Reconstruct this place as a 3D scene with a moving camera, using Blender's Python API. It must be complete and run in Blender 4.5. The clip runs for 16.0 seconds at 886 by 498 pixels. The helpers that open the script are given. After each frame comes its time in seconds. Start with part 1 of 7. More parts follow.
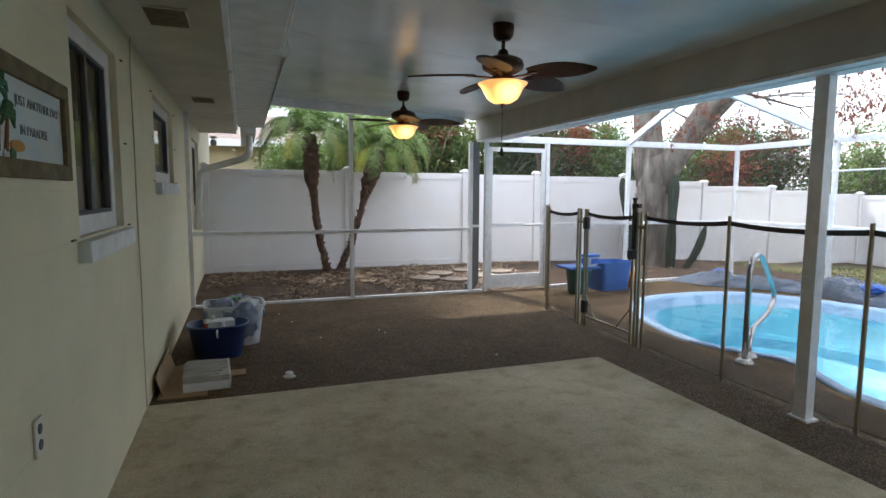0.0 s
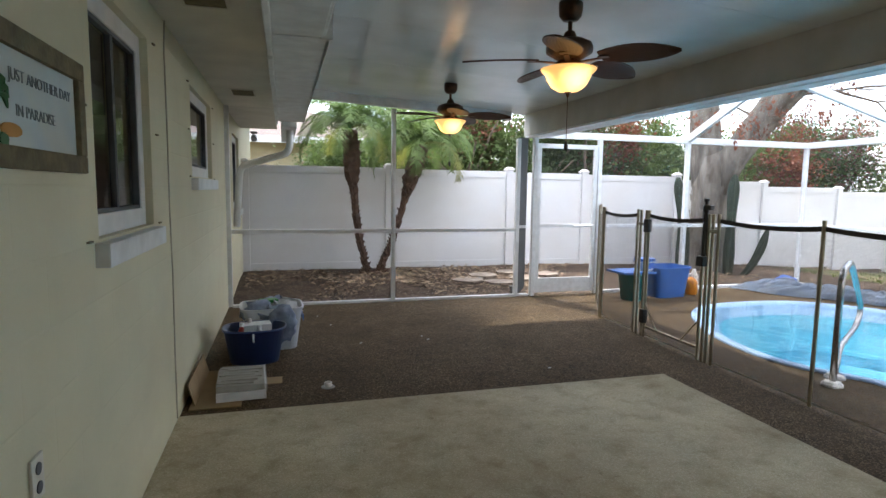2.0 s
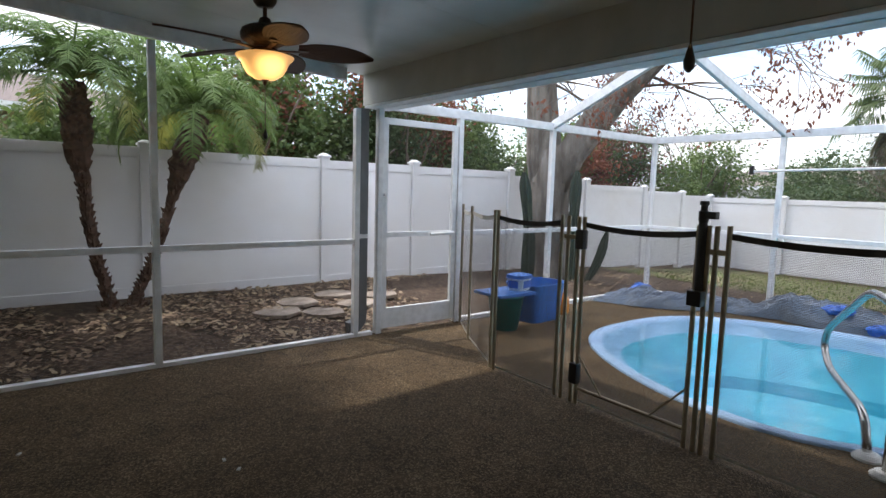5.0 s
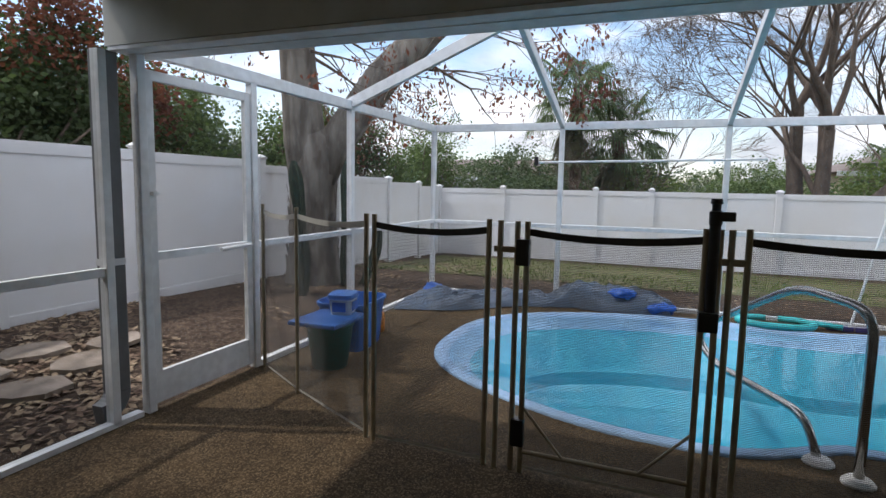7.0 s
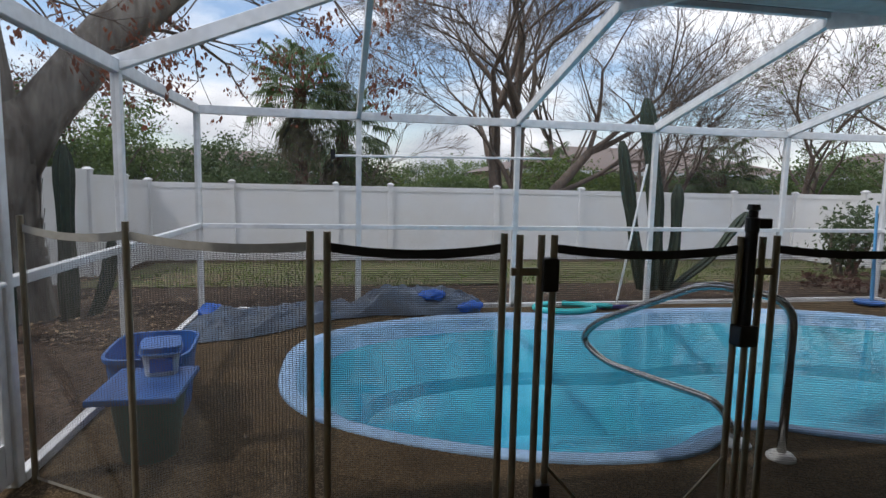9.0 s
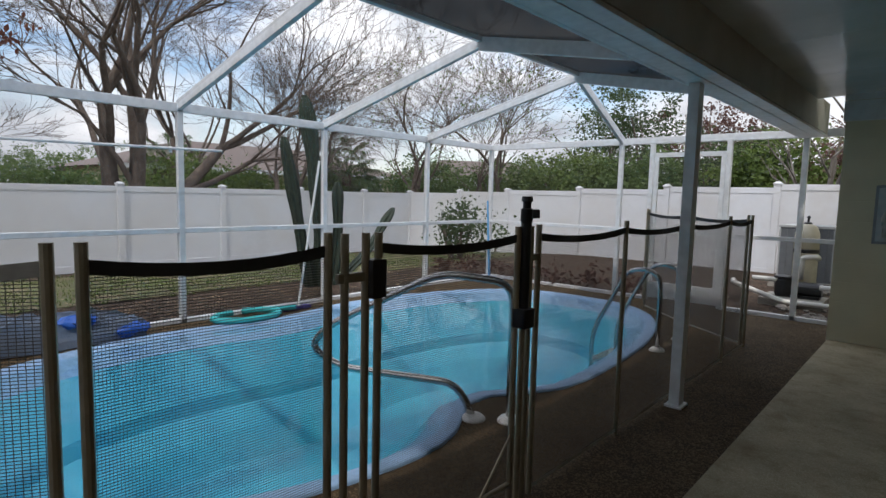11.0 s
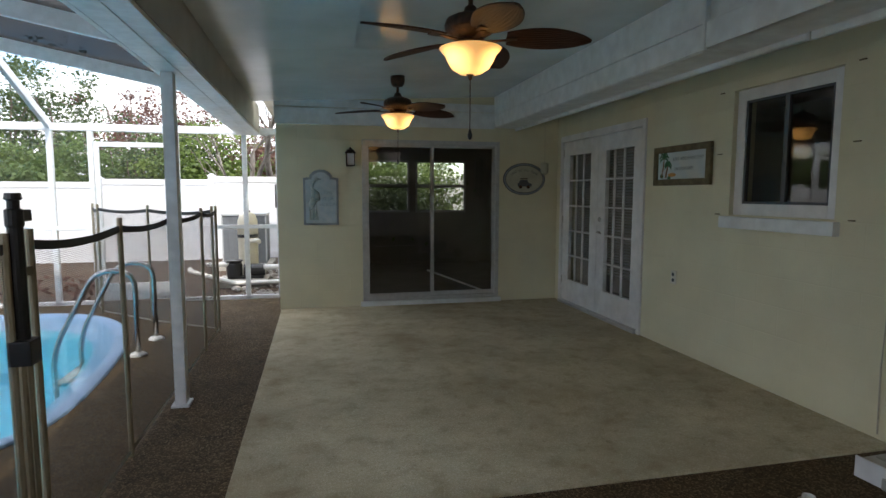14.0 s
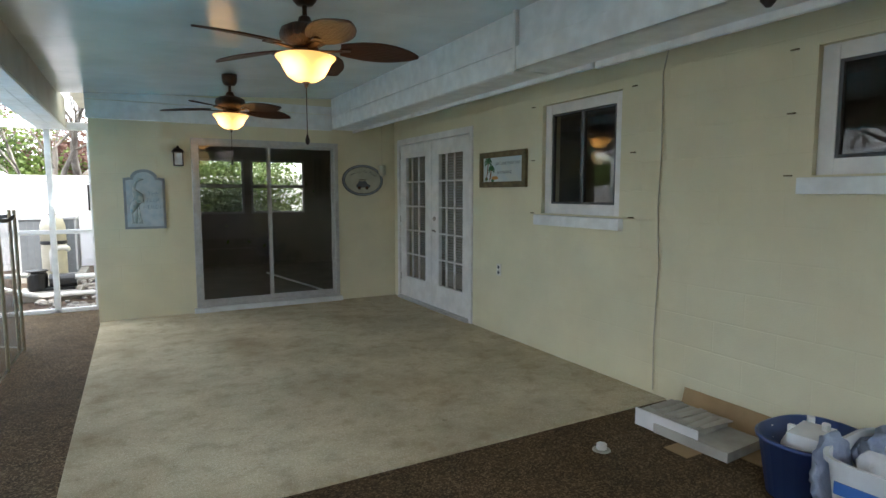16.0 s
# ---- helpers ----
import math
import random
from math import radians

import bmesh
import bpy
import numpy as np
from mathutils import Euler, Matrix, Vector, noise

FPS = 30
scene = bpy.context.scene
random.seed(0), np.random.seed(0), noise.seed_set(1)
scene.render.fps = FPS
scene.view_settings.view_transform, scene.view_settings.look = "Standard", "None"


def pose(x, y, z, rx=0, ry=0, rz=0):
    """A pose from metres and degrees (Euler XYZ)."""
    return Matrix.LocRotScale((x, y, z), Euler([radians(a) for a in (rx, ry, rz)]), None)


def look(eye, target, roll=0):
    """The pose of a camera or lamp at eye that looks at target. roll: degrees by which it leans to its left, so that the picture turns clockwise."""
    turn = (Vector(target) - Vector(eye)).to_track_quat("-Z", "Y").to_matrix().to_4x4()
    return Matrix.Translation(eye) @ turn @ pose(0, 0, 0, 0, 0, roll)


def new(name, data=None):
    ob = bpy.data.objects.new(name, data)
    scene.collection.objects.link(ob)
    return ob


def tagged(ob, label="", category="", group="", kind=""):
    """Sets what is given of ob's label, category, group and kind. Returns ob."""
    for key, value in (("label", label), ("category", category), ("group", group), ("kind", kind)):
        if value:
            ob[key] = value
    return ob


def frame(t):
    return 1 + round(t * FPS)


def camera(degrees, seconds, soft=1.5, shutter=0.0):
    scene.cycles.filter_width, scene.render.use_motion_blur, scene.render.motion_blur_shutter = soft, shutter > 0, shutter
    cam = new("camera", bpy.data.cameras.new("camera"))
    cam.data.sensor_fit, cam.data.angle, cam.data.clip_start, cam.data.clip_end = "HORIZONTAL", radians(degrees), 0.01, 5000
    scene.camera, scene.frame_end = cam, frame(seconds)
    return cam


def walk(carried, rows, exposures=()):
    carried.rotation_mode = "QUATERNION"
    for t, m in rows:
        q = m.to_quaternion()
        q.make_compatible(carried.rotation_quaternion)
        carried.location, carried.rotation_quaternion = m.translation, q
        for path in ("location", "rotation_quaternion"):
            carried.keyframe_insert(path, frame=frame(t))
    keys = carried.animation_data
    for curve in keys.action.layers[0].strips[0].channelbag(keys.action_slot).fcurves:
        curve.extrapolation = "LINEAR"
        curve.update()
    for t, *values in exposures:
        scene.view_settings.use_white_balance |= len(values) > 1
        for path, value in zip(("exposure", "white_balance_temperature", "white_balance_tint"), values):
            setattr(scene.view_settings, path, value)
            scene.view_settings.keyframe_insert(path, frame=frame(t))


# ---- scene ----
cam = camera(76.5, 16.0)

PATH = [
    (0, (0.637, 0.202, 1.428), (1.303, 2.077, 1.226), 0.3),
    (0.5, (0.656, 0.172, 1.432), (1.204, 2.085, 1.226), 0.4),
    (1, (0.675, 0.199, 1.427), (1.179, 2.124, 1.222), 0.4),
    (1.5, (0.662, 0.346, 1.428), (1.167, 2.27, 1.221), 0.6),
    (2, (0.647, 0.582, 1.426), (1.191, 2.495, 1.217), 0.8),
    (2.5, (0.713, 0.914, 1.422), (1.344, 2.799, 1.206), 0.9),
    (3, (0.79, 1.309, 1.424), (1.502, 3.165, 1.205), 0.9),
    (3.2, (0.826, 1.475, 1.411), (1.584, 3.314, 1.197), 0.9),
    (5.3, (1.119, 3.272, 1.406), (2.468, 4.733, 1.192), 1.2),
    (5.5, (1.127, 3.446, 1.421), (2.564, 4.821, 1.204), 0.8),
    (6, (1.16, 3.856, 1.412), (2.796, 4.986, 1.196), 0.9),
    (6.5, (1.262, 4.309, 1.399), (3.051, 5.177, 1.181), 1.0),
    (7, (1.433, 4.752, 1.41), (3.29, 5.461, 1.192), 1.1),
    (7.5, (1.553, 5.195, 1.423), (3.492, 5.637, 1.208), 1.3),
    (8, (1.745, 5.572, 1.419), (3.728, 5.733, 1.213), 1.5),
    (8.2, (1.819, 5.715, 1.432), (3.807, 5.771, 1.223), 1.3),
    (10.3, (2.507, 6.535, 1.406), (4.182, 5.462, 1.198), 1.9),
    (10.5, (2.569, 6.573, 1.4), (4.167, 5.387, 1.196), 1.8),
    (11, (2.715, 6.567, 1.384), (4.041, 5.082, 1.191), 1.4),
    (11.5, (2.866, 6.607, 1.386), (3.846, 4.873, 1.198), 1.0),
    (12, (2.936, 6.619, 1.374), (3.514, 4.713, 1.189), 0.6),
    (12.5, (2.932, 6.598, 1.385), (3.167, 4.621, 1.198), 0.4),
    (13, (2.984, 6.586, 1.394), (2.956, 4.595, 1.201), 0.3),
    (13.5, (3.057, 6.616, 1.391), (2.802, 4.642, 1.196), 0.2),
    (14, (3.094, 6.626, 1.384), (2.658, 4.684, 1.189), 0.1),
    (14.5, (3.116, 6.643, 1.39), (2.536, 4.739, 1.191), 0.0),
    (15, (3.095, 6.677, 1.394), (2.389, 4.817, 1.195), 0.1),
    (15.5, (3.098, 6.731, 1.403), (2.264, 4.924, 1.204), 0.0),
    (16, (3.15, 6.821, 1.404), (2.193, 5.076, 1.207), 0.0),
]
walk(cam, [(t, look(eye, target, roll)) for t, eye, target, roll in PATH],
     [(0, 2.28, 6600, 11), (1.0, 2.52, 6600, 11), (2.0, 2.54, 6600, 11), (3.0, 2.32, 6550, 11), (5.5, 1.54, 6500, 11), (8.0, 0.74, 6450, 11), (10.5, 0.50, 6500, 11), (11.5, 0.74, 6550, 11),
      (12.5, 1.08, 6650, 11), (13.5, 1.64, 6700, 11), (14.5, 2.29, 6600, 9), (16.0, 2.83, 6570, 8)])

# ---- world, sun, exposure ----
SUN_EL, SUN_AZ = radians(56), radians(-20)      # azimuth from +y towards +x
world = bpy.data.worlds.new("sky_world")
scene.world = world
world.use_nodes = True
wn, wl = world.node_tree.nodes, world.node_tree.links
wn.clear()
w_out = wn.new("ShaderNodeOutputWorld")
w_bg = wn.new("ShaderNodeBackground")
w_sky = wn.new("ShaderNodeTexSky")
w_sky.sky_type = "NISHITA"
w_sky.sun_disc = False
w_sky.sun_elevation, w_sky.sun_rotation = SUN_EL, SUN_AZ
w_co = wn.new("ShaderNodeTexCoord")
w_map = wn.new("ShaderNodeMapping")
w_map.inputs["Scale"].default_value = (1.0, 1.0, 2.6)
w_noise = wn.new("ShaderNodeTexNoise")
w_noise.inputs["Scale"].default_value = 2.6
w_noise.inputs["Detail"].default_value = 9
w_noise.inputs["Roughness"].default_value = 0.55
w_ramp = wn.new("ShaderNodeValToRGB")
w_ramp.color_ramp.elements[0].position = 0.40
w_ramp.color_ramp.elements[1].position = 0.56
w_noise2 = wn.new("ShaderNodeTexNoise")
w_noise2.inputs["Scale"].default_value = 4.0
w_noise2.inputs["Detail"].default_value = 6
w_ramp2 = wn.new("ShaderNodeValToRGB")
w_ramp2.color_ramp.elements[0].color = (3.2, 3.5, 4.0, 1)
w_ramp2.color_ramp.elements[0].position = 0.32
w_ramp2.color_ramp.elements[1].color = (7.7, 7.8, 8.1, 1)
w_ramp2.color_ramp.elements[1].position = 0.62
w_mix = wn.new("ShaderNodeMix")
w_mix.data_type = "RGBA"
wl.new(w_co.outputs["Generated"], w_map.inputs["Vector"])
wl.new(w_map.outputs["Vector"], w_noise.inputs["Vector"])
wl.new(w_map.outputs["Vector"], w_noise2.inputs["Vector"])
wl.new(w_noise.outputs["Fac"], w_ramp.inputs["Fac"])
wl.new(w_noise2.outputs["Fac"], w_ramp2.inputs["Fac"])
wl.new(w_ramp.outputs["Color"], w_mix.inputs["Factor"])
wl.new(w_sky.outputs["Color"], w_mix.inputs["A"])
# an overcast sky is brightest overhead
w_sep, w_rise, w_up = wn.new("ShaderNodeSeparateXYZ"), wn.new("ShaderNodeMapRange"), wn.new("ShaderNodeVectorMath")
wl.new(w_co.outputs["Generated"], w_sep.inputs[0])
w_rise.inputs["From Min"].default_value, w_rise.inputs["From Max"].default_value = 0.0, 1.0
w_rise.inputs["To Min"].default_value, w_rise.inputs["To Max"].default_value = 0.66, 1.75
wl.new(w_sep.outputs["Z"], w_rise.inputs["Value"])
w_up.operation = "SCALE"
wl.new(w_ramp2.outputs["Color"], w_up.inputs[0])
wl.new(w_rise.outputs["Result"], w_up.inputs["Scale"])
wl.new(w_up.outputs["Vector"], w_mix.inputs["B"])
wl.new(w_mix.outputs["Result"], w_bg.inputs["Color"])
w_bg.inputs["Strength"].default_value = 0.14
wl.new(w_bg.outputs["Background"], w_out.inputs["Surface"])

sun = new("sun", bpy.data.lights.new("sun", "SUN"))
sun.data.energy, sun.data.angle, sun.data.color = 1.25, radians(1.5), (1.0, 0.96, 0.90)
sun.matrix_world = look((math.sin(SUN_AZ) * 40, math.cos(SUN_AZ) * 40, math.tan(SUN_EL) * 40), (0, 0, 0))

# ---- materials ----


def mat(name, color, rough=0.6, metal=0.0, color2=None, scale=6.0, bump=0.0, bump_scale=60.0, stain=0.0, spec=0.5, stretch=(1, 1, 1), speck=None, speck_scale=200.0, thin=0.0):
    """Base colour with variation at two scales, and fine relief."""
    m = bpy.data.materials.new(name)
    m.use_nodes = True
    n, l = m.node_tree.nodes, m.node_tree.links
    b = n["Principled BSDF"]
    b.inputs["Roughness"].default_value, b.inputs["Metallic"].default_value = rough, metal
    b.inputs["Specular IOR Level"].default_value = spec
    co = n.new("ShaderNodeTexCoord")
    mp = n.new("ShaderNodeMapping")
    mp.inputs["Scale"].default_value = stretch
    l.new(co.outputs["Object"], mp.inputs["Vector"])
    c2 = color2 or tuple(c * 0.86 for c in color)
    n1 = n.new("ShaderNodeTexNoise")
    n1.inputs["Scale"].default_value, n1.inputs["Detail"].default_value = scale, 6
    r1 = n.new("ShaderNodeValToRGB")
    r1.color_ramp.elements[0].position, r1.color_ramp.elements[1].position = 0.36, 0.66
    r1.color_ramp.elements[0].color, r1.color_ramp.elements[1].color = (*c2, 1), (*color, 1)
    l.new(mp.outputs["Vector"], n1.inputs["Vector"])
    l.new(n1.outputs["Fac"], r1.inputs["Fac"])
    last = r1.outputs["Color"]
    if speck:
        v = n.new("ShaderNodeTexVoronoi")
        v.inputs["Scale"].default_value = speck_scale
        l.new(mp.outputs["Vector"], v.inputs["Vector"])
        sx = n.new("ShaderNodeSeparateColor")
        l.new(v.outputs["Color"], sx.inputs["Color"])
        rs = n.new("ShaderNodeValToRGB")
        rs.color_ramp.elements[0].position, rs.color_ramp.elements[1].position = 0.5, 0.95
        l.new(sx.outputs["Red"], rs.inputs["Fac"])
        ms = n.new("ShaderNodeMix")
        ms.data_type = "RGBA"
        l.new(rs.outputs["Color"], ms.inputs["Factor"])
        l.new(last, ms.inputs["A"])
        ms.inputs["B"].default_value = (*speck, 1)
        last = ms.outputs["Result"]
    if stain:
        n2 = n.new("ShaderNodeTexNoise")
        n2.inputs["Scale"].default_value, n2.inputs["Detail"].default_value = scale * 0.17, 8
        n2.inputs["Roughness"].default_value = 0.65
        l.new(mp.outputs["Vector"], n2.inputs["Vector"])
        r2 = n.new("ShaderNodeValToRGB")
        r2.color_ramp.elements[0].position, r2.color_ramp.elements[1].position = 0.35, 0.62
        k = 1 - stain
        r2.color_ramp.elements[0].color = (k, k * 0.97, k * 0.93, 1)
        r2.color_ramp.elements[1].color = (1, 1, 1, 1)
        l.new(n2.outputs["Fac"], r2.inputs["Fac"])
        mm = n.new("ShaderNodeMix")
        mm.data_type, mm.blend_type = "RGBA", "MULTIPLY"
        mm.inputs["Factor"].default_value = 1.0
        l.new(last, mm.inputs["A"])
        l.new(r2.outputs["Color"], mm.inputs["B"])
        last = mm.outputs["Result"]
    l.new(last, b.inputs["Base Color"])
    if bump:
        n3 = n.new("ShaderNodeTexNoise")
        n3.inputs["Scale"].default_value, n3.inputs["Detail"].default_value = bump_scale, 4
        l.new(mp.outputs["Vector"], n3.inputs["Vector"])
        bu = n.new("ShaderNodeBump")
        bu.inputs["Strength"].default_value, bu.inputs["Distance"].default_value = bump, 0.01
        l.new(n3.outputs["Fac"], bu.inputs["Height"])
        l.new(bu.outputs["Normal"], b.inputs["Normal"])
    if thin:
        tr, ms = n.new("ShaderNodeBsdfTranslucent"), n.new("ShaderNodeMixShader")
        ms.inputs["Fac"].default_value = thin
        l.new(last, tr.inputs["Color"])
        l.new(b.outputs[0], ms.inputs[1])
        l.new(tr.outputs[0], ms.inputs[2])
        l.new(ms.outputs[0], n["Material Output"].inputs["Surface"])
    return m


def dirt(m, scale, lo, hi, tone):
    """One more layer of soft stains over a material's colour."""
    n, l = m.node_tree.nodes, m.node_tree.links
    socket = n["Principled BSDF"].inputs["Base Color"]
    before = socket.links[0].from_socket
    co, nz, rp, mx = n.new("ShaderNodeTexCoord"), n.new("ShaderNodeTexNoise"), n.new("ShaderNodeValToRGB"), n.new("ShaderNodeMix")
    nz.inputs["Scale"].default_value, nz.inputs["Detail"].default_value, nz.inputs["Roughness"].default_value = scale, 7, 0.6
    l.new(co.outputs["Object"], nz.inputs["Vector"])
    rp.color_ramp.elements[0].position, rp.color_ramp.elements[1].position = lo, hi
    rp.color_ramp.elements[0].color, rp.color_ramp.elements[1].color = (1, 1, 1, 1), (*tone, 1)
    l.new(nz.outputs["Fac"], rp.inputs["Fac"])
    mx.data_type, mx.blend_type = "RGBA", "MULTIPLY"
    mx.inputs["Factor"].default_value = 1.0
    l.new(before, mx.inputs["A"])
    l.new(rp.outputs["Color"], mx.inputs["B"])
    l.new(mx.outputs["Result"], socket)


def mesh_mat(name, color, clear, pitch=0.0, thread=0.22):
    """Woven screen cloth: mostly open, the threads dull."""
    m = bpy.data.materials.new(name)
    m.use_nodes = True
    n, l = m.node_tree.nodes, m.node_tree.links
    n.clear()
    out, mix = n.new("ShaderNodeOutputMaterial"), n.new("ShaderNodeMixShader")
    d, t = n.new("ShaderNodeBsdfDiffuse"), n.new("ShaderNodeBsdfTransparent")
    d.inputs["Color"].default_value = (*color, 1)
    mix.inputs["Fac"].default_value = clear
    l.new(d.outputs[0], mix.inputs[1])
    l.new(t.outputs[0], mix.inputs[2])
    l.new(mix.outputs[0], out.inputs["Surface"])
    if pitch:
        # square weave: holes between threads both ways
        geo, sp = n.new("ShaderNodeNewGeometry"), n.new("ShaderNodeSeparateXYZ")
        l.new(geo.outputs["Position"], sp.inputs[0])
        wide = n.new("ShaderNodeMath")
        wide.operation = "MULTIPLY_ADD"
        l.new(sp.outputs["X"], wide.inputs[0])
        wide.inputs[1].default_value = -0.75
        l.new(sp.outputs["Y"], wide.inputs[2])
        holes = []
        for source, weight in ((wide.outputs[0], 0.62), (sp.outputs["Z"], 1.3)):
            k = n.new("ShaderNodeMath")
            k.operation = "MULTIPLY"
            k.inputs[1].default_value = 1 / pitch
            l.new(source, k.inputs[0])
            fr = n.new("ShaderNodeMath")
            fr.operation = "FRACT"
            l.new(k.outputs[0], fr.inputs[0])
            gt = n.new("ShaderNodeMath")
            gt.operation = "GREATER_THAN"
            gt.inputs[1].default_value = thread * weight
            l.new(fr.outputs[0], gt.inputs[0])
            holes.append(gt)
        both = n.new("ShaderNodeMath")
        both.operation = "MULTIPLY"
        l.new(holes[0].outputs[0], both.inputs[0])
        l.new(holes[1].outputs[0], both.inputs[1])
        l.new(both.outputs[0], mix.inputs["Fac"])
    return m


def glass_mat(name, tint, rough=0.0, base=0.04, rise=0.9):
    """Thin pane: clear, with a reflection that grows towards grazing."""
    m = bpy.data.materials.new(name)
    m.use_nodes = True
    n, l = m.node_tree.nodes, m.node_tree.links
    n.clear()
    out, mix = n.new("ShaderNodeOutputMaterial"), n.new("ShaderNodeMixShader")
    g, t, f = n.new("ShaderNodeBsdfGlossy"), n.new("ShaderNodeBsdfTransparent"), n.new("ShaderNodeLayerWeight")
    g.inputs["Roughness"].default_value = rough
    t.inputs["Color"].default_value = (*tint, 1)
    f.inputs["Blend"].default_value = 0.5
    p, k = n.new("ShaderNodeMath"), n.new("ShaderNodeMath")
    p.operation, k.operation = "POWER", "MULTIPLY_ADD"
    p.inputs[1].default_value = 5.0
    k.inputs[1].default_value, k.inputs[2].default_value = rise, base
    l.new(f.outputs["Facing"], p.inputs[0])
    l.new(p.outputs[0], k.inputs[0])
    l.new(k.outputs[0], mix.inputs["Fac"])
    l.new(t.outputs[0], mix.inputs[1])
    l.new(g.outputs[0], mix.inputs[2])
    l.new(mix.outputs[0], out.inputs["Surface"])
    return m


def block_mat(name, color):
    """Painted concrete block: shallow courses under thick paint."""
    m = mat(name, color, 0.55, color2=tuple(c * 0.94 for c in color), scale=3.0, bump=0.12, bump_scale=90, stain=0.07)
    n, l = m.node_tree.nodes, m.node_tree.links
    b = n["Principled BSDF"]
    geo = n.new("ShaderNodeNewGeometry")
    sp = n.new("ShaderNodeSeparateXYZ")
    l.new(geo.outputs["Position"], sp.inputs[0])
    add = n.new("ShaderNodeMath")
    l.new(sp.outputs["X"], add.inputs[0])
    l.new(sp.outputs["Y"], add.inputs[1])
    cb = n.new("ShaderNodeCombineXYZ")
    l.new(add.outputs[0], cb.inputs["X"])
    l.new(sp.outputs["Z"], cb.inputs["Y"])
    br = n.new("ShaderNodeTexBrick")
    br.inputs["Scale"].default_value = 1.0
    br.inputs["Brick Width"].default_value, br.inputs["Row Height"].default_value = 0.4, 0.203
    br.inputs["Mortar Size"].default_value, br.inputs["Mortar Smooth"].default_value = 0.006, 0.6
    for k, v in (("Color1", 1), ("Color2", 1), ("Mortar", 0)):
        br.inputs[k].default_value = (v, v, v, 1)
    l.new(cb.outputs[0], br.inputs["Vector"])
    bu = n.new("ShaderNodeBump")
    bu.inputs["Strength"].default_value, bu.inputs["Distance"].default_value = 0.3, 0.004
    l.new(br.outputs["Color"], bu.inputs["Height"])
    old = b.inputs["Normal"].links[0].from_socket
    l.new(old, bu.inputs["Normal"])
    l.new(bu.outputs["Normal"], b.inputs["Normal"])
    return m


M_WALL = block_mat("cream_block_paint", (0.72, 0.68, 0.485))
M_WHITE = mat("white_trim_paint", (0.80, 0.84, 0.85), 0.45, scale=9, stain=0.08, bump=0.05)
M_SOFFIT = mat("soffit_paint", (0.74, 0.72, 0.64), 0.6, scale=3, stain=0.12, bump=0.1, bump_scale=40)
M_CEIL = mat("ceiling_panel", (0.70, 0.78, 0.79), 0.19, scale=2, bump=0.03, bump_scale=70, stain=0.06)
M_BEAM = mat("beam_paint", (0.50, 0.50, 0.47), 0.5, scale=4, stain=0.08)
M_ALU = mat("white_aluminium", (0.80, 0.82, 0.84), 0.4, scale=14, stain=0.06, bump=0.02)
M_BRONZE_ALU = mat("grey_downspout_paint", (0.16, 0.17, 0.18), 0.45, scale=14, stain=0.1)
M_SLAB = mat("brushed_concrete", (0.585, 0.525, 0.365), 0.85, color2=(0.53, 0.475, 0.325), scale=7, bump=0.6, bump_scale=120, stain=0.26, speck=(0.68, 0.62, 0.46), speck_scale=150)
dirt(M_SLAB, 1.0, 0.40, 0.70, (0.70, 0.65, 0.58))
dirt(M_SLAB, 6.0, 0.50, 0.70, (0.76, 0.72, 0.66))
dirt(M_SLAB, 26.0, 0.60, 0.70, (0.72, 0.69, 0.63))
dirt(M_SLAB, 75.0, 0.66, 0.72, (0.45, 0.42, 0.38))
M_DECK = mat("pebble_deck", (0.086, 0.055, 0.026), 0.8, color2=(0.056, 0.036, 0.017), scale=9, bump=0.9, bump_scale=170, stain=0.35, spec=0.2, speck=(0.21, 0.15, 0.085), speck_scale=120)
M_SOIL = mat("mulch_soil", (0.080, 0.053, 0.037), 0.95, spec=0.2, color2=(0.036, 0.024, 0.017), scale=14, bump=1.0, bump_scale=30, stain=0.4, speck=(0.14, 0.10, 0.07), speck_scale=40)
M_GRASS = mat("thin_lawn", (0.10, 0.13, 0.035), 0.95, color2=(0.16, 0.13, 0.07), scale=3, bump=1.0, bump_scale=60, stain=0.4)
M_VINYL = mat("white_vinyl", (0.82, 0.83, 0.85), 0.4, scale=5, color2=(0.79, 0.80, 0.82), stain=0.05, thin=0.22)
M_SHELL = mat("pool_shell", (0.088, 0.53, 0.69), 0.35, color2=(0.06, 0.44, 0.62), scale=2.5, stain=0.1)
M_COPING = mat("pool_coping", (0.30, 0.47, 0.70), 0.55, scale=30, bump=0.15, bump_scale=200, stain=0.08)
M_WATER = glass_mat("pool_water", (0.86, 0.98, 1.0), 0.02, 0.03, 0.62)
M_CLEARGLASS = glass_mat("clear_door_glass", (0.97, 0.98, 0.97), 0.0, 0.04, 0.7)
M_GLASS = glass_mat("window_glass", (0.80, 0.81, 0.80), 0.0, 0.07, 0.9)
M_SCREEN = mesh_mat("screen_cloth", (0.10, 0.10, 0.10), 0.84)
M_ROOFSCREEN = mesh_mat("roof_screen_cloth", (0.03, 0.03, 0.032), 0.035)
M_FENCEMESH = mesh_mat("pool_fence_mesh", (0.17, 0.165, 0.16), 0.60, 0.0078, 0.20)
M_POLE = mat("tan_fence_pole", (0.36, 0.31, 0.22), 0.38, metal=0.5, scale=20, stain=0.1)
M_BAND = mat("black_webbing", (0.035, 0.035, 0.035), 0.7, scale=30)
M_SLIDEWEB = mat("pale_webbing", (0.42, 0.40, 0.35), 0.7, scale=30)
M_BLACK = mat("black_plastic", (0.012, 0.012, 0.013), 0.35, scale=20)
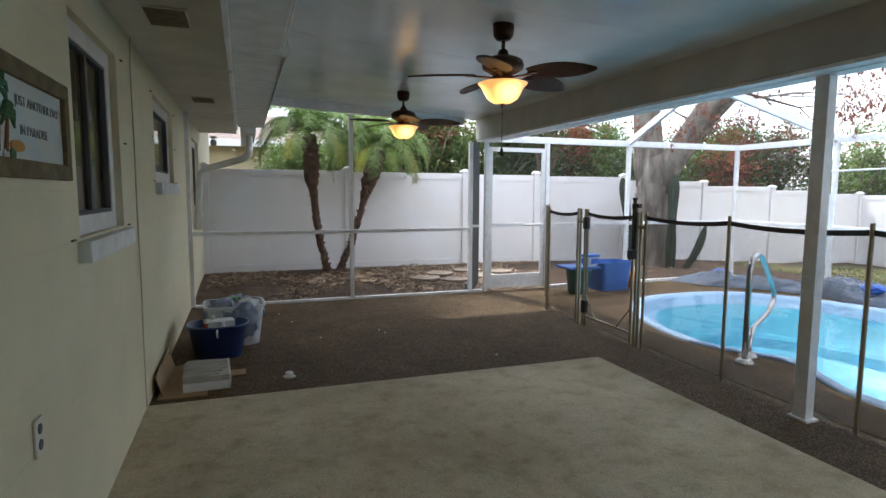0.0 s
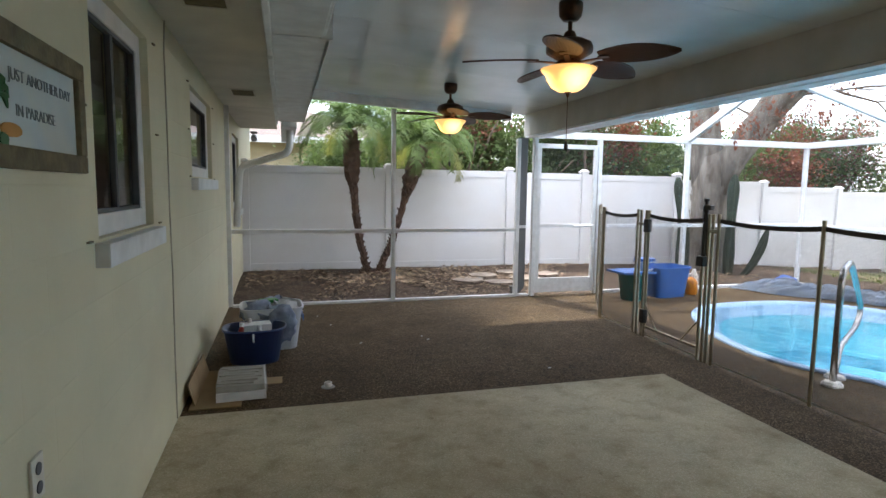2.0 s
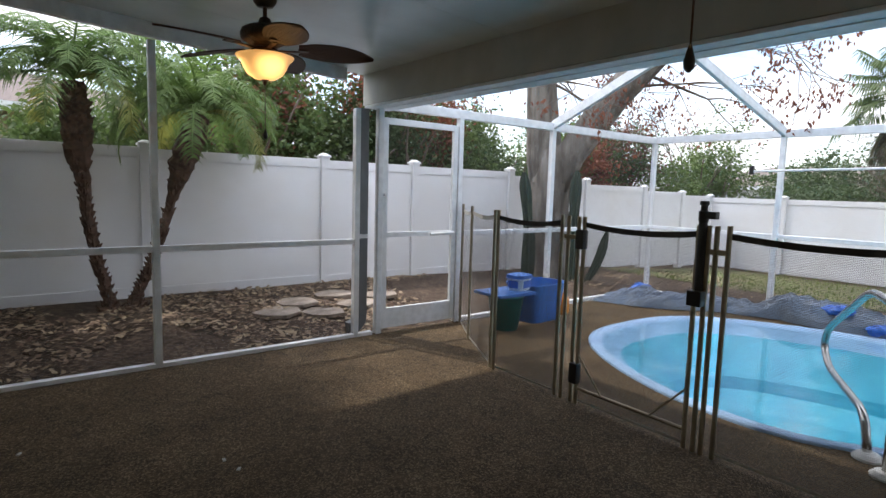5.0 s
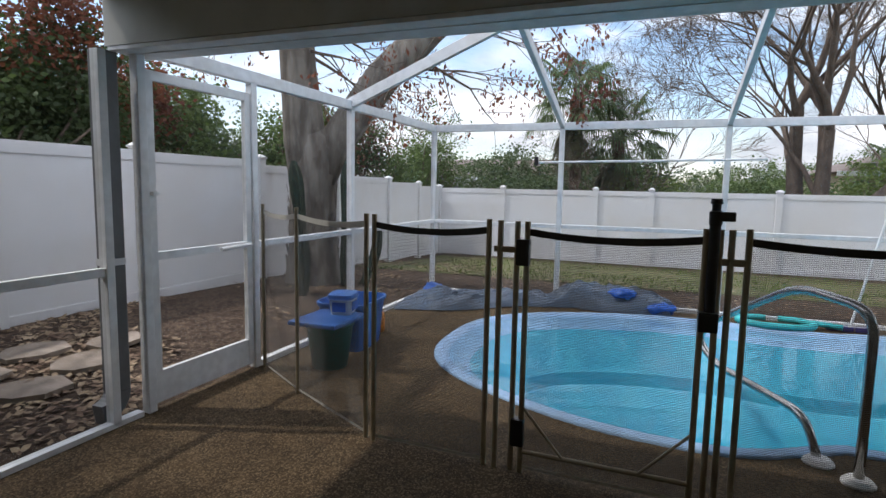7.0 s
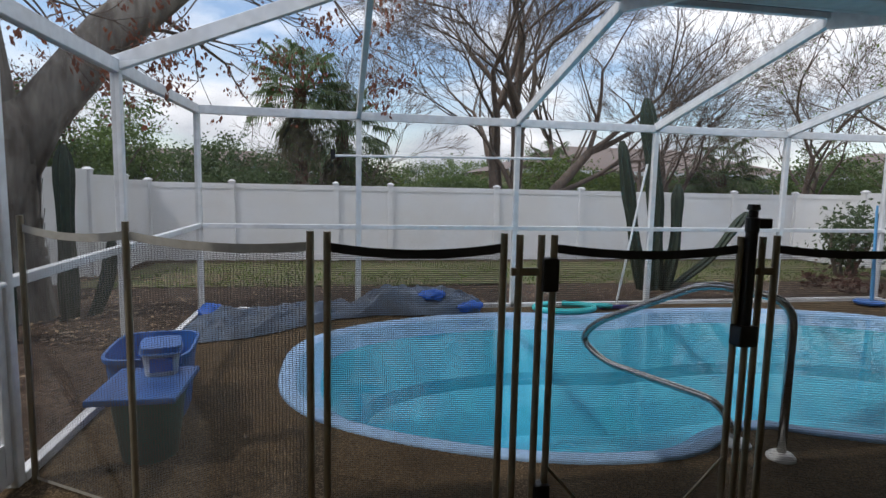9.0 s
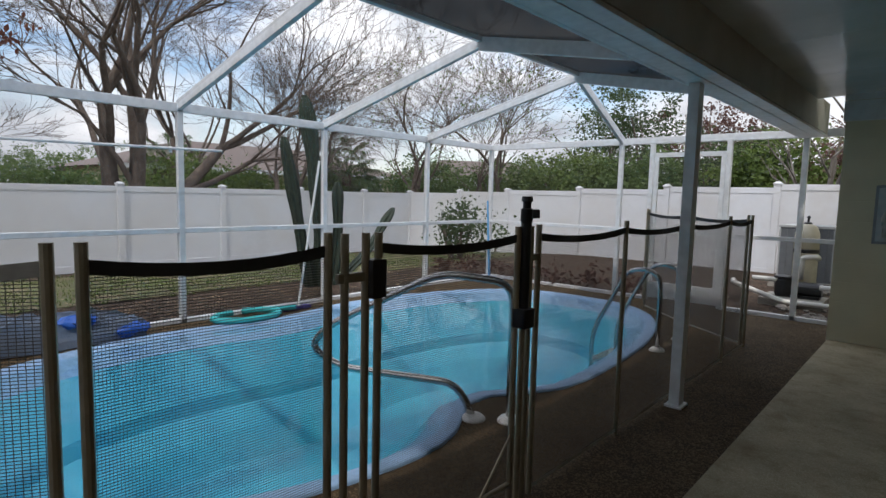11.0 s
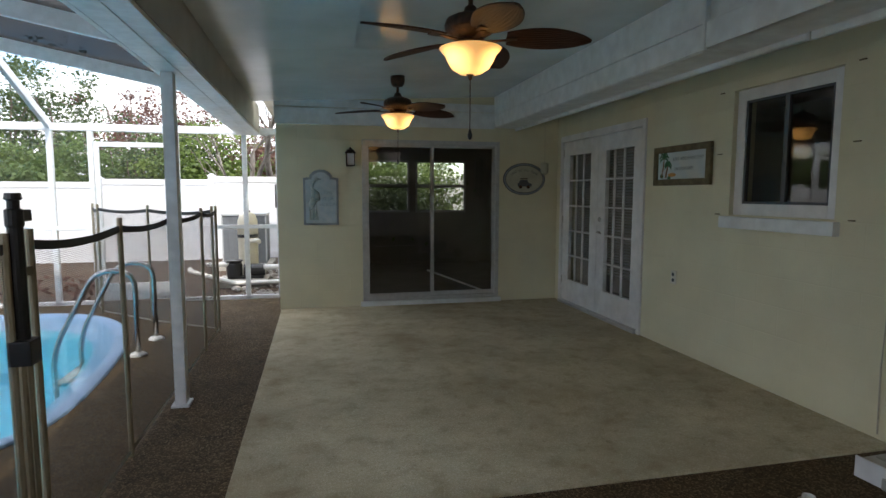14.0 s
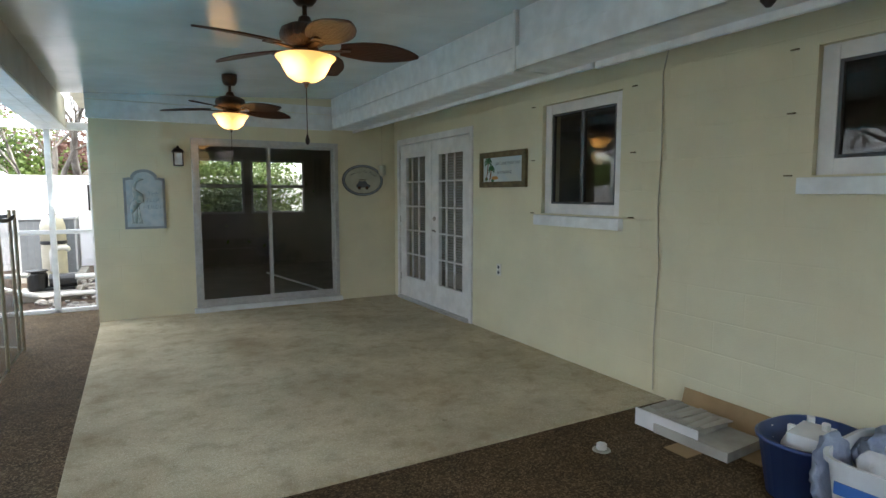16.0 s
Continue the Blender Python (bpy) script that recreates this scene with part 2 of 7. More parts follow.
M_STEEL = mat("dull_stainless", (0.55, 0.55, 0.54), 0.22, metal=1.0, scale=20, stain=0.15)
# the dimness of the unlit rooms is put into this colour
M_DARKROOM = mat("darkened_room_tone", (0.30, 0.28, 0.25), 0.9, scale=3)


# ---- building blocks ----
def thing(name, loc=(0, 0, 0), rz=0.0, label="", category="", group="", kind=""):
    ob = new(name)
    ob.matrix_world = pose(*loc, 0, 0, rz)
    ob.empty_display_size = 0.1
    return tagged(ob, label, category, group, kind)


def part(name, bm, material, parent=None, label="", smooth=False):
    me = bpy.data.meshes.new(name)
    bm.normal_update()
    bm.to_mesh(me)
    bm.free()
    me.materials.append(material)
    if smooth:
        for p in me.polygons:
            p.use_smooth = True
    ob = new(name, me)
    if parent:
        ob.parent = parent
    if label:
        ob["label"] = label
    return ob


def add_box(bm, c, size, m=None):
    """A box by centre and size, turned by m."""
    base = Matrix.Translation(c) @ (m or Matrix.Identity(4))
    r = bmesh.ops.create_cube(bm, size=1.0, matrix=base @ Matrix.Diagonal((*size, 1)))
    return r["verts"]


def add_span(bm, lo, hi):
    c = [(a + b) / 2 for a, b in zip(lo, hi)]
    return add_box(bm, c, [abs(b - a) for a, b in zip(lo, hi)])


def box(lo, hi, bevel=0.0):
    bm = bmesh.new()
    add_span(bm, lo, hi)
    if bevel:
        bmesh.ops.bevel(bm, geom=bm.edges[:], offset=bevel, segments=2, profile=0.7, affect="EDGES")
    return bm


def spans(*pairs, bevel=0.0):
    bm = bmesh.new()
    for lo, hi in pairs:
        add_span(bm, lo, hi)
    if bevel:
        bmesh.ops.bevel(bm, geom=bm.edges[:], offset=bevel, segments=1, affect="EDGES")
    return bm


def bar(a, b, w, h, bevel=0.004, bm=None):
    """A rectangular bar from a to b; w sideways, h upright."""
    a, b = Vector(a), Vector(b)
    d = b - a
    z = d.normalized()
    up = Vector((0, 0, 1)) if abs(z.z) < 0.95 else Vector((0, 1, 0))
    x = up.cross(z).normalized()
    y = z.cross(x)
    m = Matrix((x, y, z)).transposed().to_4x4()
    own = bmesh.new()
    bmesh.ops.create_cube(own, size=1.0, matrix=Matrix.Translation((a + b) / 2) @ m @ Matrix.Diagonal((w, h, d.length, 1)))
    if bevel:
        bmesh.ops.bevel(own, geom=own.edges[:], offset=bevel, segments=1, affect="EDGES")
    if bm is None:
        return own
    join(bm, own)
    return bm


def join(bm, other):
    me = bpy.data.meshes.new("tmp")
    other.to_mesh(me)
    other.free()
    bm.from_mesh(me)
    bpy.data.meshes.remove(me)


def tube(points, radii, seg=10, bm=None, caps=True):
    """A round tube along points; radii is a number or one for each point."""
    pts = [Vector(p) for p in points]
    if not isinstance(radii, (list, tuple)):
        radii = [radii] * len(pts)
    bm = bm or bmesh.new()
    rings = []
    ref = None
    for i, p in enumerate(pts):
        d = (pts[min(i + 1, len(pts) - 1)] - pts[max(i - 1, 0)]).normalized()
        if ref is None:
            ref = Vector((1, 0, 0)) if abs(d.x) < 0.9 else Vector((0, 1, 0))
        x = (ref - d * ref.dot(d)).normalized()
        ref = x
        y = d.cross(x)
        rings.append([bm.verts.new(p + (x * math.cos(2 * math.pi * k / seg) + y * math.sin(2 * math.pi * k / seg)) * radii[i]) for k in range(seg)])
    for r0, r1 in zip(rings, rings[1:]):
        for k in range(seg):
            bm.faces.new((r0[k], r0[(k + 1) % seg], r1[(k + 1) % seg], r1[k]))
    if caps:
        bm.faces.new(list(reversed(rings[0])))
        bm.faces.new(rings[-1])
    return bm


def bend(points, r=0.1, n=5):
    """Round the corners of a polyline."""
    pts = [Vector(p) for p in points]
    out = [pts[0]]
    for a, b, c in zip(pts, pts[1:], pts[2:]):
        u, v = (a - b), (c - b)
        k = min(r, u.length * 0.49, v.length * 0.49)
        p, q = b + u.normalized() * k, b + v.normalized() * k
        for i in range(n + 1):
            t = i / n
            out.append(p * (1 - t) ** 2 + b * 2 * t * (1 - t) + q * t * t)
    out.append(pts[-1])
    return out


def lathe(profile, seg=20, bm=None, at=(0, 0, 0)):
    """A turned shape from (radius, height) pairs."""
    bm = bm or bmesh.new()
    at = Vector(at)
    rings = [[bm.verts.new(at + Vector((max(r, 1e-4) * math.cos(2 * math.pi * k / seg), max(r, 1e-4) * math.sin(2 * math.pi * k / seg), z))) for k in range(seg)] for r, z in profile]
    for r0, r1 in zip(rings, rings[1:]):
        for k in range(seg):
            bm.faces.new((r0[k], r0[(k + 1) % seg], r1[(k + 1) % seg], r1[k]))
    bm.faces.new(list(reversed(rings[0])))
    bm.faces.new(rings[-1])
    return bm


def quad(bm, *pts):
    return bm.faces.new([bm.verts.new(p) for p in pts])


def sheet(*pts):
    bm = bmesh.new()
    quad(bm, *pts)
    return bm


# ---- ground ----
def smooth01(t):
    t = min(1, max(0, t))
    return t * t * (3 - 2 * t)


def ground_z(x, y):
    """Level by the deck, falling away to the far fence, a little up to the bed by the palms."""
    z = -0.03 - 0.34 * smooth01((x - 8.7) / 6.5)
    z += 0.08 * smooth01((y - 7.8) / 1.6) * (1 - smooth01((x - 5) / 5))
    return z


DECK = (0.0, 8.60, -1.20, 7.66)


def build_ground():
    bm = bmesh.new()
    xs = [-400, -120, -40, -12, -4, 0.0] + [0.71 * i for i in range(1, 12)] + [8.58] + [8.58 + 0.7 * i for i in range(1, 12)] + [18, 24, 40, 120, 400]
    ys = [-400, -120, -40, -14, -7] + [-6.2 + 0.8 * i for i in range(6)] + [-1.18 + 0.7365 * i for i in range(13)] + [8.0 + 0.4 * i for i in range(1, 8)] + [12, 16, 26, 60, 160, 400]
    grid = [[bm.verts.new((x, y, ground_z(x, y) + 0.012 * noise.noise((x * 1.3, y * 1.3, 0)))) for y in ys] for x in xs]
    for i in range(len(xs) - 1):
        for j in range(len(ys) - 1):
            cx, cy = (xs[i] + xs[i + 1]) / 2, (ys[j] + ys[j + 1]) / 2
            if 0 < cx < 8.58 and -1.18 < cy < 7.6:
                continue
            bm.faces.new((grid[i][j], grid[i + 1][j], grid[i + 1][j + 1], grid[i][j + 1]))
    tagged(part("ground", bm, M_SOIL, smooth=True), "bare brown garden soil under leaf litter", "ground", kind="structure")
    # thin lawn beyond the mulch, a few millimetres proud
    bm = bmesh.new()
    lx = [10.6 + 0.5 * i for i in range(10)]
    ly = [-6.1 + 0.62 * i for i in range(27)]
    g = [[bm.verts.new((x, y, ground_z(x, y) + 0.012 + 0.012 * noise.noise((x * 1.3, y * 1.3, 0)))) for y in ly] for x in lx]
    for i in range(len(lx) - 1):
        for j in range(len(ly) - 1):
            bm.faces.new((g[i][j], g[i + 1][j], g[i + 1][j + 1], g[i][j + 1]))
    tagged(part("lawn", bm, M_GRASS, smooth=True), "thin patchy green lawn by the fence", "lawn", kind="structure")


def pool_edge(t, inset=0.0):
    """The pool's rim: a long rounded shape with a slight waist, t from 0 to 1."""
    a = 2 * math.pi * t
    c, s = math.cos(a), math.sin(a)
    y = 2.99 + (3.59 - inset) * math.copysign(abs(s) ** 0.86, s)
    w = 1.83 - inset
    x = 6.49 + w * math.copysign(abs(c) ** 0.70, c)
    k = abs(c) ** 0.5
    if c < 0:
        x += k * (0.34 * math.exp(-((y - 3.62) / 0.42) ** 2) - 0.10 * math.exp(-((y - 5.0) / 0.8) ** 2))
    else:
        x -= k * 0.24 * math.exp(-((y - 3.3) / 0.8) ** 2)
    return x, y


N_RIM = 120


def rim(inset, z):
    return [(*pool_edge(i / N_RIM, inset), z) for i in range(N_RIM)]


def strip(bm, a, b):
    va, vb = [bm.verts.new(p) for p in a], [bm.verts.new(p) for p in b]
    n = len(a)
    for i in range(n):
        bm.faces.new((va[i], va[(i + 1) % n], vb[(i + 1) % n], vb[i]))
    return vb


def build_deck_and_pool():
    bm = bmesh.new()
    x0, x1, y0, y1 = DECK
    outer = [bm.verts.new(p) for p in ((x0, y0, -0.012), (x1, y0, -0.012), (x1, y1, -0.012), (x0, y1, -0.012))]
    inner = [bm.verts.new(p) for p in rim(0.0, -0.012)]
    e = [bm.edges.new((outer[i], outer[(i + 1) % 4])) for i in range(4)]
    e += [bm.edges.new((inner[i], inner[(i + 1) % N_RIM])) for i in range(N_RIM)]
    bmesh.ops.triangle_fill(bm, edges=e, use_beauty=True)
    for f in bm.faces:
        f.normal_update()
        if f.normal.z < 0:
            f.normal_flip()
    top = bmesh.ops.extrude_face_region(bm, geom=bm.faces[:])
    for v in top["geom"]:
        if isinstance(v, bmesh.types.BMVert):
            v.co.z = -0.16
    bmesh.ops.recalc_face_normals(bm, faces=bm.faces[:])
    tagged(part("floor_deck", bm, M_DECK), "brown exposed pebble pool deck", "floor", kind="structure")
    slab = box((0.0, -0.30, -0.15), (3.53, 4.27, 0.0), 0.006)
    tagged(part("floor_slab", slab, M_SLAB), "worn bare concrete patio slab with stains", "floor", kind="structure")

    pool = thing("swimming_pool", (0, 0, 0), 0, "pale blue fibreglass pool full of clear water", "pool")
    bm = bmesh.new()
    prof = [(0.0, -0.02), (0.0, 0.002), (0.015, 0.008), (0.10, 0.006), (0.14, -0.03), (0.30, -0.12)]
    for (i0, z0), (i1, z1) in zip(prof, prof[1:]):
        strip(bm, rim(i0, z0), rim(i1, z1))
    bmesh.ops.remove_doubles(bm, verts=bm.verts[:], dist=1e-4)
    part("coping", bm, M_COPING, pool, "light blue textured rim", smooth=True)
    bm = bmesh.new()
    prof = [(0.30, -0.12), (0.45, -0.30), (0.62, -0.50), (0.66, -0.62), (0.85, -0.78), (1.05, -1.0), (1.25, -1.12), (1.45, -1.16)]
    last = None
    for (i0, z0), (i1, z1) in zip(prof, prof[1:]):
        last = strip(bm, rim(i0, z0), rim(i1, z1))
    bm.faces.new(last)
    bmesh.ops.remove_doubles(bm, verts=bm.verts[:], dist=1e-4)
    bmesh.ops.recalc_face_normals(bm, faces=bm.faces[:])
    part("shell", bm, M_SHELL, pool, "blue fibreglass basin with ledges")
    bm = bmesh.new()
    pts = rim(0.115, -0.014)
    centre = bm.verts.new((6.49, 2.99, -0.014))
    ring = [bm.verts.new(p) for p in pts]
    for i in range(N_RIM):
        bm.faces.new((centre, ring[i], ring[(i + 1) % N_RIM]))
    for _ in range(3):
        bmesh.ops.subdivide_edges(bm, edges=bm.edges[:], cuts=1, use_grid_fill=True)
    for v in bm.verts:
        v.co.z += 0.0045 * noise.noise((v.co.x * 1.4, v.co.y * 1.4, 3.0)) + 0.0024 * noise.noise((v.co.x * 5, v.co.y * 5, 8.0))
    for f in bm.faces:
        f.normal_update()
        if f.normal.z < 0:
            f.normal_flip()
    w = part("water", bm, M_WATER, pool, "clear rippled water", smooth=True)
    w.visible_shadow = False


build_ground()
build_deck_and_pool()


# ---- house ----
def wall_x(name, y0, y1, z0, z1, x0, x1, holes, material, label):
    """A wall along y with rectangular holes (ya, yb, za, zb), from low y to high y."""
    bm = bmesh.new()
    y = y0
    for ya, yb, za, zb in holes:
        add_span(bm, (x0, y, z0), (x1, ya, z1))
        if za > z0:
            add_span(bm, (x0, ya, z0), (x1, yb, za))
        if zb < z1:
            add_span(bm, (x0, ya, zb), (x1, yb, z1))
        y = yb
    add_span(bm, (x0, y, z0), (x1, y1, z1))
    bmesh.ops.remove_doubles(bm, verts=bm.verts[:], dist=1e-4)
    return tagged(part(name, bm, material), label, "wall", kind="structure")


def wall_y(name, x0, x1, z0, z1, y0, y1, holes, material, label):
    bm = bmesh.new()
    x = x0
    for xa, xb, za, zb in holes:
        add_span(bm, (x, y0, z0), (xa, y1, z1))
        if za > z0:
            add_span(bm, (xa, y0, z0), (xb, y1, za))
        if zb < z1:
            add_span(bm, (xa, y0, zb), (xb, y1, z1))
        x = xb
    add_span(bm, (x, y0, z0), (x1, y1, z1))
    bmesh.ops.remove_doubles(bm, verts=bm.verts[:], dist=1e-4)
    return tagged(part(name, bm, material), label, "wall", kind="structure")


FRENCH = (-0.17, 1.74, 0.0, 2.09)
WIN1 = (2.88, 3.79, 1.23, 2.16)
WIN2 = (5.13, 6.36, 1.50, 2.17)
WIN3 = (8.65, 9.75, 1.12, 2.15)
SLIDE = (0.81, 2.55, 0.06, 2.04)
wall_x("wall_house", -0.50, 13.0, -0.2, 2.75, -0.20, 0.0, [FRENCH, WIN1, WIN2, WIN3], M_WALL, "cream painted concrete block house wall")
wall_y("wall_end", 0.002, 3.54, -0.2, 2.75, -0.50, -0.30, [SLIDE], M_WALL, "cream painted concrete block end wall")
wall_x("wall_side", -4.6, -0.502, -0.2, 2.75, 3.34, 3.54, [], M_WALL, "cream painted concrete block side wall")
# inner walls, floors and ceilings are coloured dark to look like unlit rooms
wall_y("wall_back", -4.2, 3.338, -0.2, 2.75, -4.6, -4.4, [(0.15, 1.18, 1.02, 2.04), (1.30, 2.17, 1.02, 2.04)], M_DARKROOM, "back wall with windows, room dimness put into its colour")
wall_x("wall_inner", -4.398, 13.0, -0.2, 2.75, -4.2, -4.0, [], M_DARKROOM, "inner wall, room dimness put into its colour")
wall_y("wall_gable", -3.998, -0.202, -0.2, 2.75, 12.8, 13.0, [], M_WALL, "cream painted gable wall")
tagged(part("floor_indoor", box((-3.998, -4.398, -0.1), (3.338, -0.502, 0.02)), M_DARKROOM), "indoor floor, room dimness put into its colour", "floor", kind="structure")
tagged(part("floor_bedroom", box((-3.998, -0.50, -0.1), (-0.202, 12.798, 0.02)), M_DARKROOM), "indoor floor, room dimness put into its colour", "floor", kind="structure")
tagged(part("ceiling_indoor", box((-4.2, -4.6, 2.752), (3.5, -0.302, 2.85)), M_DARKROOM), "indoor ceiling, room dimness put into its colour", "ceiling", kind="structure")
tagged(part("ceiling_bedroom", box((-4.2, -0.30, 2.752), (0.0, 13.0, 2.85)), M_DARKROOM), "indoor ceiling, room dimness put into its colour", "ceiling", kind="structure")


# ---- patio roof ----
def roof_z(x):
    return 2.60 - 0.054 * (x - 0.87)


def build_roof():
    bm = bmesh.new()
    # panels 1.2 m wide with shallow seams
    y = -0.30
    while y < 7.70:
        ye = min(y + 1.22, 7.72)
        vs = add_span(bm, (0.88, y + 0.002, 0), (3.794, ye - 0.002, 0.09))
        for v in vs:
            v.co.z += roof_z(v.co.x)
        y = ye
    tagged(part("ceiling", bm, M_CEIL), "pale blue-grey glossy patio roof panels", "ceiling", kind="structure")
    bm = bmesh.new()
    add_span(bm, (3.797, -1.13, 2.165), (3.91, 7.72, 2.50))
    tagged(part("trim_beam", bm, M_BEAM), "deep painted boxed roof beam", "beam", kind="structure")
    bm = spans(((3.80, -1.15, 2.14), (4.04, 7.70, 2.162)), ((3.912, -1.15, 2.165), (3.96, 7.70, 2.30)), ((4.04, -1.15, 2.14), (4.07, 7.70, 2.42)), ((3.91, -1.15, 2.136), (3.922, 7.70, 2.141)), bevel=0.002)
    tagged(part("trim_gutter", bm, M_ALU), "white aluminium roof gutter", "gutter", kind="structure")
    tagged(part("ceiling_eave", spans(((0.002, -0.298, 2.36), (0.57, 10.2, 2.39))), M_SOFFIT), "painted house eave soffit", "soffit", kind="structure")
    bm = spans(((0.57, -0.298, 2.185), (0.60, 4.10, 2.40)), ((0.57, 4.13, 2.175), (0.60, 7.7, 2.40)), bevel=0.005)
    tagged(part("trim_lip", bm, M_WHITE), "white timber fascia lip", "trim", kind="structure")
    bm = spans(((0.602, -0.298, 2.215), (0.86, 3.70, 2.227)), ((0.846, -0.298, 2.22), (0.876, 3.70, 2.37)), ((0.86, -0.298, 2.373), (0.879, 7.7, 2.62)),
               ((0.602, 3.72, 2.215), (0.90, 7.72, 2.228)), ((0.88, 3.72, 2.215), (0.905, 7.72, 2.365)), ((0.845, 3.69, 2.205), (0.912, 3.72, 2.61)), bevel=0.003)
    tagged(part("trim_fascia", bm, M_WHITE), "white boxed eave fascia", "trim", kind="structure")
    bm = spans(((0.88, -0.298, 2.20), (3.558, -0.27, 2.395)), ((0.88, -0.298, 2.402), (3.558, -0.28, 2.50)), bevel=0.003)
    tagged(part("trim_end", bm, M_WHITE), "pale blue-white frieze board above the sliding door", "trim", kind="structure")
    bm = spans(((-4.5, -4.8, 2.86), (0.9, 13.3, 2.95)), ((0.9, -4.8, 2.86), (3.9, -0.5, 2.95)))
    tagged(part("roof_house", bm, M_SOFFIT), "house roof deck", "roof", kind="structure")
    bm = bmesh.new()
    for v in add_span(bm, (0.60, -0.30, 0.10), (4.0, 7.75, 0.14)):
        v.co.z += roof_z(v.co.x)
    tagged(part("roof_patio", bm, M_ALU), "flat patio roof sheet", "roof", kind="structure")


build_roof()


# ---- screen frames ----
EAVE = 2.19
CX = 8.57
CY = [7.63, 5.92, 4.06, 2.28, 0.41, -1.18]
JX, JZ = 6.12, 2.82


def build_cage():
    cage = thing("pool_cage", (0, 0, 0), 0, "white aluminium pool screen enclosure with dark screen cloth", "screen enclosure")
    S = 0.055

    def beam(name, a, b, w=S, h=0.075):
        part(name, bar(a, b, w, h), M_ALU, cage)
    for y in CY:
        beam("post", (CX, y, -0.01), (CX, y, EAVE), 0.06, 0.06)
    beam("eave_beam", (CX, CY[0], EAVE), (CX, CY[-1], EAVE), 0.06, 0.09)
    beam("chair_rail", (CX, CY[0] - 0.03, 0.95), (CX, CY[-1] + 0.03, 0.95), 0.05, 0.05)
    beam("sill", (CX, CY[0], 0.01), (CX, CY[-1], 0.01), 0.06, 0.05)
    # end towards the palms
    y = CY[0]
    for x in (3.93, 4.91, 6.36):
        beam("post", (x, y, -0.01), (x, y, EAVE - 0.03), 0.06, 0.06)
    beam("eave_beam", (3.9, y, EAVE), (CX, y, EAVE), 0.06, 0.09)
    beam("chair_rail", (4.94, y, 0.95), (CX - 0.03, y, 0.95), 0.05, 0.05)
    beam("sill", (4.94, y, 0.01), (CX - 0.03, y, 0.01), 0.06, 0.05)
    # end towards the pump
    y = CY[-1]
    for x in (6.25, 5.80, 4.82, 4.0, 3.58):
        beam("post", (x, y, -0.01), (x, y, EAVE - 0.03), 0.06, 0.06)
    beam("eave_beam", (3.56, y, EAVE), (CX, y, EAVE), 0.06, 0.09)
    for a, b in ((3.61, 4.79), (5.83, CX - 0.03)):
        beam("chair_rail", (a, y, 0.95), (b, y, 0.95), 0.05, 0.05)
        beam("sill", (a, y, 0.01), (b, y, 0.01), 0.06, 0.05)
    # mansard roof: slopes on three sides, flat top down to the gutter
    for y in CY[1:5]:
        beam("rafter", (CX, y, EAVE + 0.02), (JX, y, JZ), 0.05, 0.10)
        beam("roof_beam", (JX, y, JZ), (4.07, y, 2.42), 0.05, 0.15)
    beam("rafter", (6.36, CY[0], EAVE + 0.02), (JX, CY[1], JZ), 0.05, 0.10)
    beam("rafter", (6.25, CY[-1], EAVE + 0.02), (JX, CY[4], JZ), 0.05, 0.10)
    for a, b in zip(CY[1:4], CY[2:5]):
        beam("purlin", (JX, a, JZ + 0.03), (JX, b, JZ + 0.03), 0.05, 0.06)
    M = M_SCREEN
    part("wall_screen", sheet((CX, CY[0], 0), (CX, CY[-1], 0), (CX, CY[-1], EAVE), (CX, CY[0], EAVE)), M, cage, "dark screen cloth")
    part("wall_screen", sheet((4.88, CY[0], 0), (CX, CY[0], 0), (CX, CY[0], EAVE), (4.88, CY[0], EAVE)), M, cage, "dark screen cloth")
    part("wall_screen", sheet((5.8, CY[-1], 0), (CX, CY[-1], 0), (CX, CY[-1], EAVE), (5.8, CY[-1], EAVE)), M, cage, "dark screen cloth")
    part("slope_screen", sheet((CX, CY[0], EAVE + .03), (CX, CY[-1], EAVE + .03), (JX, CY[4], JZ + .03), (JX, CY[1], JZ + .03)), M, cage, "dark screen cloth")
    part("slope_screen", sheet((CX, CY[0], EAVE + .03), (JX, CY[1], JZ + .03), (4.1, CY[1], 2.43), (4.0, CY[0], EAVE + .03)), M, cage, "dark screen cloth")
    part("slope_screen", sheet((CX, CY[-1], EAVE + .03), (JX, CY[4], JZ + .03), (4.1, CY[4], 2.43), (4.0, CY[-1], EAVE + .03)), M, cage, "dark screen cloth")
    part("flat_screen", sheet((JX, CY[1], JZ + .05), (JX, CY[4], JZ + .05), (4.1, CY[4], 2.47), (4.1, CY[1], 2.47)), M_ROOFSCREEN, cage, "dark screen cloth")
    return cage


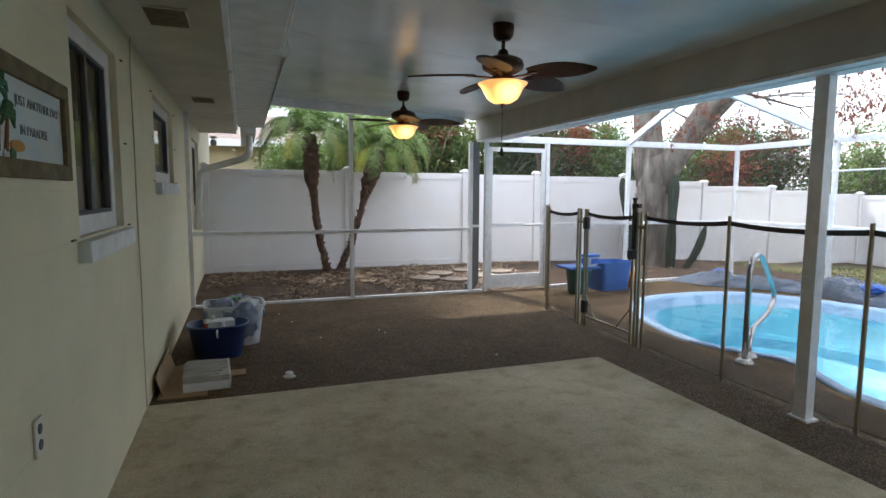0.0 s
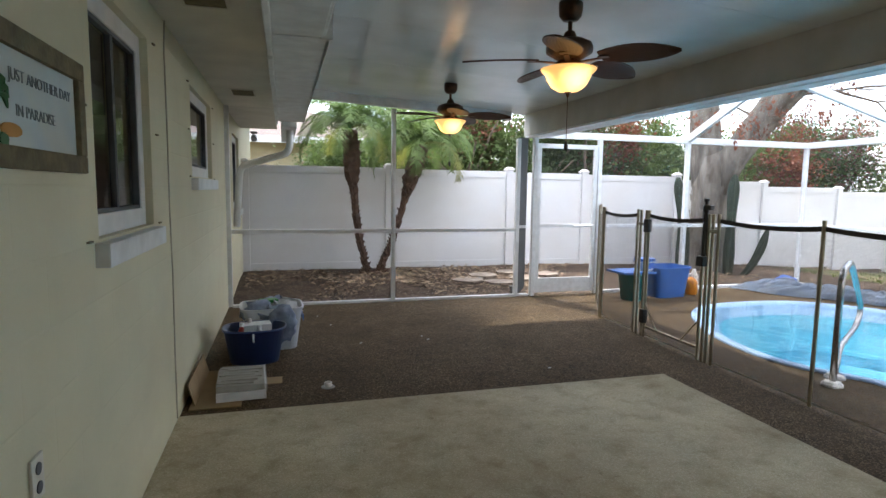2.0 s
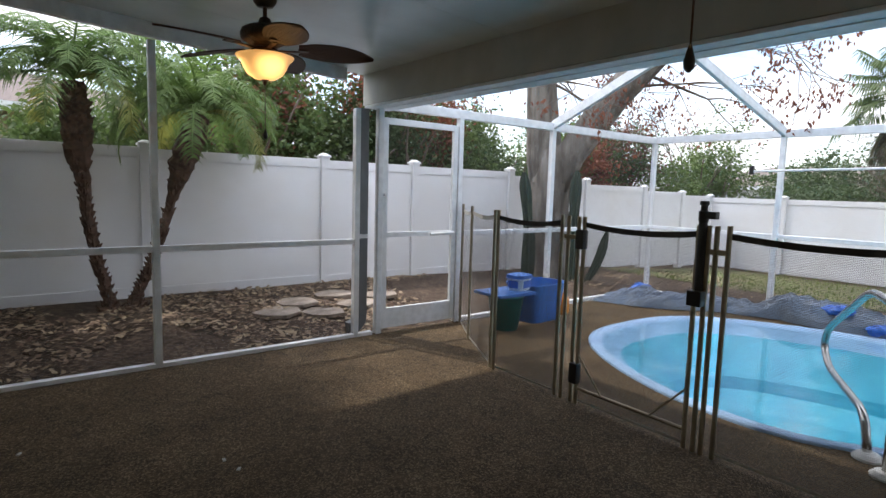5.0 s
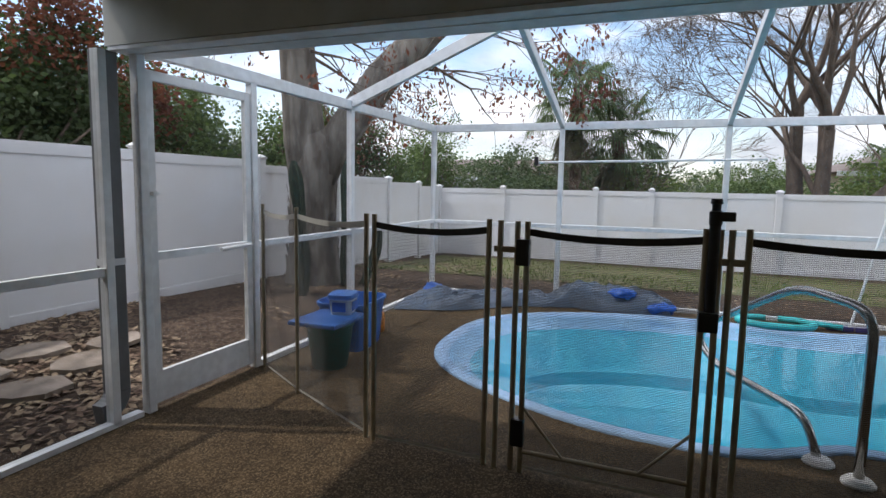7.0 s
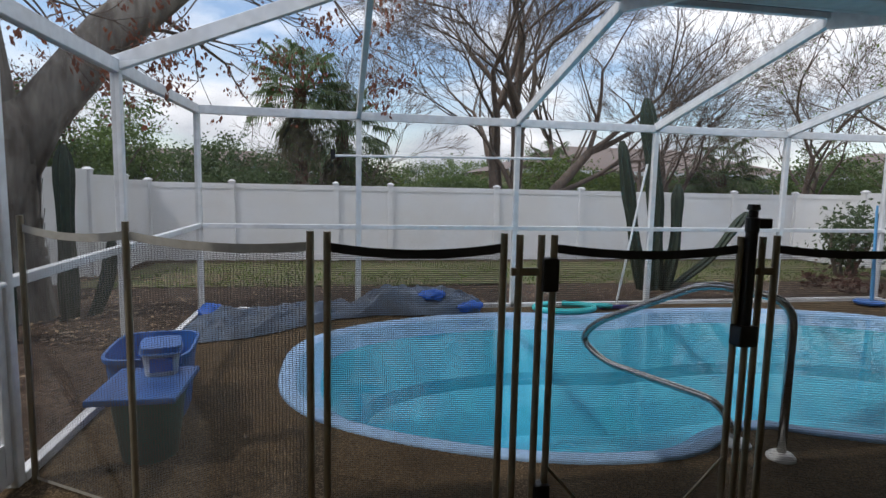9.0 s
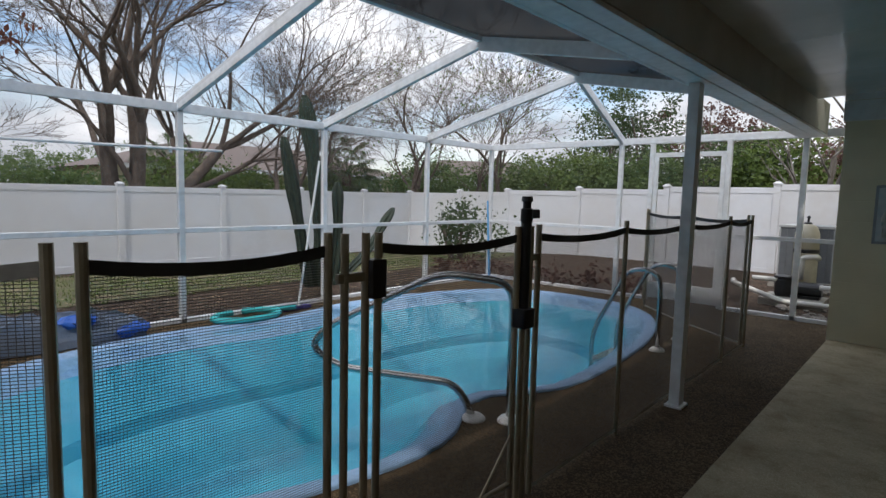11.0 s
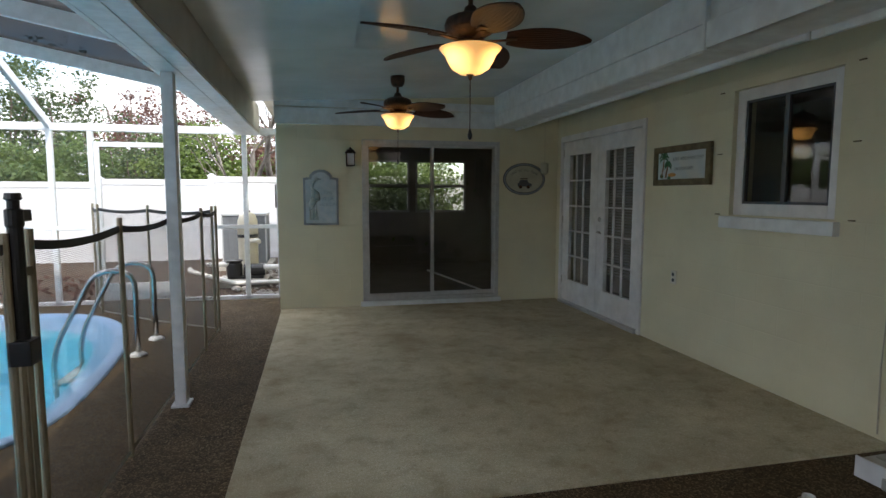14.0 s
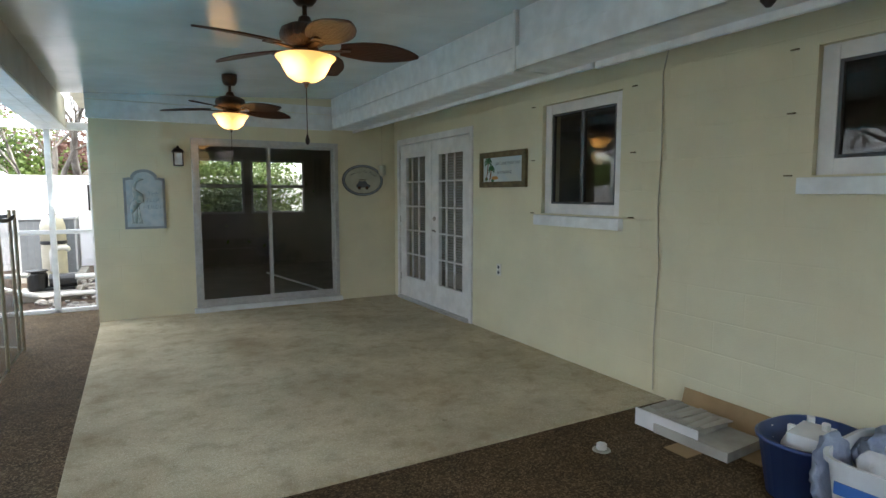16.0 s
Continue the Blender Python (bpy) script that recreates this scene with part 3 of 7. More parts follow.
def screen_door(x0, x1, y, z1, kick, label, flip=1):
    d = thing("door_screen", (x0, y, 0), 0, label, "screen door", kind="structure")
    w = x1 - x0
    f = 0.055
    for a, b in (((0, 0, 0.03), (f, 0.03, z1)), ((w - f, 0, 0.03), (w, 0.03, z1))):
        part("stile", box((a[0], -0.015, a[2]), (b[0], 0.02, b[2]), 0.003), M_ALU, d)
    part("top_rail", box((f, -0.014, z1 - 0.06), (w - f, 0.019, z1), 0.003), M_ALU, d)
    part("mid_rail", box((f, -0.014, 0.93), (w - f, 0.019, 0.98), 0.003), M_ALU, d)
    part("kick_plate", box((f, -0.012, 0.03), (w - f, 0.017, 0.03 + kick), 0.003), M_ALU, d)
    part("screen", sheet((f, 0, kick), (w - f, 0, kick), (w - f, 0, z1 - 0.05), (f, 0, z1 - 0.05)), M_SCREEN, d)
    part("closer", tube([(w - 0.05, -0.05, 0.96), (w - 0.36, -0.05, 0.95)], 0.014, 8), M_ALU, d)
    part("latch", box((0.0, -0.05, 1.33), (0.05, -0.015, 1.35), 0.004), M_ALU, d)
    return d


build_cage()
screen_door(3.965, 4.875, 7.63, 2.07, 0.20, "white aluminium screen door with a kick plate")
screen_door(4.855, 5.765, CY[-1], 2.02, 0.22, "white aluminium screen door at the pump end")


def build_patio_screen():
    s = thing("patio_screen", (0, 7.64, 0), 0, "white framed patio screen with a chair rail", "screen wall")
    for x, w in ((0.025, 0.05), (1.99, 0.05), (3.69, 0.05)):
        part("post", box((x - w / 2, -0.03, 0), (x + w / 2, 0.03, 2.42 if x < 3 else 2.12), 0.003), M_ALU, s)
    part("chair_rail", box((0.05, -0.02, 0.875), (3.665, 0.02, 0.925), 0.003), M_ALU, s)
    part("sill", box((0.05, -0.03, -0.02), (3.87, 0.03, 0.02), 0.003), M_ALU, s)
    bm = bmesh.new()
    for v in add_span(bm, (0.88, -0.04, -0.10), (3.56, 0.03, 0.0)):
        v.co.z += roof_z(v.co.x)
    part("header", bm, M_ALU, s)
    part("screen", sheet((0.05, 0, 0), (3.68, 0, 0), (3.68, 0, 2.4), (0.05, 0, 2.4)), M_SCREEN, s)
    d = thing("downspout", (3.79, 7.73, 0), 0, "dark grey painted rain downspout with an elbow", "downspout")
    part("pipe", box((-0.06, -0.04, 0.16), (0.06, 0.045, 2.14), 0.010), M_BRONZE_ALU, d)
    elbow = bmesh.new()
    rings = []
    for k in range(9):
        a = radians(80 * k / 8)
        cx, cz = -0.15 * (1 - math.cos(a)), 0.16 - 0.15 * math.sin(a) * 0.75
        m = Matrix.Translation((cx, 0, cz)) @ Matrix.Rotation(a, 4, "Y")
        w = 0.06 * (0.97 if k % 2 else 1.0)
        rings.append([elbow.verts.new(m @ Vector(q)) for q in ((-w, -0.039, 0), (w, -0.039, 0), (w, 0.044, 0), (-w, 0.044, 0))])
    for r0, r1 in zip(rings, rings[1:]):
        for k in range(4):
            elbow.faces.new((r0[k], r0[(k + 1) % 4], r1[(k + 1) % 4], r1[k]))
    elbow.faces.new(rings[-1])
    bmesh.ops.recalc_face_normals(elbow, faces=elbow.faces[:])
    part("elbow", elbow, M_BRONZE_ALU, d, "crimped elbow")
    part("strap", box((-0.064, -0.044, 0.92), (0.064, 0.049, 0.96), 0.003), M_ALU, d, "white strap")
    p = thing("patio_post", (3.99, 2.715, 0), 0, "white square aluminium roof post", "post")
    part("shaft", box((-0.035, -0.045, -0.01), (0.035, 0.045, 2.137), 0.004), M_ALU, p)
    part("foot_plate", box((-0.055, -0.07, -0.012), (0.055, 0.07, 0.004), 0.002), M_ALU, p)


build_patio_screen()


# ---- garden fence ----
def fence_run(a, b, stops, za, zb, label, zt=1.75, first=True):
    """White vinyl fence from a to b with posts at the distances in stops; a panel between rails in each bay."""
    a, b = Vector((*a, 0)), Vector((*b, 0))
    f = thing("vinyl_fence", (a.x, a.y, 0), math.degrees(math.atan2(b.y - a.y, b.x - a.x)), label, "fence")
    length = (b - a).length
    for i, x in enumerate(stops):
        z = za + (zb - za) * x / length
        if i or first:
            p = part("post", box((x - 0.063, -0.063, z - 0.1), (x + 0.063, 0.063, z + zt + 0.06), 0.006), M_VINYL, f)
            bm = bmesh.new()
            add_span(bm, (x - 0.078, -0.078, z + zt + 0.06), (x + 0.078, 0.078, z + zt + 0.085))
            for v in add_span(bm, (x - 0.07, -0.07, z + zt + 0.085), (x + 0.07, 0.07, z + zt + 0.12)):
                if v.co.z > z + zt + 0.1:
                    v.co.x = x + (v.co.x - x) * 0.4
                    v.co.y *= 0.4
            part("cap", bm, M_VINYL, p)
        if i == len(stops) - 1:
            break
        x2 = stops[i + 1]
        zm = za + (zb - za) * (x + x2) / 2 / length
        lo, hi = x + 0.063, x2 - 0.063
        part("rail", box((lo, -0.022, zm + zt - 0.09), (hi, 0.022, zm + zt + 0.03), 0.006), M_VINYL, f)
        part("rail", box((lo, -0.022, zm + 0.02), (hi, 0.022, zm + 0.16), 0.006), M_VINYL, f)
        part("panel", box((lo, -0.010, zm + 0.12), (hi, 0.010, zm + zt - 0.06)), M_VINYL, f)
    return f


fence_run((0.05, 10.3), (8.3, 10.3), (0, 2.36, 4.61, 6.15, 8.25), 0.02, -0.03, "white vinyl privacy fence behind the palms")
fence_run((8.3, 10.3), (15.6, 10.3), (0, 2.18, 4.25, 5.9, 7.3), -0.04, -0.38, "white vinyl privacy fence beside the old tree", first=False)
fence_run((15.6, 10.3), (15.6, -6.2), (0, 1.77, 4.09, 5.37, 8.0, 10.23, 12.4, 14.6, 16.5), -0.38, -0.38, "white vinyl privacy fence along the far lawn", first=False)
fence_run((15.6, -6.2), (3.05, -6.2), (0, 2.1, 3.82, 6.0, 8.17, 10.34, 12.55), -0.38, 0.0, "sunlit white vinyl privacy fence behind the pump", first=False)
fence_run((3.05, -6.2), (-6.0, -6.2), (0, 2.26, 4.52, 6.79, 9.05), 0.0, 0.0, "white vinyl privacy fence beside the house", first=False)


# ---- pool safety fence ----
def safety_fence():
    fz = 1.26

    def post(parent, x, y, h=fz, name="post"):
        part(name, tube([(x, y, -0.01), (x, y, h)], 0.014, 10), M_POLE, parent)

    def cloth(parent, pts, band=None):
        bm, tb, lb = bmesh.new(), bmesh.new(), bmesh.new()
        for a, b in zip(pts, pts[1:]):
            n = 8
            for i in range(n):
                t0, t1 = i / n, (i + 1) / n
                s0, s1 = 0.026 * 4 * t0 * (1 - t0), 0.026 * 4 * t1 * (1 - t1)
                p0 = Vector((a[0] + (b[0] - a[0]) * t0, a[1] + (b[1] - a[1]) * t0, 0))
                p1 = Vector((a[0] + (b[0] - a[0]) * t1, a[1] + (b[1] - a[1]) * t1, 0))
                z0, z1 = 1.21 - s0, 1.21 - s1
                quad(bm, (p0.x, p0.y, 0.03), (p1.x, p1.y, 0.03), (p1.x, p1.y, z1), (p0.x, p0.y, z0))
                for o in (-0.003, 0.003):
                    quad(tb, (p0.x + o, p0.y + o, z0 - 0.022), (p1.x + o, p1.y + o, z1 - 0.022), (p1.x + o, p1.y + o, z1 + 0.012), (p0.x + o, p0.y + o, z0 + 0.012))
                    quad(lb, (p0.x + o, p0.y + o, 0.012), (p1.x + o, p1.y + o, 0.012), (p1.x + o, p1.y + o, 0.026), (p0.x + o, p0.y + o, 0.026))
        part("mesh_cloth", bm, M_FENCEMESH, parent, "dark see-through mesh")
        part("webbing", tb, band or M_BAND, parent, "woven border band")
        part("webbing", lb, M_SLIDEWEB, parent, "pale woven border band")

    f = thing("pool_safety_fence", (0, 0, 0), 0, "mesh pool safety fence panel on tan poles by the screen door", "pool fence", "mesh fence panels")
    run = [(4.92, 7.55), (4.56, 6.99), (4.15, 6.24)]
    for x, y in run:
        post(f, x, y)
    cloth(f, run, M_SLIDEWEB)
    f = thing("pool_safety_fence", (0, 0, 0), 0, "short mesh pool safety fence panel beside the gate", "pool fence", "mesh fence panels")
    run = [(4.13, 6.18), (4.11, 5.53)]
    for x, y in run:
        post(f, x, y)
    cloth(f, run)
    f = thing("pool_safety_fence", (0, 0, 0), 0, "long mesh pool safety fence run along the deck", "pool fence", "mesh fence panels")
    run = [(4.08, 4.39), (4.08, 3.46), (4.08, 2.44), (4.08, 1.38), (4.08, 0.66)]
    for x, y in run:
        post(f, x, y)
    cloth(f, run)
    f = thing("pool_safety_fence", (0, 0, 0), 0, "mesh pool safety fence panel towards the pump end door", "pool fence", "mesh fence panels")
    run = [(4.12, 0.63), (4.85, 0.10), (5.55, -0.55), (5.80, -1.12)]
    for x, y in run:
        post(f, x, y)
    cloth(f, run)

    g = thing("pool_gate", (0, 0, 0), 0, "closed mesh pool gate with black latch and hinge", "gate")
    for x, y in ((4.105, 5.47), (4.105, 5.385), (4.10, 5.335), (4.08, 4.555), (4.08, 4.50), (4.08, 4.455)):
        post(g, x, y, 1.255)
    cloth(g, [(4.10, 5.335), (4.08, 4.555)])
    part("bottom_bar", tube([(4.10, 5.335, 0.10), (4.08, 4.555, 0.10)], 0.012, 8), M_POLE, g)
    part("brace", tube([(4.095, 5.335, 0.34), (4.085, 5.12, 0.10)], 0.007, 6), M_POLE, g)
    part("brace", tube([(4.075, 4.555, 0.34), (4.08, 4.78, 0.10)], 0.007, 6), M_POLE, g)
    latch = part("latch", lathe([(0.021, 0.84), (0.023, 0.86), (0.023, 1.27), (0.027, 1.28), (0.027, 1.33), (0.018, 1.335), (0.018, 1.36), (0.026, 1.365), (0.022, 1.385)], 14, at=(4.06, 4.525, 0)), M_BLACK, g, "tall black plastic magnetic latch")
    part("latch_block", box((4.02, 4.49, 0.815), (4.09, 4.57, 0.90), 0.008), M_BLACK, latch)
    part("latch_tab", box((4.04, 4.45, 1.29), (4.08, 4.52, 1.33), 0.006), M_BLACK, latch)
    part("hinge", box((4.07, 5.32, 1.04), (4.125, 5.385, 1.17), 0.012), M_BLACK, g, "black plastic hinge")
    part("hinge", box((4.07, 5.32, 0.13), (4.125, 5.385, 0.27), 0.012), M_BLACK, g, "black plastic hinge")
    part("spacer", box((4.095, 5.38, 1.10), (4.115, 5.50, 1.13), 0.003), M_POLE, g)
    part("spacer", box((4.07, 4.39, 1.10), (4.09, 4.51, 1.13), 0.003), M_POLE, g)


safety_fence()


# ---- more materials ----
M_FANBODY = mat("oil_rubbed_bronze", (0.045, 0.03, 0.022), 0.4, metal=0.6, scale=25, color2=(0.09, 0.045, 0.025))
M_RATTAN = mat("woven_bronze", (0.07, 0.035, 0.018), 0.45, scale=40, color2=(0.035, 0.018, 0.01), bump=0.6, bump_scale=120, stretch=(1, 1, 0.2))
M_BLADE = mat("carved_palm_blade", (0.058, 0.021, 0.010), 0.5, scale=10, color2=(0.038, 0.014, 0.008), bump=0.3, bump_scale=40, stretch=(0.3, 6, 1))
M_DOORWHITE = mat("white_door_paint", (0.80, 0.80, 0.79), 0.4, scale=8, stain=0.04)
M_SLIDEALU = mat("mill_aluminium", (0.55, 0.56, 0.56), 0.35, metal=0.4, scale=20, stain=0.1)
M_BLIND = mat("blind_slats", (0.46, 0.46, 0.43), 0.5, scale=8)
M_BRASS = mat("satin_nickel", (0.5, 0.47, 0.42), 0.3, metal=1.0, scale=20)
M_BLUE = mat("blue_plastic", (0.045, 0.16, 0.50), 0.4, scale=8, stain=0.1)
M_NAVY = mat("navy_plastic", (0.032, 0.065, 0.19), 0.4, scale=8, stain=0.1)
M_TEAL = mat("teal_plastic", (0.01, 0.17, 0.17), 0.4, scale=8)
M_CLEAR = mat("cloudy_plastic", (0.66, 0.70, 0.72), 0.35, scale=6)
M_CLOTH = mat("blue_grey_rag", (0.34, 0.40, 0.52), 0.9, scale=14, color2=(0.22, 0.27, 0.38), bump=0.5, bump_scale=50)
M_RAG = mat("white_rag", (0.66, 0.68, 0.70), 0.9, scale=14, bump=0.4, bump_scale=50)
M_RED = mat("red_plastic", (0.45, 0.03, 0.02), 0.4, scale=8)
M_YELLOW = mat("yellow_plastic", (0.6, 0.42, 0.03), 0.4, scale=8)
M_GREENP = mat("green_plastic", (0.05, 0.3, 0.08), 0.4, scale=8)
M_ORANGE = mat("orange_jug_plastic", (0.62, 0.22, 0.02), 0.35, scale=8)
M_CARD = mat("brown_cardboard", (0.36, 0.25, 0.13), 0.85, scale=8, stain=0.15)
M_PAPER = mat("white_wrapper", (0.72, 0.72, 0.72), 0.6, scale=8)
M_TILE = mat("grey_tile_stack", (0.42, 0.41, 0.37), 0.55, scale=9, color2=(0.33, 0.32, 0.29), stain=0.2)
M_TARP = mat("blue_pool_cover", (0.21, 0.29, 0.42), 0.5, scale=5, color2=(0.27, 0.32, 0.40), bump=0.5, bump_scale=26, stain=0.25)
M_TARPB = mat("bright_blue_tarp", (0.03, 0.13, 0.52), 0.5, scale=5, bump=0.4, bump_scale=26)
M_FLOAT = mat("aqua_foam_tube", (0.05, 0.50, 0.52), 0.6, scale=9)
M_PURPLE = mat("purple_brush", (0.06, 0.05, 0.22), 0.6, scale=9)
M_BLUEPOLE = mat("light_blue_pole", (0.12, 0.38, 0.68), 0.4, scale=9)
M_PAVER = mat("flagstone", (0.30, 0.245, 0.20), 0.9, scale=7, color2=(0.19, 0.155, 0.125), bump=0.5, bump_scale=40, stain=0.3)
M_PALMTRUNK = mat("shaggy_palm_trunk", (0.15, 0.085, 0.055), 0.95, scale=22, color2=(0.06, 0.035, 0.025), bump=1.0, bump_scale=50)
M_FROND = mat("palm_frond", (0.19, 0.28, 0.08), 0.55, scale=8, color2=(0.11, 0.18, 0.05), thin=0.45)
M_FROND_Y = mat("palm_frond_yellow", (0.26, 0.27, 0.06), 0.55, scale=8, thin=0.45)
M_SKIRT = mat("old_fan_palm_leaf", (0.16, 0.15, 0.07), 0.7, scale=6, color2=(0.09, 0.08, 0.045), thin=0.4)
M_SABAL = mat("fan_palm_leaf", (0.12, 0.17, 0.065), 0.6, scale=8, color2=(0.07, 0.105, 0.04), thin=0.45)
M_BARK = mat("flaking_grey_bark", (0.30, 0.27, 0.235), 0.95, scale=9, color2=(0.13, 0.11, 0.09), bump=1.0, bump_scale=18, stain=0.4, stretch=(1, 1, 0.25))
M_BARK2 = mat("brown_bark", (0.17, 0.13, 0.10), 0.95, scale=12, color2=(0.10, 0.075, 0.06), bump=0.8, bump_scale=22, stretch=(1, 1, 0.3))
M_TWIG = mat("grey_brown_twigs", (0.20, 0.15, 0.12), 0.95, scale=12, color2=(0.13, 0.10, 0.085))
M_LEAF_G = mat("green_leaves", (0.135, 0.195, 0.055), 0.6, scale=1.2, color2=(0.075, 0.12, 0.034), thin=0.45)
M_LEAF_L = mat("bright_green_leaves", (0.17, 0.23, 0.05), 0.6, scale=1.2, color2=(0.10, 0.15, 0.04), thin=0.45)
M_LEAF_D = mat("dark_green_leaves", (0.09, 0.13, 0.05), 0.6, scale=1.2, color2=(0.052, 0.08, 0.03), thin=0.45)
M_LEAF_R = mat("rust_red_leaves", (0.27, 0.10, 0.05), 0.7, scale=2, color2=(0.14, 0.055, 0.04), thin=0.45)
M_LEAF_B = mat("dry_brown_leaves", (0.20, 0.11, 0.08), 0.8, scale=2, color2=(0.10, 0.05, 0.045), thin=0.45)
M_LITTER = mat("fallen_leaves", (0.36, 0.27, 0.17), 0.85, scale=5, color2=(0.10, 0.055, 0.035))
M_CACTUS = mat("column_cactus", (0.026, 0.043, 0.023), 0.7, scale=14, color2=(0.015, 0.026, 0.015), bump=0.3, bump_scale=60)
M_NBWALL = mat("neighbour_stucco", (0.52, 0.46, 0.30), 0.85, scale=3, stain=0.1)
M_SHINGLE = mat("brown_shingles", (0.19, 0.15, 0.13), 0.9, scale=14, color2=(0.13, 0.10, 0.09), bump=0.5, bump_scale=20)
M_TANK = mat("beige_filter_tank", (0.62, 0.58, 0.46), 0.45, scale=7, stain=0.12)
M_PVC = mat("white_pvc", (0.75, 0.75, 0.73), 0.4, scale=8, stain=0.1)
M_AC = mat("dark_grille_grey", (0.13, 0.14, 0.15), 0.5, scale=12)
M_ACLID = mat("grey_metal_lid", (0.42, 0.43, 0.43), 0.45, scale=12)
M_PAD = mat("rough_concrete_pad", (0.40, 0.38, 0.34), 0.9, scale=8, bump=0.4, stain=0.3)
M_ROCK = mat("river_stones", (0.33, 0.30, 0.27), 0.85, scale=12, color2=(0.18, 0.16, 0.14))
M_SIGNWOOD = mat("weathered_frame", (0.20, 0.17, 0.09), 0.8, scale=18, color2=(0.12, 0.10, 0.055), bump=0.4, bump_scale=60)
M_SIGNBLUE = mat("pale_blue_panel", (0.52, 0.62, 0.66), 0.6, scale=6, color2=(0.62, 0.68, 0.66), stain=0.1)
M_SIGNDARK = mat("sign_ink", (0.10, 0.11, 0.12), 0.7, scale=9)
M_SIGNGREY = mat("faded_sign_ink", (0.22, 0.27, 0.29), 0.7, scale=9)
M_SIGNGREEN = mat("painted_palm_green", (0.05, 0.17, 0.07), 0.7, scale=12)
M_SIGNBROWN = mat("painted_brown", (0.25, 0.13, 0.05), 0.7, scale=12)
M_SIGNORANGE = mat("painted_orange", (0.6, 0.3, 0.08), 0.7, scale=12)
M_PLAQUE = mat("pale_blue_plaque", (0.42, 0.52, 0.58), 0.65, scale=14, color2=(0.52, 0.58, 0.60), stain=0.15)
M_PLAQUERIM = mat("grey_plaque_rim", (0.30, 0.34, 0.37), 0.6, scale=14, stain=0.15)
M_HERON = mat("heron_relief", (0.50, 0.53, 0.50), 0.7, scale=20, color2=(0.28, 0.36, 0.36))
M_INK = mat("plaque_letters", (0.20, 0.29, 0.35), 0.7, scale=20)
M_OVAL = mat("cream_oval_board", (0.50, 0.49, 0.38), 0.7, scale=8, stain=0.1)
M_OUTLET = mat("ivory_outlet", (0.72, 0.69, 0.60), 0.45, scale=10)
M_CREAM = mat("cream_cable", (0.46, 0.42, 0.32), 0.6, scale=10)


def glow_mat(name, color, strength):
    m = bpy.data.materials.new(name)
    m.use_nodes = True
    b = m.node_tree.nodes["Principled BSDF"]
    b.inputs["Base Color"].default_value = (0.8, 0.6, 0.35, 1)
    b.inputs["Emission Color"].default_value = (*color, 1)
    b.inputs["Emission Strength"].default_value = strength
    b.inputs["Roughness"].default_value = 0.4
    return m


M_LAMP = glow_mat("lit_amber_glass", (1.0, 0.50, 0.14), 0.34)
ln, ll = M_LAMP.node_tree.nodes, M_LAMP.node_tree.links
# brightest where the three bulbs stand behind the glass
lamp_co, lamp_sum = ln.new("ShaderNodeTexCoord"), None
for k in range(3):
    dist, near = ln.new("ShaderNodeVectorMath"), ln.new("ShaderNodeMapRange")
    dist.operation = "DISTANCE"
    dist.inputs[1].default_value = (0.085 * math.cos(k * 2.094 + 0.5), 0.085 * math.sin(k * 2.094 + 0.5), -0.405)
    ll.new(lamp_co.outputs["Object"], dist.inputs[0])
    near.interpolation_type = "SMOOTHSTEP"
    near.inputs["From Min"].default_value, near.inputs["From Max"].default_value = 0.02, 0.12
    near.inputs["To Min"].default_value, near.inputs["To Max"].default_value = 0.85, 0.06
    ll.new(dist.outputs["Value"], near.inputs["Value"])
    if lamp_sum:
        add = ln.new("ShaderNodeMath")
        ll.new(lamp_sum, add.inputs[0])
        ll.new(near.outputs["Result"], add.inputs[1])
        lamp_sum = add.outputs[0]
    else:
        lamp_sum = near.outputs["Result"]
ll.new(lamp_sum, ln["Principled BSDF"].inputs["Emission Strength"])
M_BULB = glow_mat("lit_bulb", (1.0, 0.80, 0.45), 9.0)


def text_mesh(name, words, size, material, parent, m, label="", depth=0.002):
    cu = bpy.data.curves.new(name, "FONT")
    cu.body, cu.size, cu.extrude = words, size, depth
    cu.offset = -0.022 * size
    cu.align_x, cu.align_y = "CENTER", "CENTER"
    tmp = bpy.data.objects.new(name, cu)
    scene.collection.objects.link(tmp)
    bpy.context.view_layer.update()
    me = bpy.data.meshes.new_from_object(tmp.evaluated_get(bpy.context.evaluated_depsgraph_get()))
    bpy.data.objects.remove(tmp)
    me.materials.clear()
    me.materials.append(material)
    ob = new(name, me)
    ob.parent = parent
    ob.matrix_basis = m
    if label:
        ob["label"] = label
    return ob


# text upright on the house wall (faces +x) and on the end wall (faces +y)
def on_house(x, y, z):
    return Matrix.Translation((x, y, z)) @ Matrix(((0, 0, 1, 0), (1, 0, 0, 0), (0, 1, 0, 0), (0, 0, 0, 1)))


def on_end(x, y, z):
    return Matrix.Translation((x, y, z)) @ Matrix(((-1, 0, 0, 0), (0, 0, 1, 0), (0, 1, 0, 0), (0, 0, 0, 1)))


def outline(points, depth, bm=None):
    """A flat board cut to an outline in x and y, thick along z."""
    bm = bm or bmesh.new()
    lo = [bm.verts.new((x, y, 0)) for x, y in points]
    hi = [bm.verts.new((x, y, depth)) for x, y in points]
    n = len(points)
    bm.faces.new(list(reversed(lo)))
    bm.faces.new(hi)
    for i in range(n):
        bm.faces.new((lo[i], lo[(i + 1) % n], hi[(i + 1) % n], hi[i]))
    return bm


def ellipse(rx, ry, n=28, cx=0.0, cy=0.0):
    return [(cx + rx * math.cos(2 * math.pi * i / n), cy + ry * math.sin(2 * math.pi * i / n)) for i in range(n)]


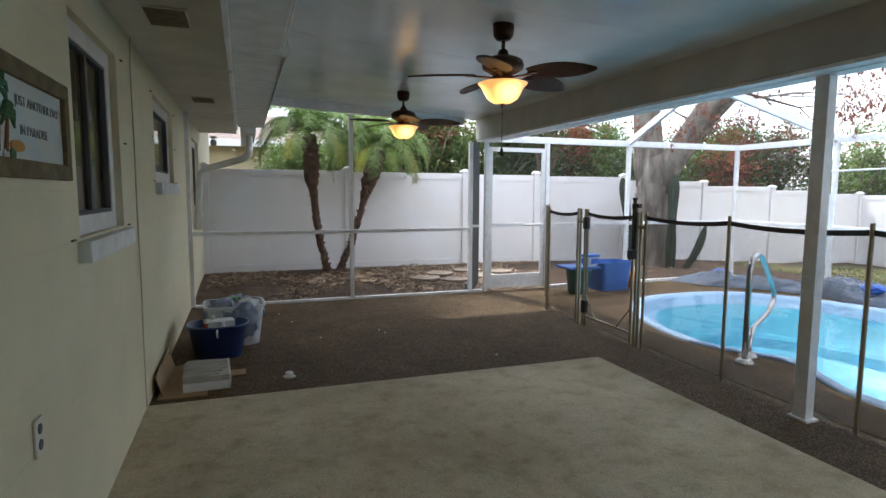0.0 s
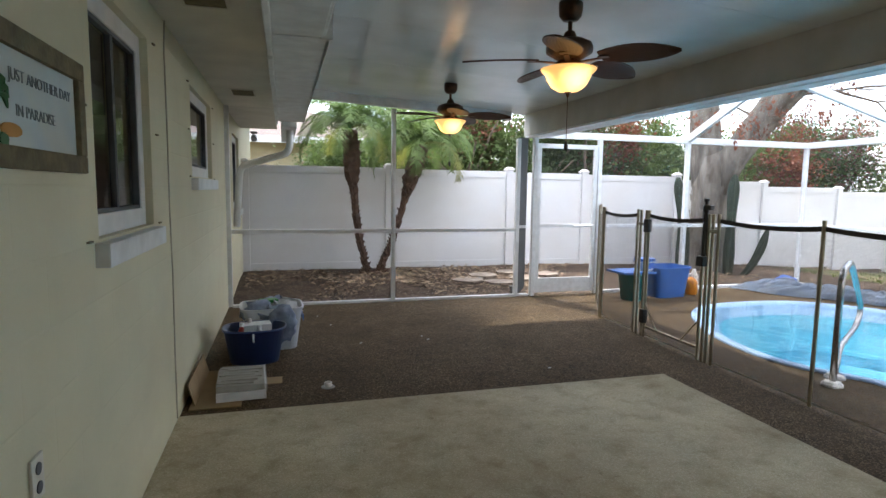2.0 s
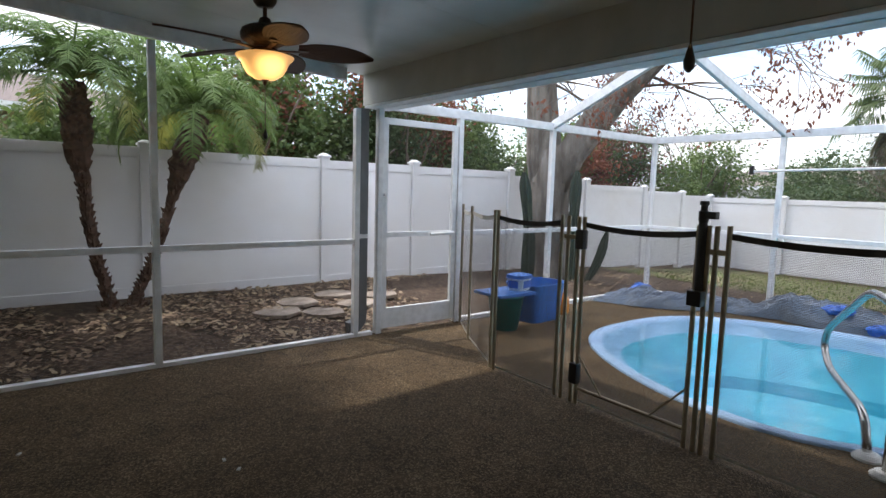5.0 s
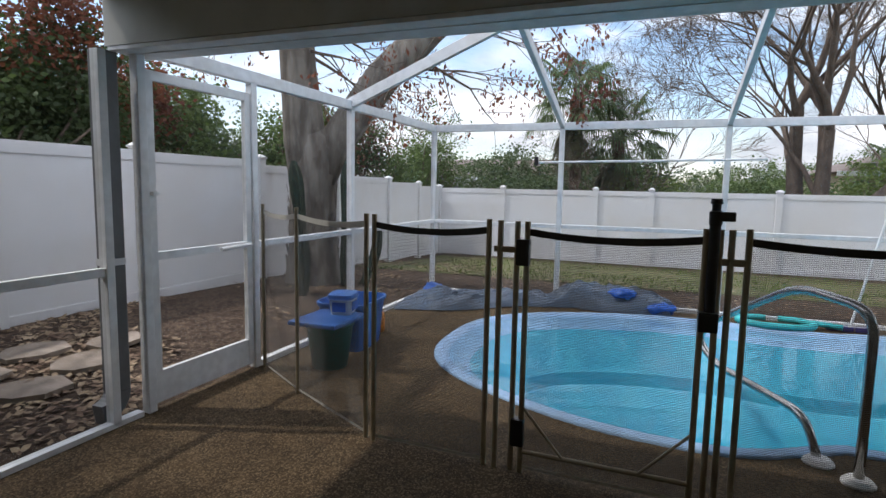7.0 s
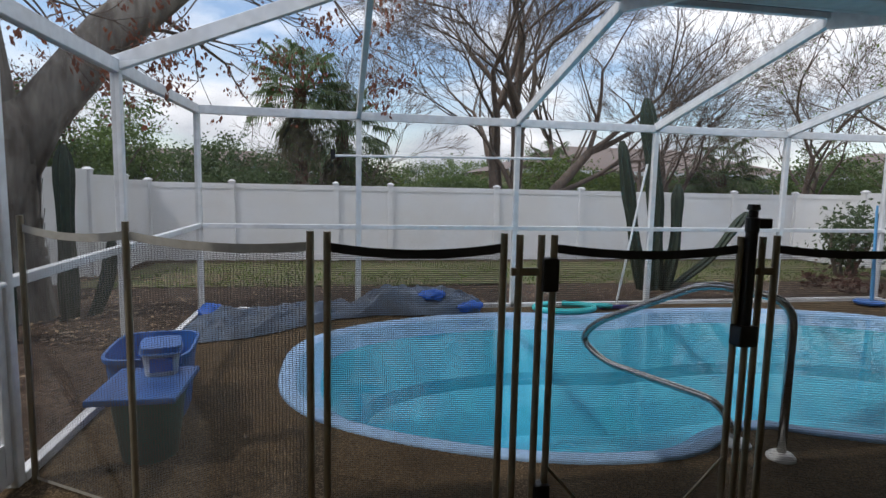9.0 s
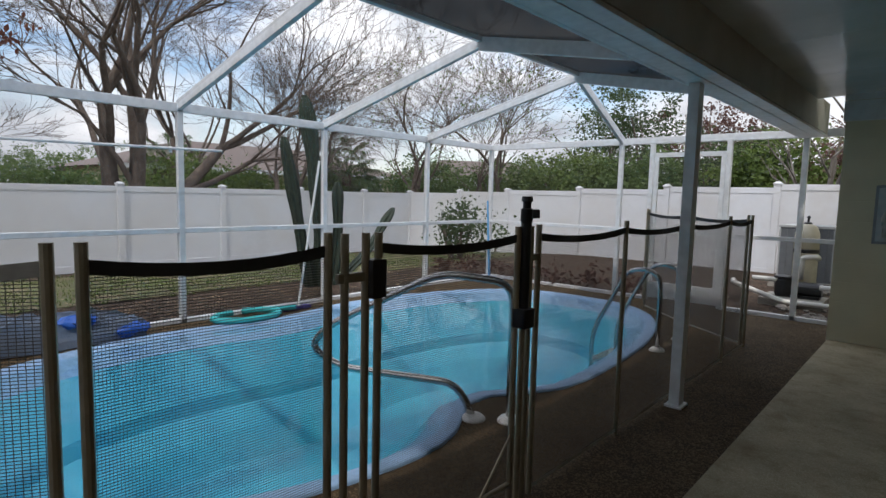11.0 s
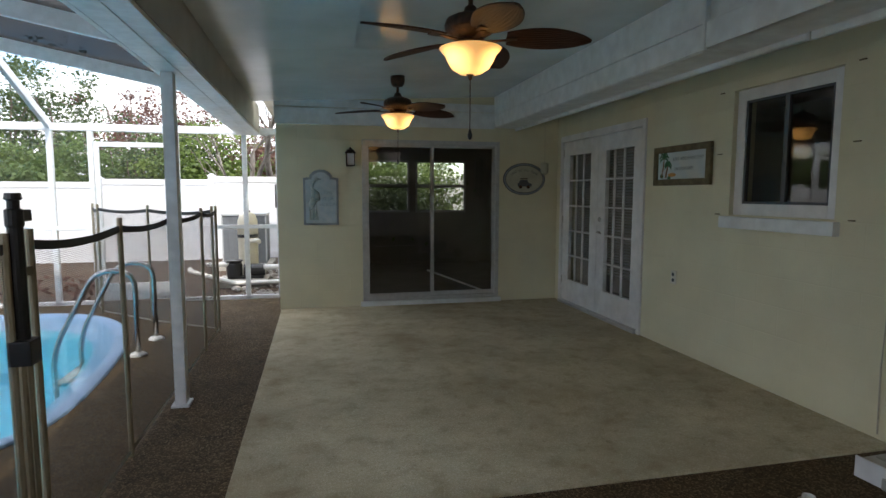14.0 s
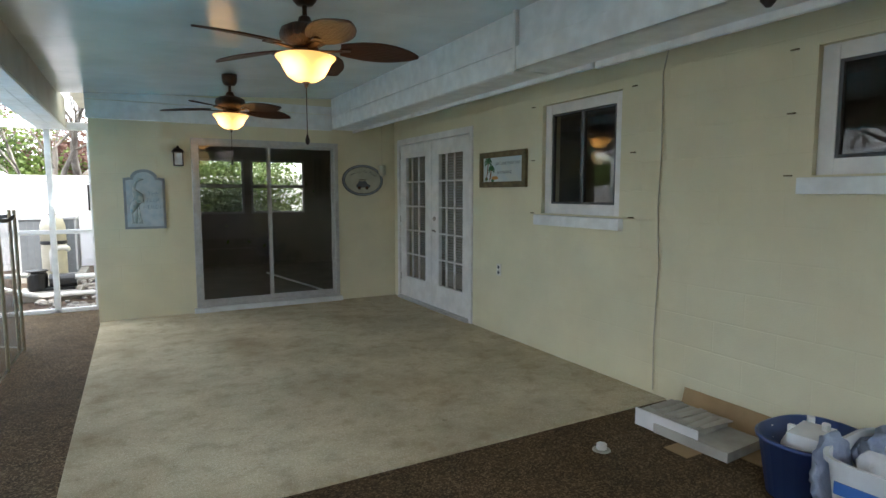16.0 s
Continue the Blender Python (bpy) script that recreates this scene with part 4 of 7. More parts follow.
# ---- patio: ceiling fans ----
def ceiling_fan(x, y, turn, label):
    zc = roof_z(x)
    zc -= 0.03
    f = thing("ceiling_fan", (x, y, zc), 0, label, "ceiling fan", "patio ceiling fans")
    part("canopy", lathe([(0.02, -0.075), (0.045, -0.07), (0.065, -0.045), (0.07, -0.01), (0.07, 0.034)], 20), M_FANBODY, f, smooth=True)
    part("downrod", tube([(0, 0, -0.17), (0, 0, -0.07)], 0.013, 10), M_FANBODY, f)
    part("motor", lathe([(0.014, -0.125), (0.03, -0.135), (0.04, -0.165), (0.09, -0.180), (0.128, -0.200), (0.138, -0.228), (0.134, -0.255), (0.10, -0.275), (0.08, -0.288), (0.06, -0.30)], 28), M_RATTAN, f, "ribbed bronze motor housing", True)
    part("hub", lathe([(0.06, -0.345), (0.075, -0.335), (0.08, -0.31), (0.06, -0.298)], 20), M_FANBODY, f, smooth=True)
    for i in range(5):
        a = radians(turn + 72 * i)
        r = Matrix.Rotation(a, 4, "Z")
        iron = bmesh.new()
        join(iron, bar((0.07, 0, -0.312), (0.20, 0, -0.305), 0.03, 0.008, 0.002))
        add_box(iron, (0.215, 0, -0.302), (0.06, 0.07, 0.006))
        bmesh.ops.transform(iron, matrix=r, verts=iron.verts[:])
        part("blade_iron", iron, M_FANBODY, f)
        # a broad leaf-shaped blade with carved ribs, slightly pitched
        nu, nv = 14, 22
        bl = bmesh.new()
        grid = {}
        for k in range(nu + 1):
            t = k / nu
            w = max(0.012, 0.108 * math.sin(math.pi * min(1, 0.16 + 0.84 * t) ** 1.1) ** 0.62 if t < 1 else 0.0)
            for q in range(nv + 1):
                u = 2 * q / nv - 1
                z = (0.0022 if q % 2 else 0.0) * (1 - abs(u)) ** 0.3 - 0.018 * t * t
                for lay, dz in ((0, 0.0), (1, 0.007)):
                    grid[k, q, lay] = bl.verts.new((0.19 + 0.44 * t, w * u, dz + (-z if lay == 0 else z) - (0.036 * t * t if lay == 0 else 0.0)))
        for k in range(nu):
            for q in range(nv):
                bl.faces.new((grid[k, q, 0], grid[k, q + 1, 0], grid[k + 1, q + 1, 0], grid[k + 1, q, 0]))
                bl.faces.new((grid[k, q, 1], grid[k + 1, q, 1], grid[k + 1, q + 1, 1], grid[k, q + 1, 1]))
            for q, back in ((0, False), (nv, True)):
                ring = [grid[k, q, 0], grid[k + 1, q, 0], grid[k + 1, q, 1], grid[k, q, 1]]
                bl.faces.new(list(reversed(ring)) if back else ring)
        for k in (0, nu):
            for q in range(nv):
                bl.faces.new((grid[k, q, 0], grid[k, q, 1], grid[k, q + 1, 1], grid[k, q + 1, 0]))
        bmesh.ops.recalc_face_normals(bl, faces=bl.faces[:])
        bmesh.ops.transform(bl, matrix=r @ Matrix.Translation((0, 0, -0.30)) @ Matrix.Rotation(radians(-13), 4, "X"), verts=bl.verts[:])
        part("blade", bl, M_BLADE, f, "dark carved leaf-shaped blade")
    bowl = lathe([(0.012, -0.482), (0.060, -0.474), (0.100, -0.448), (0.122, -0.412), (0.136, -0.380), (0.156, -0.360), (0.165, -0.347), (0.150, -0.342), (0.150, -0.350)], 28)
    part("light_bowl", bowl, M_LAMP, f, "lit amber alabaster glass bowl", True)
    part("finial", lathe([(0.004, -0.51), (0.01, -0.50), (0.012, -0.488), (0.026, -0.478)], 12), M_FANBODY, f)
    part("light_collar", lathe([(0.10, -0.352), (0.10, -0.345), (0.06, -0.34)], 20), M_FANBODY, f)
    part("pull_chain", tube([(0.0, 0, -0.50), (0.0, 0, -0.78)], 0.0025, 5), M_FANBODY, f)
    part("pull_knob", lathe([(0.004, -0.82), (0.012, -0.81), (0.013, -0.795), (0.006, -0.77), (0.003, -0.76)], 10), M_BLACK, f, smooth=True)
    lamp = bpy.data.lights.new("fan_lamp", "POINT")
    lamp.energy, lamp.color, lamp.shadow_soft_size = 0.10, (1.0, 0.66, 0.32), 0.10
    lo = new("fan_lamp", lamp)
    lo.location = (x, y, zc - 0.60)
    return f


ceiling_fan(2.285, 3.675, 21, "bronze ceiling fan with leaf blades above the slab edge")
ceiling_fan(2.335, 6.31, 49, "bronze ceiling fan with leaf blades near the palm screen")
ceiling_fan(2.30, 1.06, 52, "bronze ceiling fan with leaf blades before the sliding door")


# ---- patio: doors and windows ----
def build_french():
    y0, y1, _, z1 = FRENCH
    d = thing("door_french", (-0.06, y0, 0), 0, "white double patio door with glazing bars and blinds", "double door", kind="structure")
    W = y1 - y0
    fr = 0.055
    for a, b in (((0, 0, 0), (0.08, fr, z1)), ((0, W - fr, 0), (0.08, W, z1)), ((0, fr, z1 - fr), (0.08, W - fr, z1))):
        part("door_frame", box(a, b, 0.004), M_DOORWHITE, d)
    part("threshold", box((-0.02, fr, 0.0), (0.11, W - fr, 0.03), 0.004), M_SLIDEALU, d)
    lw = (W - 2 * fr - 0.006) / 2
    for k in (0, 1):
        ys = fr + k * (lw + 0.006)
        st, bot, top = 0.17, 0.27, 0.17
        zb, zt = 0.035, z1 - fr - 0.004
        leaf = part("door_leaf", spans(((0.01, ys, zb), (0.055, ys + st, zt)), ((0.01, ys + lw - st, zb), (0.055, ys + lw, zt)),
                                       ((0.01, ys + st, zb), (0.055, ys + lw - st, zb + bot)), ((0.01, ys + st, zt - top), (0.055, ys + lw - st, zt))), M_DOORWHITE, d)
        ga, gb, gz, gt = ys + st, ys + lw - st, zb + bot, zt - top
        for i in (1, 2):
            yy = ga + (gb - ga) * i / 3
            part("glazing_bar", box((0.038, yy - 0.009, gz), (0.058, yy + 0.009, gt), 0.003), M_DOORWHITE, leaf)
        for i in range(1, 5):
            zz = gz + (gt - gz) * i / 5
            part("glazing_bar", box((0.040, ga, zz - 0.009), (0.056, gb, zz + 0.009), 0.003), M_DOORWHITE, leaf)
        part("pane", sheet((0.032, ga, gz), (0.032, gb, gz), (0.032, gb, gt), (0.032, ga, gt)), M_CLEARGLASS, leaf).visible_shadow = False
        bm = bmesh.new()
        n = 44
        for i in range(n):
            zz = gz + (0.19 if k == 0 else 0.13) * (gt - gz) + (gt - gz) * (0.80 if k == 0 else 0.86) * i / n
            add_box(bm, (0.010, (ga + gb) / 2, zz), (0.024, gb - ga - 0.02, 0.0015), Matrix.Rotation(radians(30 if k else 12), 4, "Y"))
        tagged(part("blind", bm, M_BLIND, leaf, "narrow grey slatted blind"), kind="stuff")
        # dark sheet added behind the slats in place of the dim room
        part("room_gloom_sheet", box((-0.034, ga, gz), (-0.031, gb, gt)), M_DARKROOM, leaf, "added dark sheet standing in for the dim interior")
        for zz in (0.25, 1.02, 1.85):
            yy = ys + (0.0 if k == 0 else lw)
            part("hinge", box((0.056, yy - 0.012, zz), (0.064, yy + 0.012, zz + 0.09), 0.002), M_BRASS, leaf)
        if k == 1:
            part("handle", tube(bend([(0.055, ys + 0.07, 0.96), (0.10, ys + 0.07, 0.96), (0.10, ys + 0.17, 0.955)], 0.02), 0.009, 8), M_BRASS, leaf, "nickel lever handle")
            part("deadbolt", lathe([(0.027, 0.0), (0.027, 0.012), (0.016, 0.02)], 14, at=(0, 0, 0)), M_BRASS, leaf, "round nickel deadbolt").matrix_basis = Matrix.Translation((0.055, ys + 0.07, 1.10)) @ Matrix.Rotation(radians(90), 4, "Y")
    part("lintel_shadow_strip", box((0.05, 0.0, z1), (0.075, W, z1 + 0.02), 0.003), M_DOORWHITE, d)


def build_window(name, hole, split, label):
    y0, y1, z0, z1 = hole
    w = thing(name, (-0.085, y0, z0), 0, label, "window", kind="structure")
    W, H = y1 - y0, z1 - z0
    f = 0.085
    for a, b in (((0, 0.002, 0), (0.05, f, H - 0.002)), ((0, W - f, 0), (0.05, W - 0.002, H - 0.002)), ((0, f, 0.0), (0.05, W - f, f)), ((0, f, H - f), (0.05, W - f, H - 0.002))):
        part("window_frame", box(a, b, 0.005), M_DOORWHITE, w)
    s = 0.018
    for ya, yb in ((f, f + s), (W - f - s, W - f)):
        part("sash", box((0.012, ya, f), (0.044, yb, H - f), 0.003), M_SIGNDARK, w, "dark inner sash edge")
    for za, zb in ((f, f + s), (H - f - s, H - f)):
        part("sash", box((0.013, f + s, za), (0.043, W - f - s, zb), 0.003), M_SIGNDARK, w, "dark inner sash edge")
    if split:
        ym = f + (W - 2 * f) * split
        part("meeting_rail", box((0.014, ym - 0.018, f + s), (0.04, ym + 0.018, H - f - s), 0.003), M_SIGNDARK, w, "dark meeting rail")
    part("pane", sheet((0.022, f + s, f + s), (0.022, W - f - s, f + s), (0.022, W - f - s, H - f - s), (0.022, f + s, H - f - s)), M_GLASS, w).visible_shadow = False
    part("window_sill", box((0.03, -0.05, -0.10), (0.135, W + 0.04, -0.012), 0.006), M_WHITE, w, "white painted sill with chipped edge")


def build_slider():
    x0, x1, z0, z1 = SLIDE
    d = thing("door_sliding", (x0, -0.36, 0), 0, "aluminium sliding glass door to a dark room", "sliding door", kind="structure")
    W = x1 - x0
    f = 0.045
    for a, b in (((0, 0, z0), (f, 0.09, z1)), ((W - f, 0, z0), (W, 0.09, z1)), ((f, 0, z1 - f), (W - f, 0.09, z1)), ((f, 0, z0), (W - f, 0.09, z0 + 0.04))):
        part("door_frame", box(a, b, 0.003), M_SLIDEALU, d)
    part("door_sill", box((-0.03, 0.04, 0.0), (W + 0.03, 0.12, 0.055), 0.005), M_WHITE, d, "painted sill")
    for a, b, yy in ((f, W / 2 + 0.02, 0.02), (W / 2 - 0.02, W - f, 0.055)):
        sa = part("sash", spans(((a, yy, z0 + 0.04), (a + 0.035, yy + 0.025, z1 - f)), ((b - 0.035, yy, z0 + 0.04), (b, yy + 0.025, z1 - f)),
                                ((a + 0.035, yy, z0 + 0.04), (b - 0.035, yy + 0.025, z0 + 0.09)), ((a + 0.035, yy, z1 - f - 0.04), (b - 0.035, yy + 0.025, z1 - f))), M_SLIDEALU, d)
        part("pane", sheet((b - 0.035, yy + 0.012, z0 + 0.09), (a + 0.035, yy + 0.012, z0 + 0.09), (a + 0.035, yy + 0.012, z1 - f - 0.04), (b - 0.035, yy + 0.012, z1 - f - 0.04)), M_GLASS, sa).visible_shadow = False
    part("pull", box((W - f - 0.03, 0.08, 0.95), (W - f - 0.012, 0.10, 1.15), 0.004), M_SLIDEALU, d)
    # security bar seen through the pane
    b = thing("security_bar", (0.8, -0.62, 0.02), 0, "white security bar leaning inside the sliding door", "bar")
    part("bar", tube([(0.0, 0.0, 0.02), (0.88, -0.02, 0.36)], 0.012, 8), M_WHITE, b)
    # back windows of the room
    for i, (xa, xb) in enumerate(((0.15, 1.18), (1.30, 2.17))):
        w = thing(f"window_back_{i + 1}", (xa, -4.44, 1.02), 0, "back window with a half open slatted blind", "window", kind="structure")
        ww, hh = xb - xa, 1.02
        for a, c in (((0, 0, 0), (0.04, 0.05, hh)), ((ww - 0.04, 0, 0), (ww, 0.05, hh)), ((0.04, 0, 0), (ww - 0.04, 0.05, 0.04)), ((0.04, 0, hh - 0.04), (ww - 0.04, 0.05, hh)), ((0.04, 0, hh * 0.48), (ww - 0.04, 0.05, hh * 0.54))):
            part("window_frame", box(a, c, 0.003), M_BLIND, w)
        bm = bmesh.new()
        for k in range(36):
            add_box(bm, (ww / 2, 0.07, 0.03 + k * 0.027), (ww - 0.06, 0.018, 0.0012))
        tagged(part("blind", bm, M_BLIND, w, "open slatted blind"), kind="stuff")


build_french()
build_window("window_1", WIN1, 0.5, "white framed sliding window with dark panes")
build_window("window_2", WIN2, 0.0, "small high white framed window with a dark pane")
build_window("window_3", WIN3, 0.5, "white framed far window with dark panes")
build_slider()


# ---- patio: signs and fixtures ----
def build_signs():
    # beach picture in a weathered frame
    s = thing("beach_sign", (0.004, 2.30, 1.635), 0, "framed beach sign with a palm and painted words", "sign")
    W, H = 0.77, 0.345
    part("panel", box((0.008, -W / 2 + 0.05, -H / 2 + 0.05), (0.016, W / 2 - 0.05, H / 2 - 0.05)), M_SIGNBLUE, s)
    for a, b in (((-W / 2, -H / 2), (W / 2, -H / 2 + 0.055)), ((-W / 2, H / 2 - 0.055), (W / 2, H / 2)), ((-W / 2, -H / 2 + 0.055), (-W / 2 + 0.055, H / 2 - 0.055)), ((W / 2 - 0.055, -H / 2 + 0.055), (W / 2, H / 2 - 0.055))):
        part("frame", box((0, a[0], a[1]), (0.032, b[0], b[1]), 0.006), M_SIGNWOOD, s)
    text_mesh("words", "JUST ANOTHER DAY", 0.044, M_SIGNGREY, s, on_house(0.0165, 0.09, 0.055), "thin dark lettering")
    text_mesh("words", "IN PARADISE", 0.044, M_SIGNGREY, s, on_house(0.0165, 0.04, -0.03), "thin dark lettering")
    bm = bmesh.new()
    for k, (yy, zt) in enumerate(((-0.24, 0.07), (-0.18, 0.0))):
        tube([(0.018, yy - 0.03, -0.10), (0.019, yy - 0.012, -0.03), (0.019, yy, zt)], [0.008, 0.006, 0.004], 6, bm)
    part("painted_trunk", bm, M_SIGNBROWN, s)
    for yy, zt, sc in ((-0.24, 0.07, 1.0), (-0.18, 0.0, 0.75)):
        bm = bmesh.new()
        for i in range(7):
            a = radians(-30 + 40 * i)
            tip = (0.019, yy + 0.075 * sc * math.cos(a), zt + 0.05 * sc * math.sin(a) - 0.012)
            mid = (0.020, yy + 0.045 * sc * math.cos(a), zt + 0.04 * sc * math.sin(a) + 0.012)
            tube([(0.019, yy, zt), mid, tip], [0.004, 0.009, 0.002], 5, bm)
        part("painted_fronds", bm, M_SIGNGREEN, s)
    bm = outline(ellipse(0.055, 0.017), 0.004)
    part("painted_surfboard", bm, M_SIGNORANGE, s).matrix_basis = on_house(0.017, -0.12, -0.08)
    for i, (yy, zz) in enumerate(((-0.27, -0.09), (-0.21, -0.11), (-0.16, -0.105), (-0.24, -0.06))):
        part("painted_flower", outline(ellipse(0.022, 0.018, 9), 0.004), M_RAG if i % 2 else M_SIGNGREEN, s).matrix_basis = on_house(0.017, yy, zz)

    # heron plaque with an arched top
    s = thing("heron_plaque", (3.04, -0.298, 1.34), 0, "pale blue wall plaque with a heron in relief", "plaque")

    def arch(w, h, r):
        pts = [(-w / 2, -h / 2), (w / 2, -h / 2), (w / 2, h / 2 - 0.10), (w / 2 - 0.06, h / 2 - 0.09)]
        for i in range(11):
            a = math.pi * i / 10
            pts.append((math.cos(a) * (w / 2 - 0.07), h / 2 - 0.10 + math.sin(a) * (0.10 - r)))
        pts += [(-w / 2 + 0.06, h / 2 - 0.09), (-w / 2, h / 2 - 0.10)]
        return pts
    part("rim", outline(arch(0.41, 0.66, 0.0), 0.022), M_PLAQUERIM, s).matrix_basis = on_end(0, 0, 0)
    part("panel", outline(arch(0.36, 0.61, 0.006), 0.010), M_PLAQUE, s).matrix_basis = on_end(0, 0.018, 0)
    bm = tube([(0.03, 0, -0.05), (0.035, 0, 0.03), (0.075, 0, 0.10), (0.055, 0, 0.17), (0.02, 0, 0.21), (-0.03, 0, 0.205)], [0.05, 0.05, 0.016, 0.013, 0.018, 0.003], 8)
    tube([(0.04, 0, -0.02), (0.085, 0, -0.10), (0.11, 0, -0.17)], [0.045, 0.035, 0.004], 8, bm)
    tube([(0.05, 0, -0.08), (0.055, 0, -0.25)], 0.006, 6, bm)
    tube([(0.03, 0, -0.08), (0.025, 0, -0.25)], 0.006, 6, bm)
    bmesh.ops.transform(bm, matrix=Matrix.Translation((0.03, 0.03, 0.01)) @ Matrix.Diagonal((1, 0.35, 1, 1)), verts=bm.verts[:])
    part("heron", bm, M_HERON, s, "heron standing in relief", True)
    bm = bmesh.new()
    rng = random.Random(3)
    for i in range(14):
        x = 0.03 + rng.random() * 0.12
        tube([(x, 0.03, -0.27), (x + rng.uniform(-.02, .02), 0.036, -0.27 + rng.uniform(0.05, 0.16))], [0.008, 0.002], 5, bm)
    part("reeds", bm, M_HERON, s)
    for i, wd in enumerate(("THE", "BLUE", "HERON")):
        text_mesh("words", wd, 0.062, M_INK, s, on_end(-0.085, 0.030, 0.06 - 0.075 * i), "blue lettering", 0.003)

    # oval sign with a small car
    s = thing("oval_sign", (0.468, -0.298, 1.576), 0, "oval cream sign with a little car and words", "sign")
    part("board", outline(ellipse(0.285, 0.205, 36), 0.02), M_SIGNDARK, s, "dark oval backing").matrix_basis = on_end(0, 0, 0)
    part("face", outline(ellipse(0.25, 0.172, 36), 0.006), M_OVAL, s).matrix_basis = on_end(0, 0.018, 0)
    bm = bmesh.new()
    lathe_pts = ellipse(0.268, 0.19, 36)
    tube([(-x, 0.022, z) for x, z in lathe_pts + lathe_pts[:1]], 0.008, 6, bm, caps=False)
    part("rope_edge", bm, M_PLAQUERIM, s)
    word = "head to the beach"
    for i, ch in enumerate(word):
        if ch == " ":
            continue
        a = radians(150 - 120 * i / (len(word) - 1))
        text_mesh("letter", ch, 0.055, M_SIGNDARK, s, on_end(-0.20 * math.cos(a), 0.025, 0.02 + 0.105 * math.sin(a) - 0.01) @ Matrix.Rotation(a - math.pi / 2, 4, "Z"))
    car = [(-0.09, -0.055), (0.095, -0.055), (0.10, -0.02), (0.06, -0.01), (0.035, 0.03), (-0.06, 0.03), (-0.075, -0.01), (-0.095, -0.015)]
    part("painted_car", outline(car, 0.006), M_SIGNDARK, s).matrix_basis = on_end(0.0, 0.024, -0.04)
    for x in (-0.05, 0.055):
        part("painted_wheel", outline(ellipse(0.022, 0.022, 14), 0.007), M_FANBODY, s).matrix_basis = on_end(x, 0.024, -0.10)
    part("painted_roof_rack", outline([(-0.06, 0), (0.04, 0), (0.04, 0.012), (-0.06, 0.012)], 0.006), M_FANBODY, s).matrix_basis = on_end(0.0, 0.024, 0.0)

    # wall lantern
    s = thing("wall_lantern", (2.688, -0.298, 1.825), 0, "small black outdoor wall lantern", "wall lamp")
    part("back_plate", box((-0.035, 0, -0.07), (0.035, 0.012, 0.09), 0.004), M_BLACK, s)
    part("cage", spans(*[((x - 0.005, y - 0.005, -0.10), (x + 0.005, y + 0.005, 0.04)) for x in (-0.045, 0.045) for y in (0.025, 0.105)]), M_BLACK, s)
    part("glass", box((-0.042, 0.027, -0.095), (0.042, 0.103, 0.035)), M_CLEAR, s, "frosted glass")
    part("roof", lathe([(0.07, 0.04), (0.065, 0.05), (0.045, 0.075), (0.02, 0.09), (0.012, 0.10), (0.005, 0.115)], 16, at=(0, 0.065, 0)), M_BLACK, s)
    part("base", box((-0.05, 0.02, -0.112), (0.05, 0.11, -0.10), 0.003), M_BLACK, s)

    # socket, cable, small hanging ornament, eave vents
    s = thing("wall_outlet", (0.0, 2.24, 0.65), 0, "ivory outdoor wall socket with two outlets", "outlet")
    part("cover_plate", box((0.002, -0.037, -0.06), (0.010, 0.037, 0.06), 0.003), M_OUTLET, s)
    for z in (-0.026, 0.026):
        part("socket", outline(ellipse(0.017, 0.017, 14), 0.004), M_SIGNDARK, s).matrix_basis = on_house(0.009, 0, z)
    s = thing("wall_cable", (0.012, 4.165, 0), 0, "thin cream cable running down the wall", "cable")
    part("cable", tube([(0, 0.03, 2.36), (0.0, -0.01, 2.2), (0.0, 0.0, 1.7), (0, -0.012, 1.3), (0, 0.012, 0.9), (0, -0.008, 0.4), (0, 0.0, 0.03)], 0.0042, 6), M_CREAM, s)
    s = thing("hanging_ornament", (0.26, -0.12, 1.63), 0, "small pale owl ornament hanging on a string", "ornament")
    part("string", tube([(0, 0, 0.14), (0, 0, 0.745)], 0.002, 5), M_CREAM, s)
    part("body", lathe([(0.02, 0.0), (0.045, 0.02), (0.05, 0.06), (0.045, 0.10), (0.05, 0.125), (0.04, 0.145), (0.01, 0.15)], 14), M_OVAL, s, smooth=True)
    for y in (3.66, 6.60):
        s = thing("eave_vent", (0.28, y, 2.358), 0, "screened vent panel in the eave soffit", "vent", "eave vents")
        part("grille", box((-0.10, -0.17, -0.004), (0.10, 0.17, -0.001)), M_SIGNWOOD, s, "brown insect mesh")
        for a, b in (((-0.115, -0.185), (-0.10, 0.185)), ((0.10, -0.185), (0.115, 0.185)), ((-0.10, -0.185), (0.10, -0.17)), ((-0.10, 0.17), (0.10, 0.185))):
            part("frame", box((a[0], a[1], -0.008), (b[0], b[1], -0.001), 0.002), M_SOFFIT, s)
    # shutter hooks left in the wall
    rng = random.Random(5)
    k = 0
    for y0, y1, z0, z1 in (WIN1, WIN2):
        for y in (y0 - 0.12, y1 + 0.12):
            for i in range(3):
                s = thing("wall_anchor", (0, y, z0 + 0.0 + (z1 - z0) * i / 2), 0, "small rusty screw anchor beside a window", "screw", "shutter anchors")
                part("screw", box((0.001, -0.022, -0.004), (0.012, 0.022, 0.004), 0.002), M_SIGNWOOD, s)
    # eave gutter spout beyond the patio
    s = thing("eave_gutter", (0.72, 7.8, 2.10), 0, "white eave gutter with a bent downspout", "gutter")
    part("trough", box((-0.09, 0.0, 0.06), (0.10, 2.4, 0.20), 0.01), M_WHITE, s)
    part("downspout", tube(bend([(0.02, 0.45, 0.07), (0.02, 0.45, -0.22), (-0.62, 0.75, -0.40), (-0.68, 0.78, -1.2)], 0.12), 0.045, 12), M_WHITE, s, smooth=True)
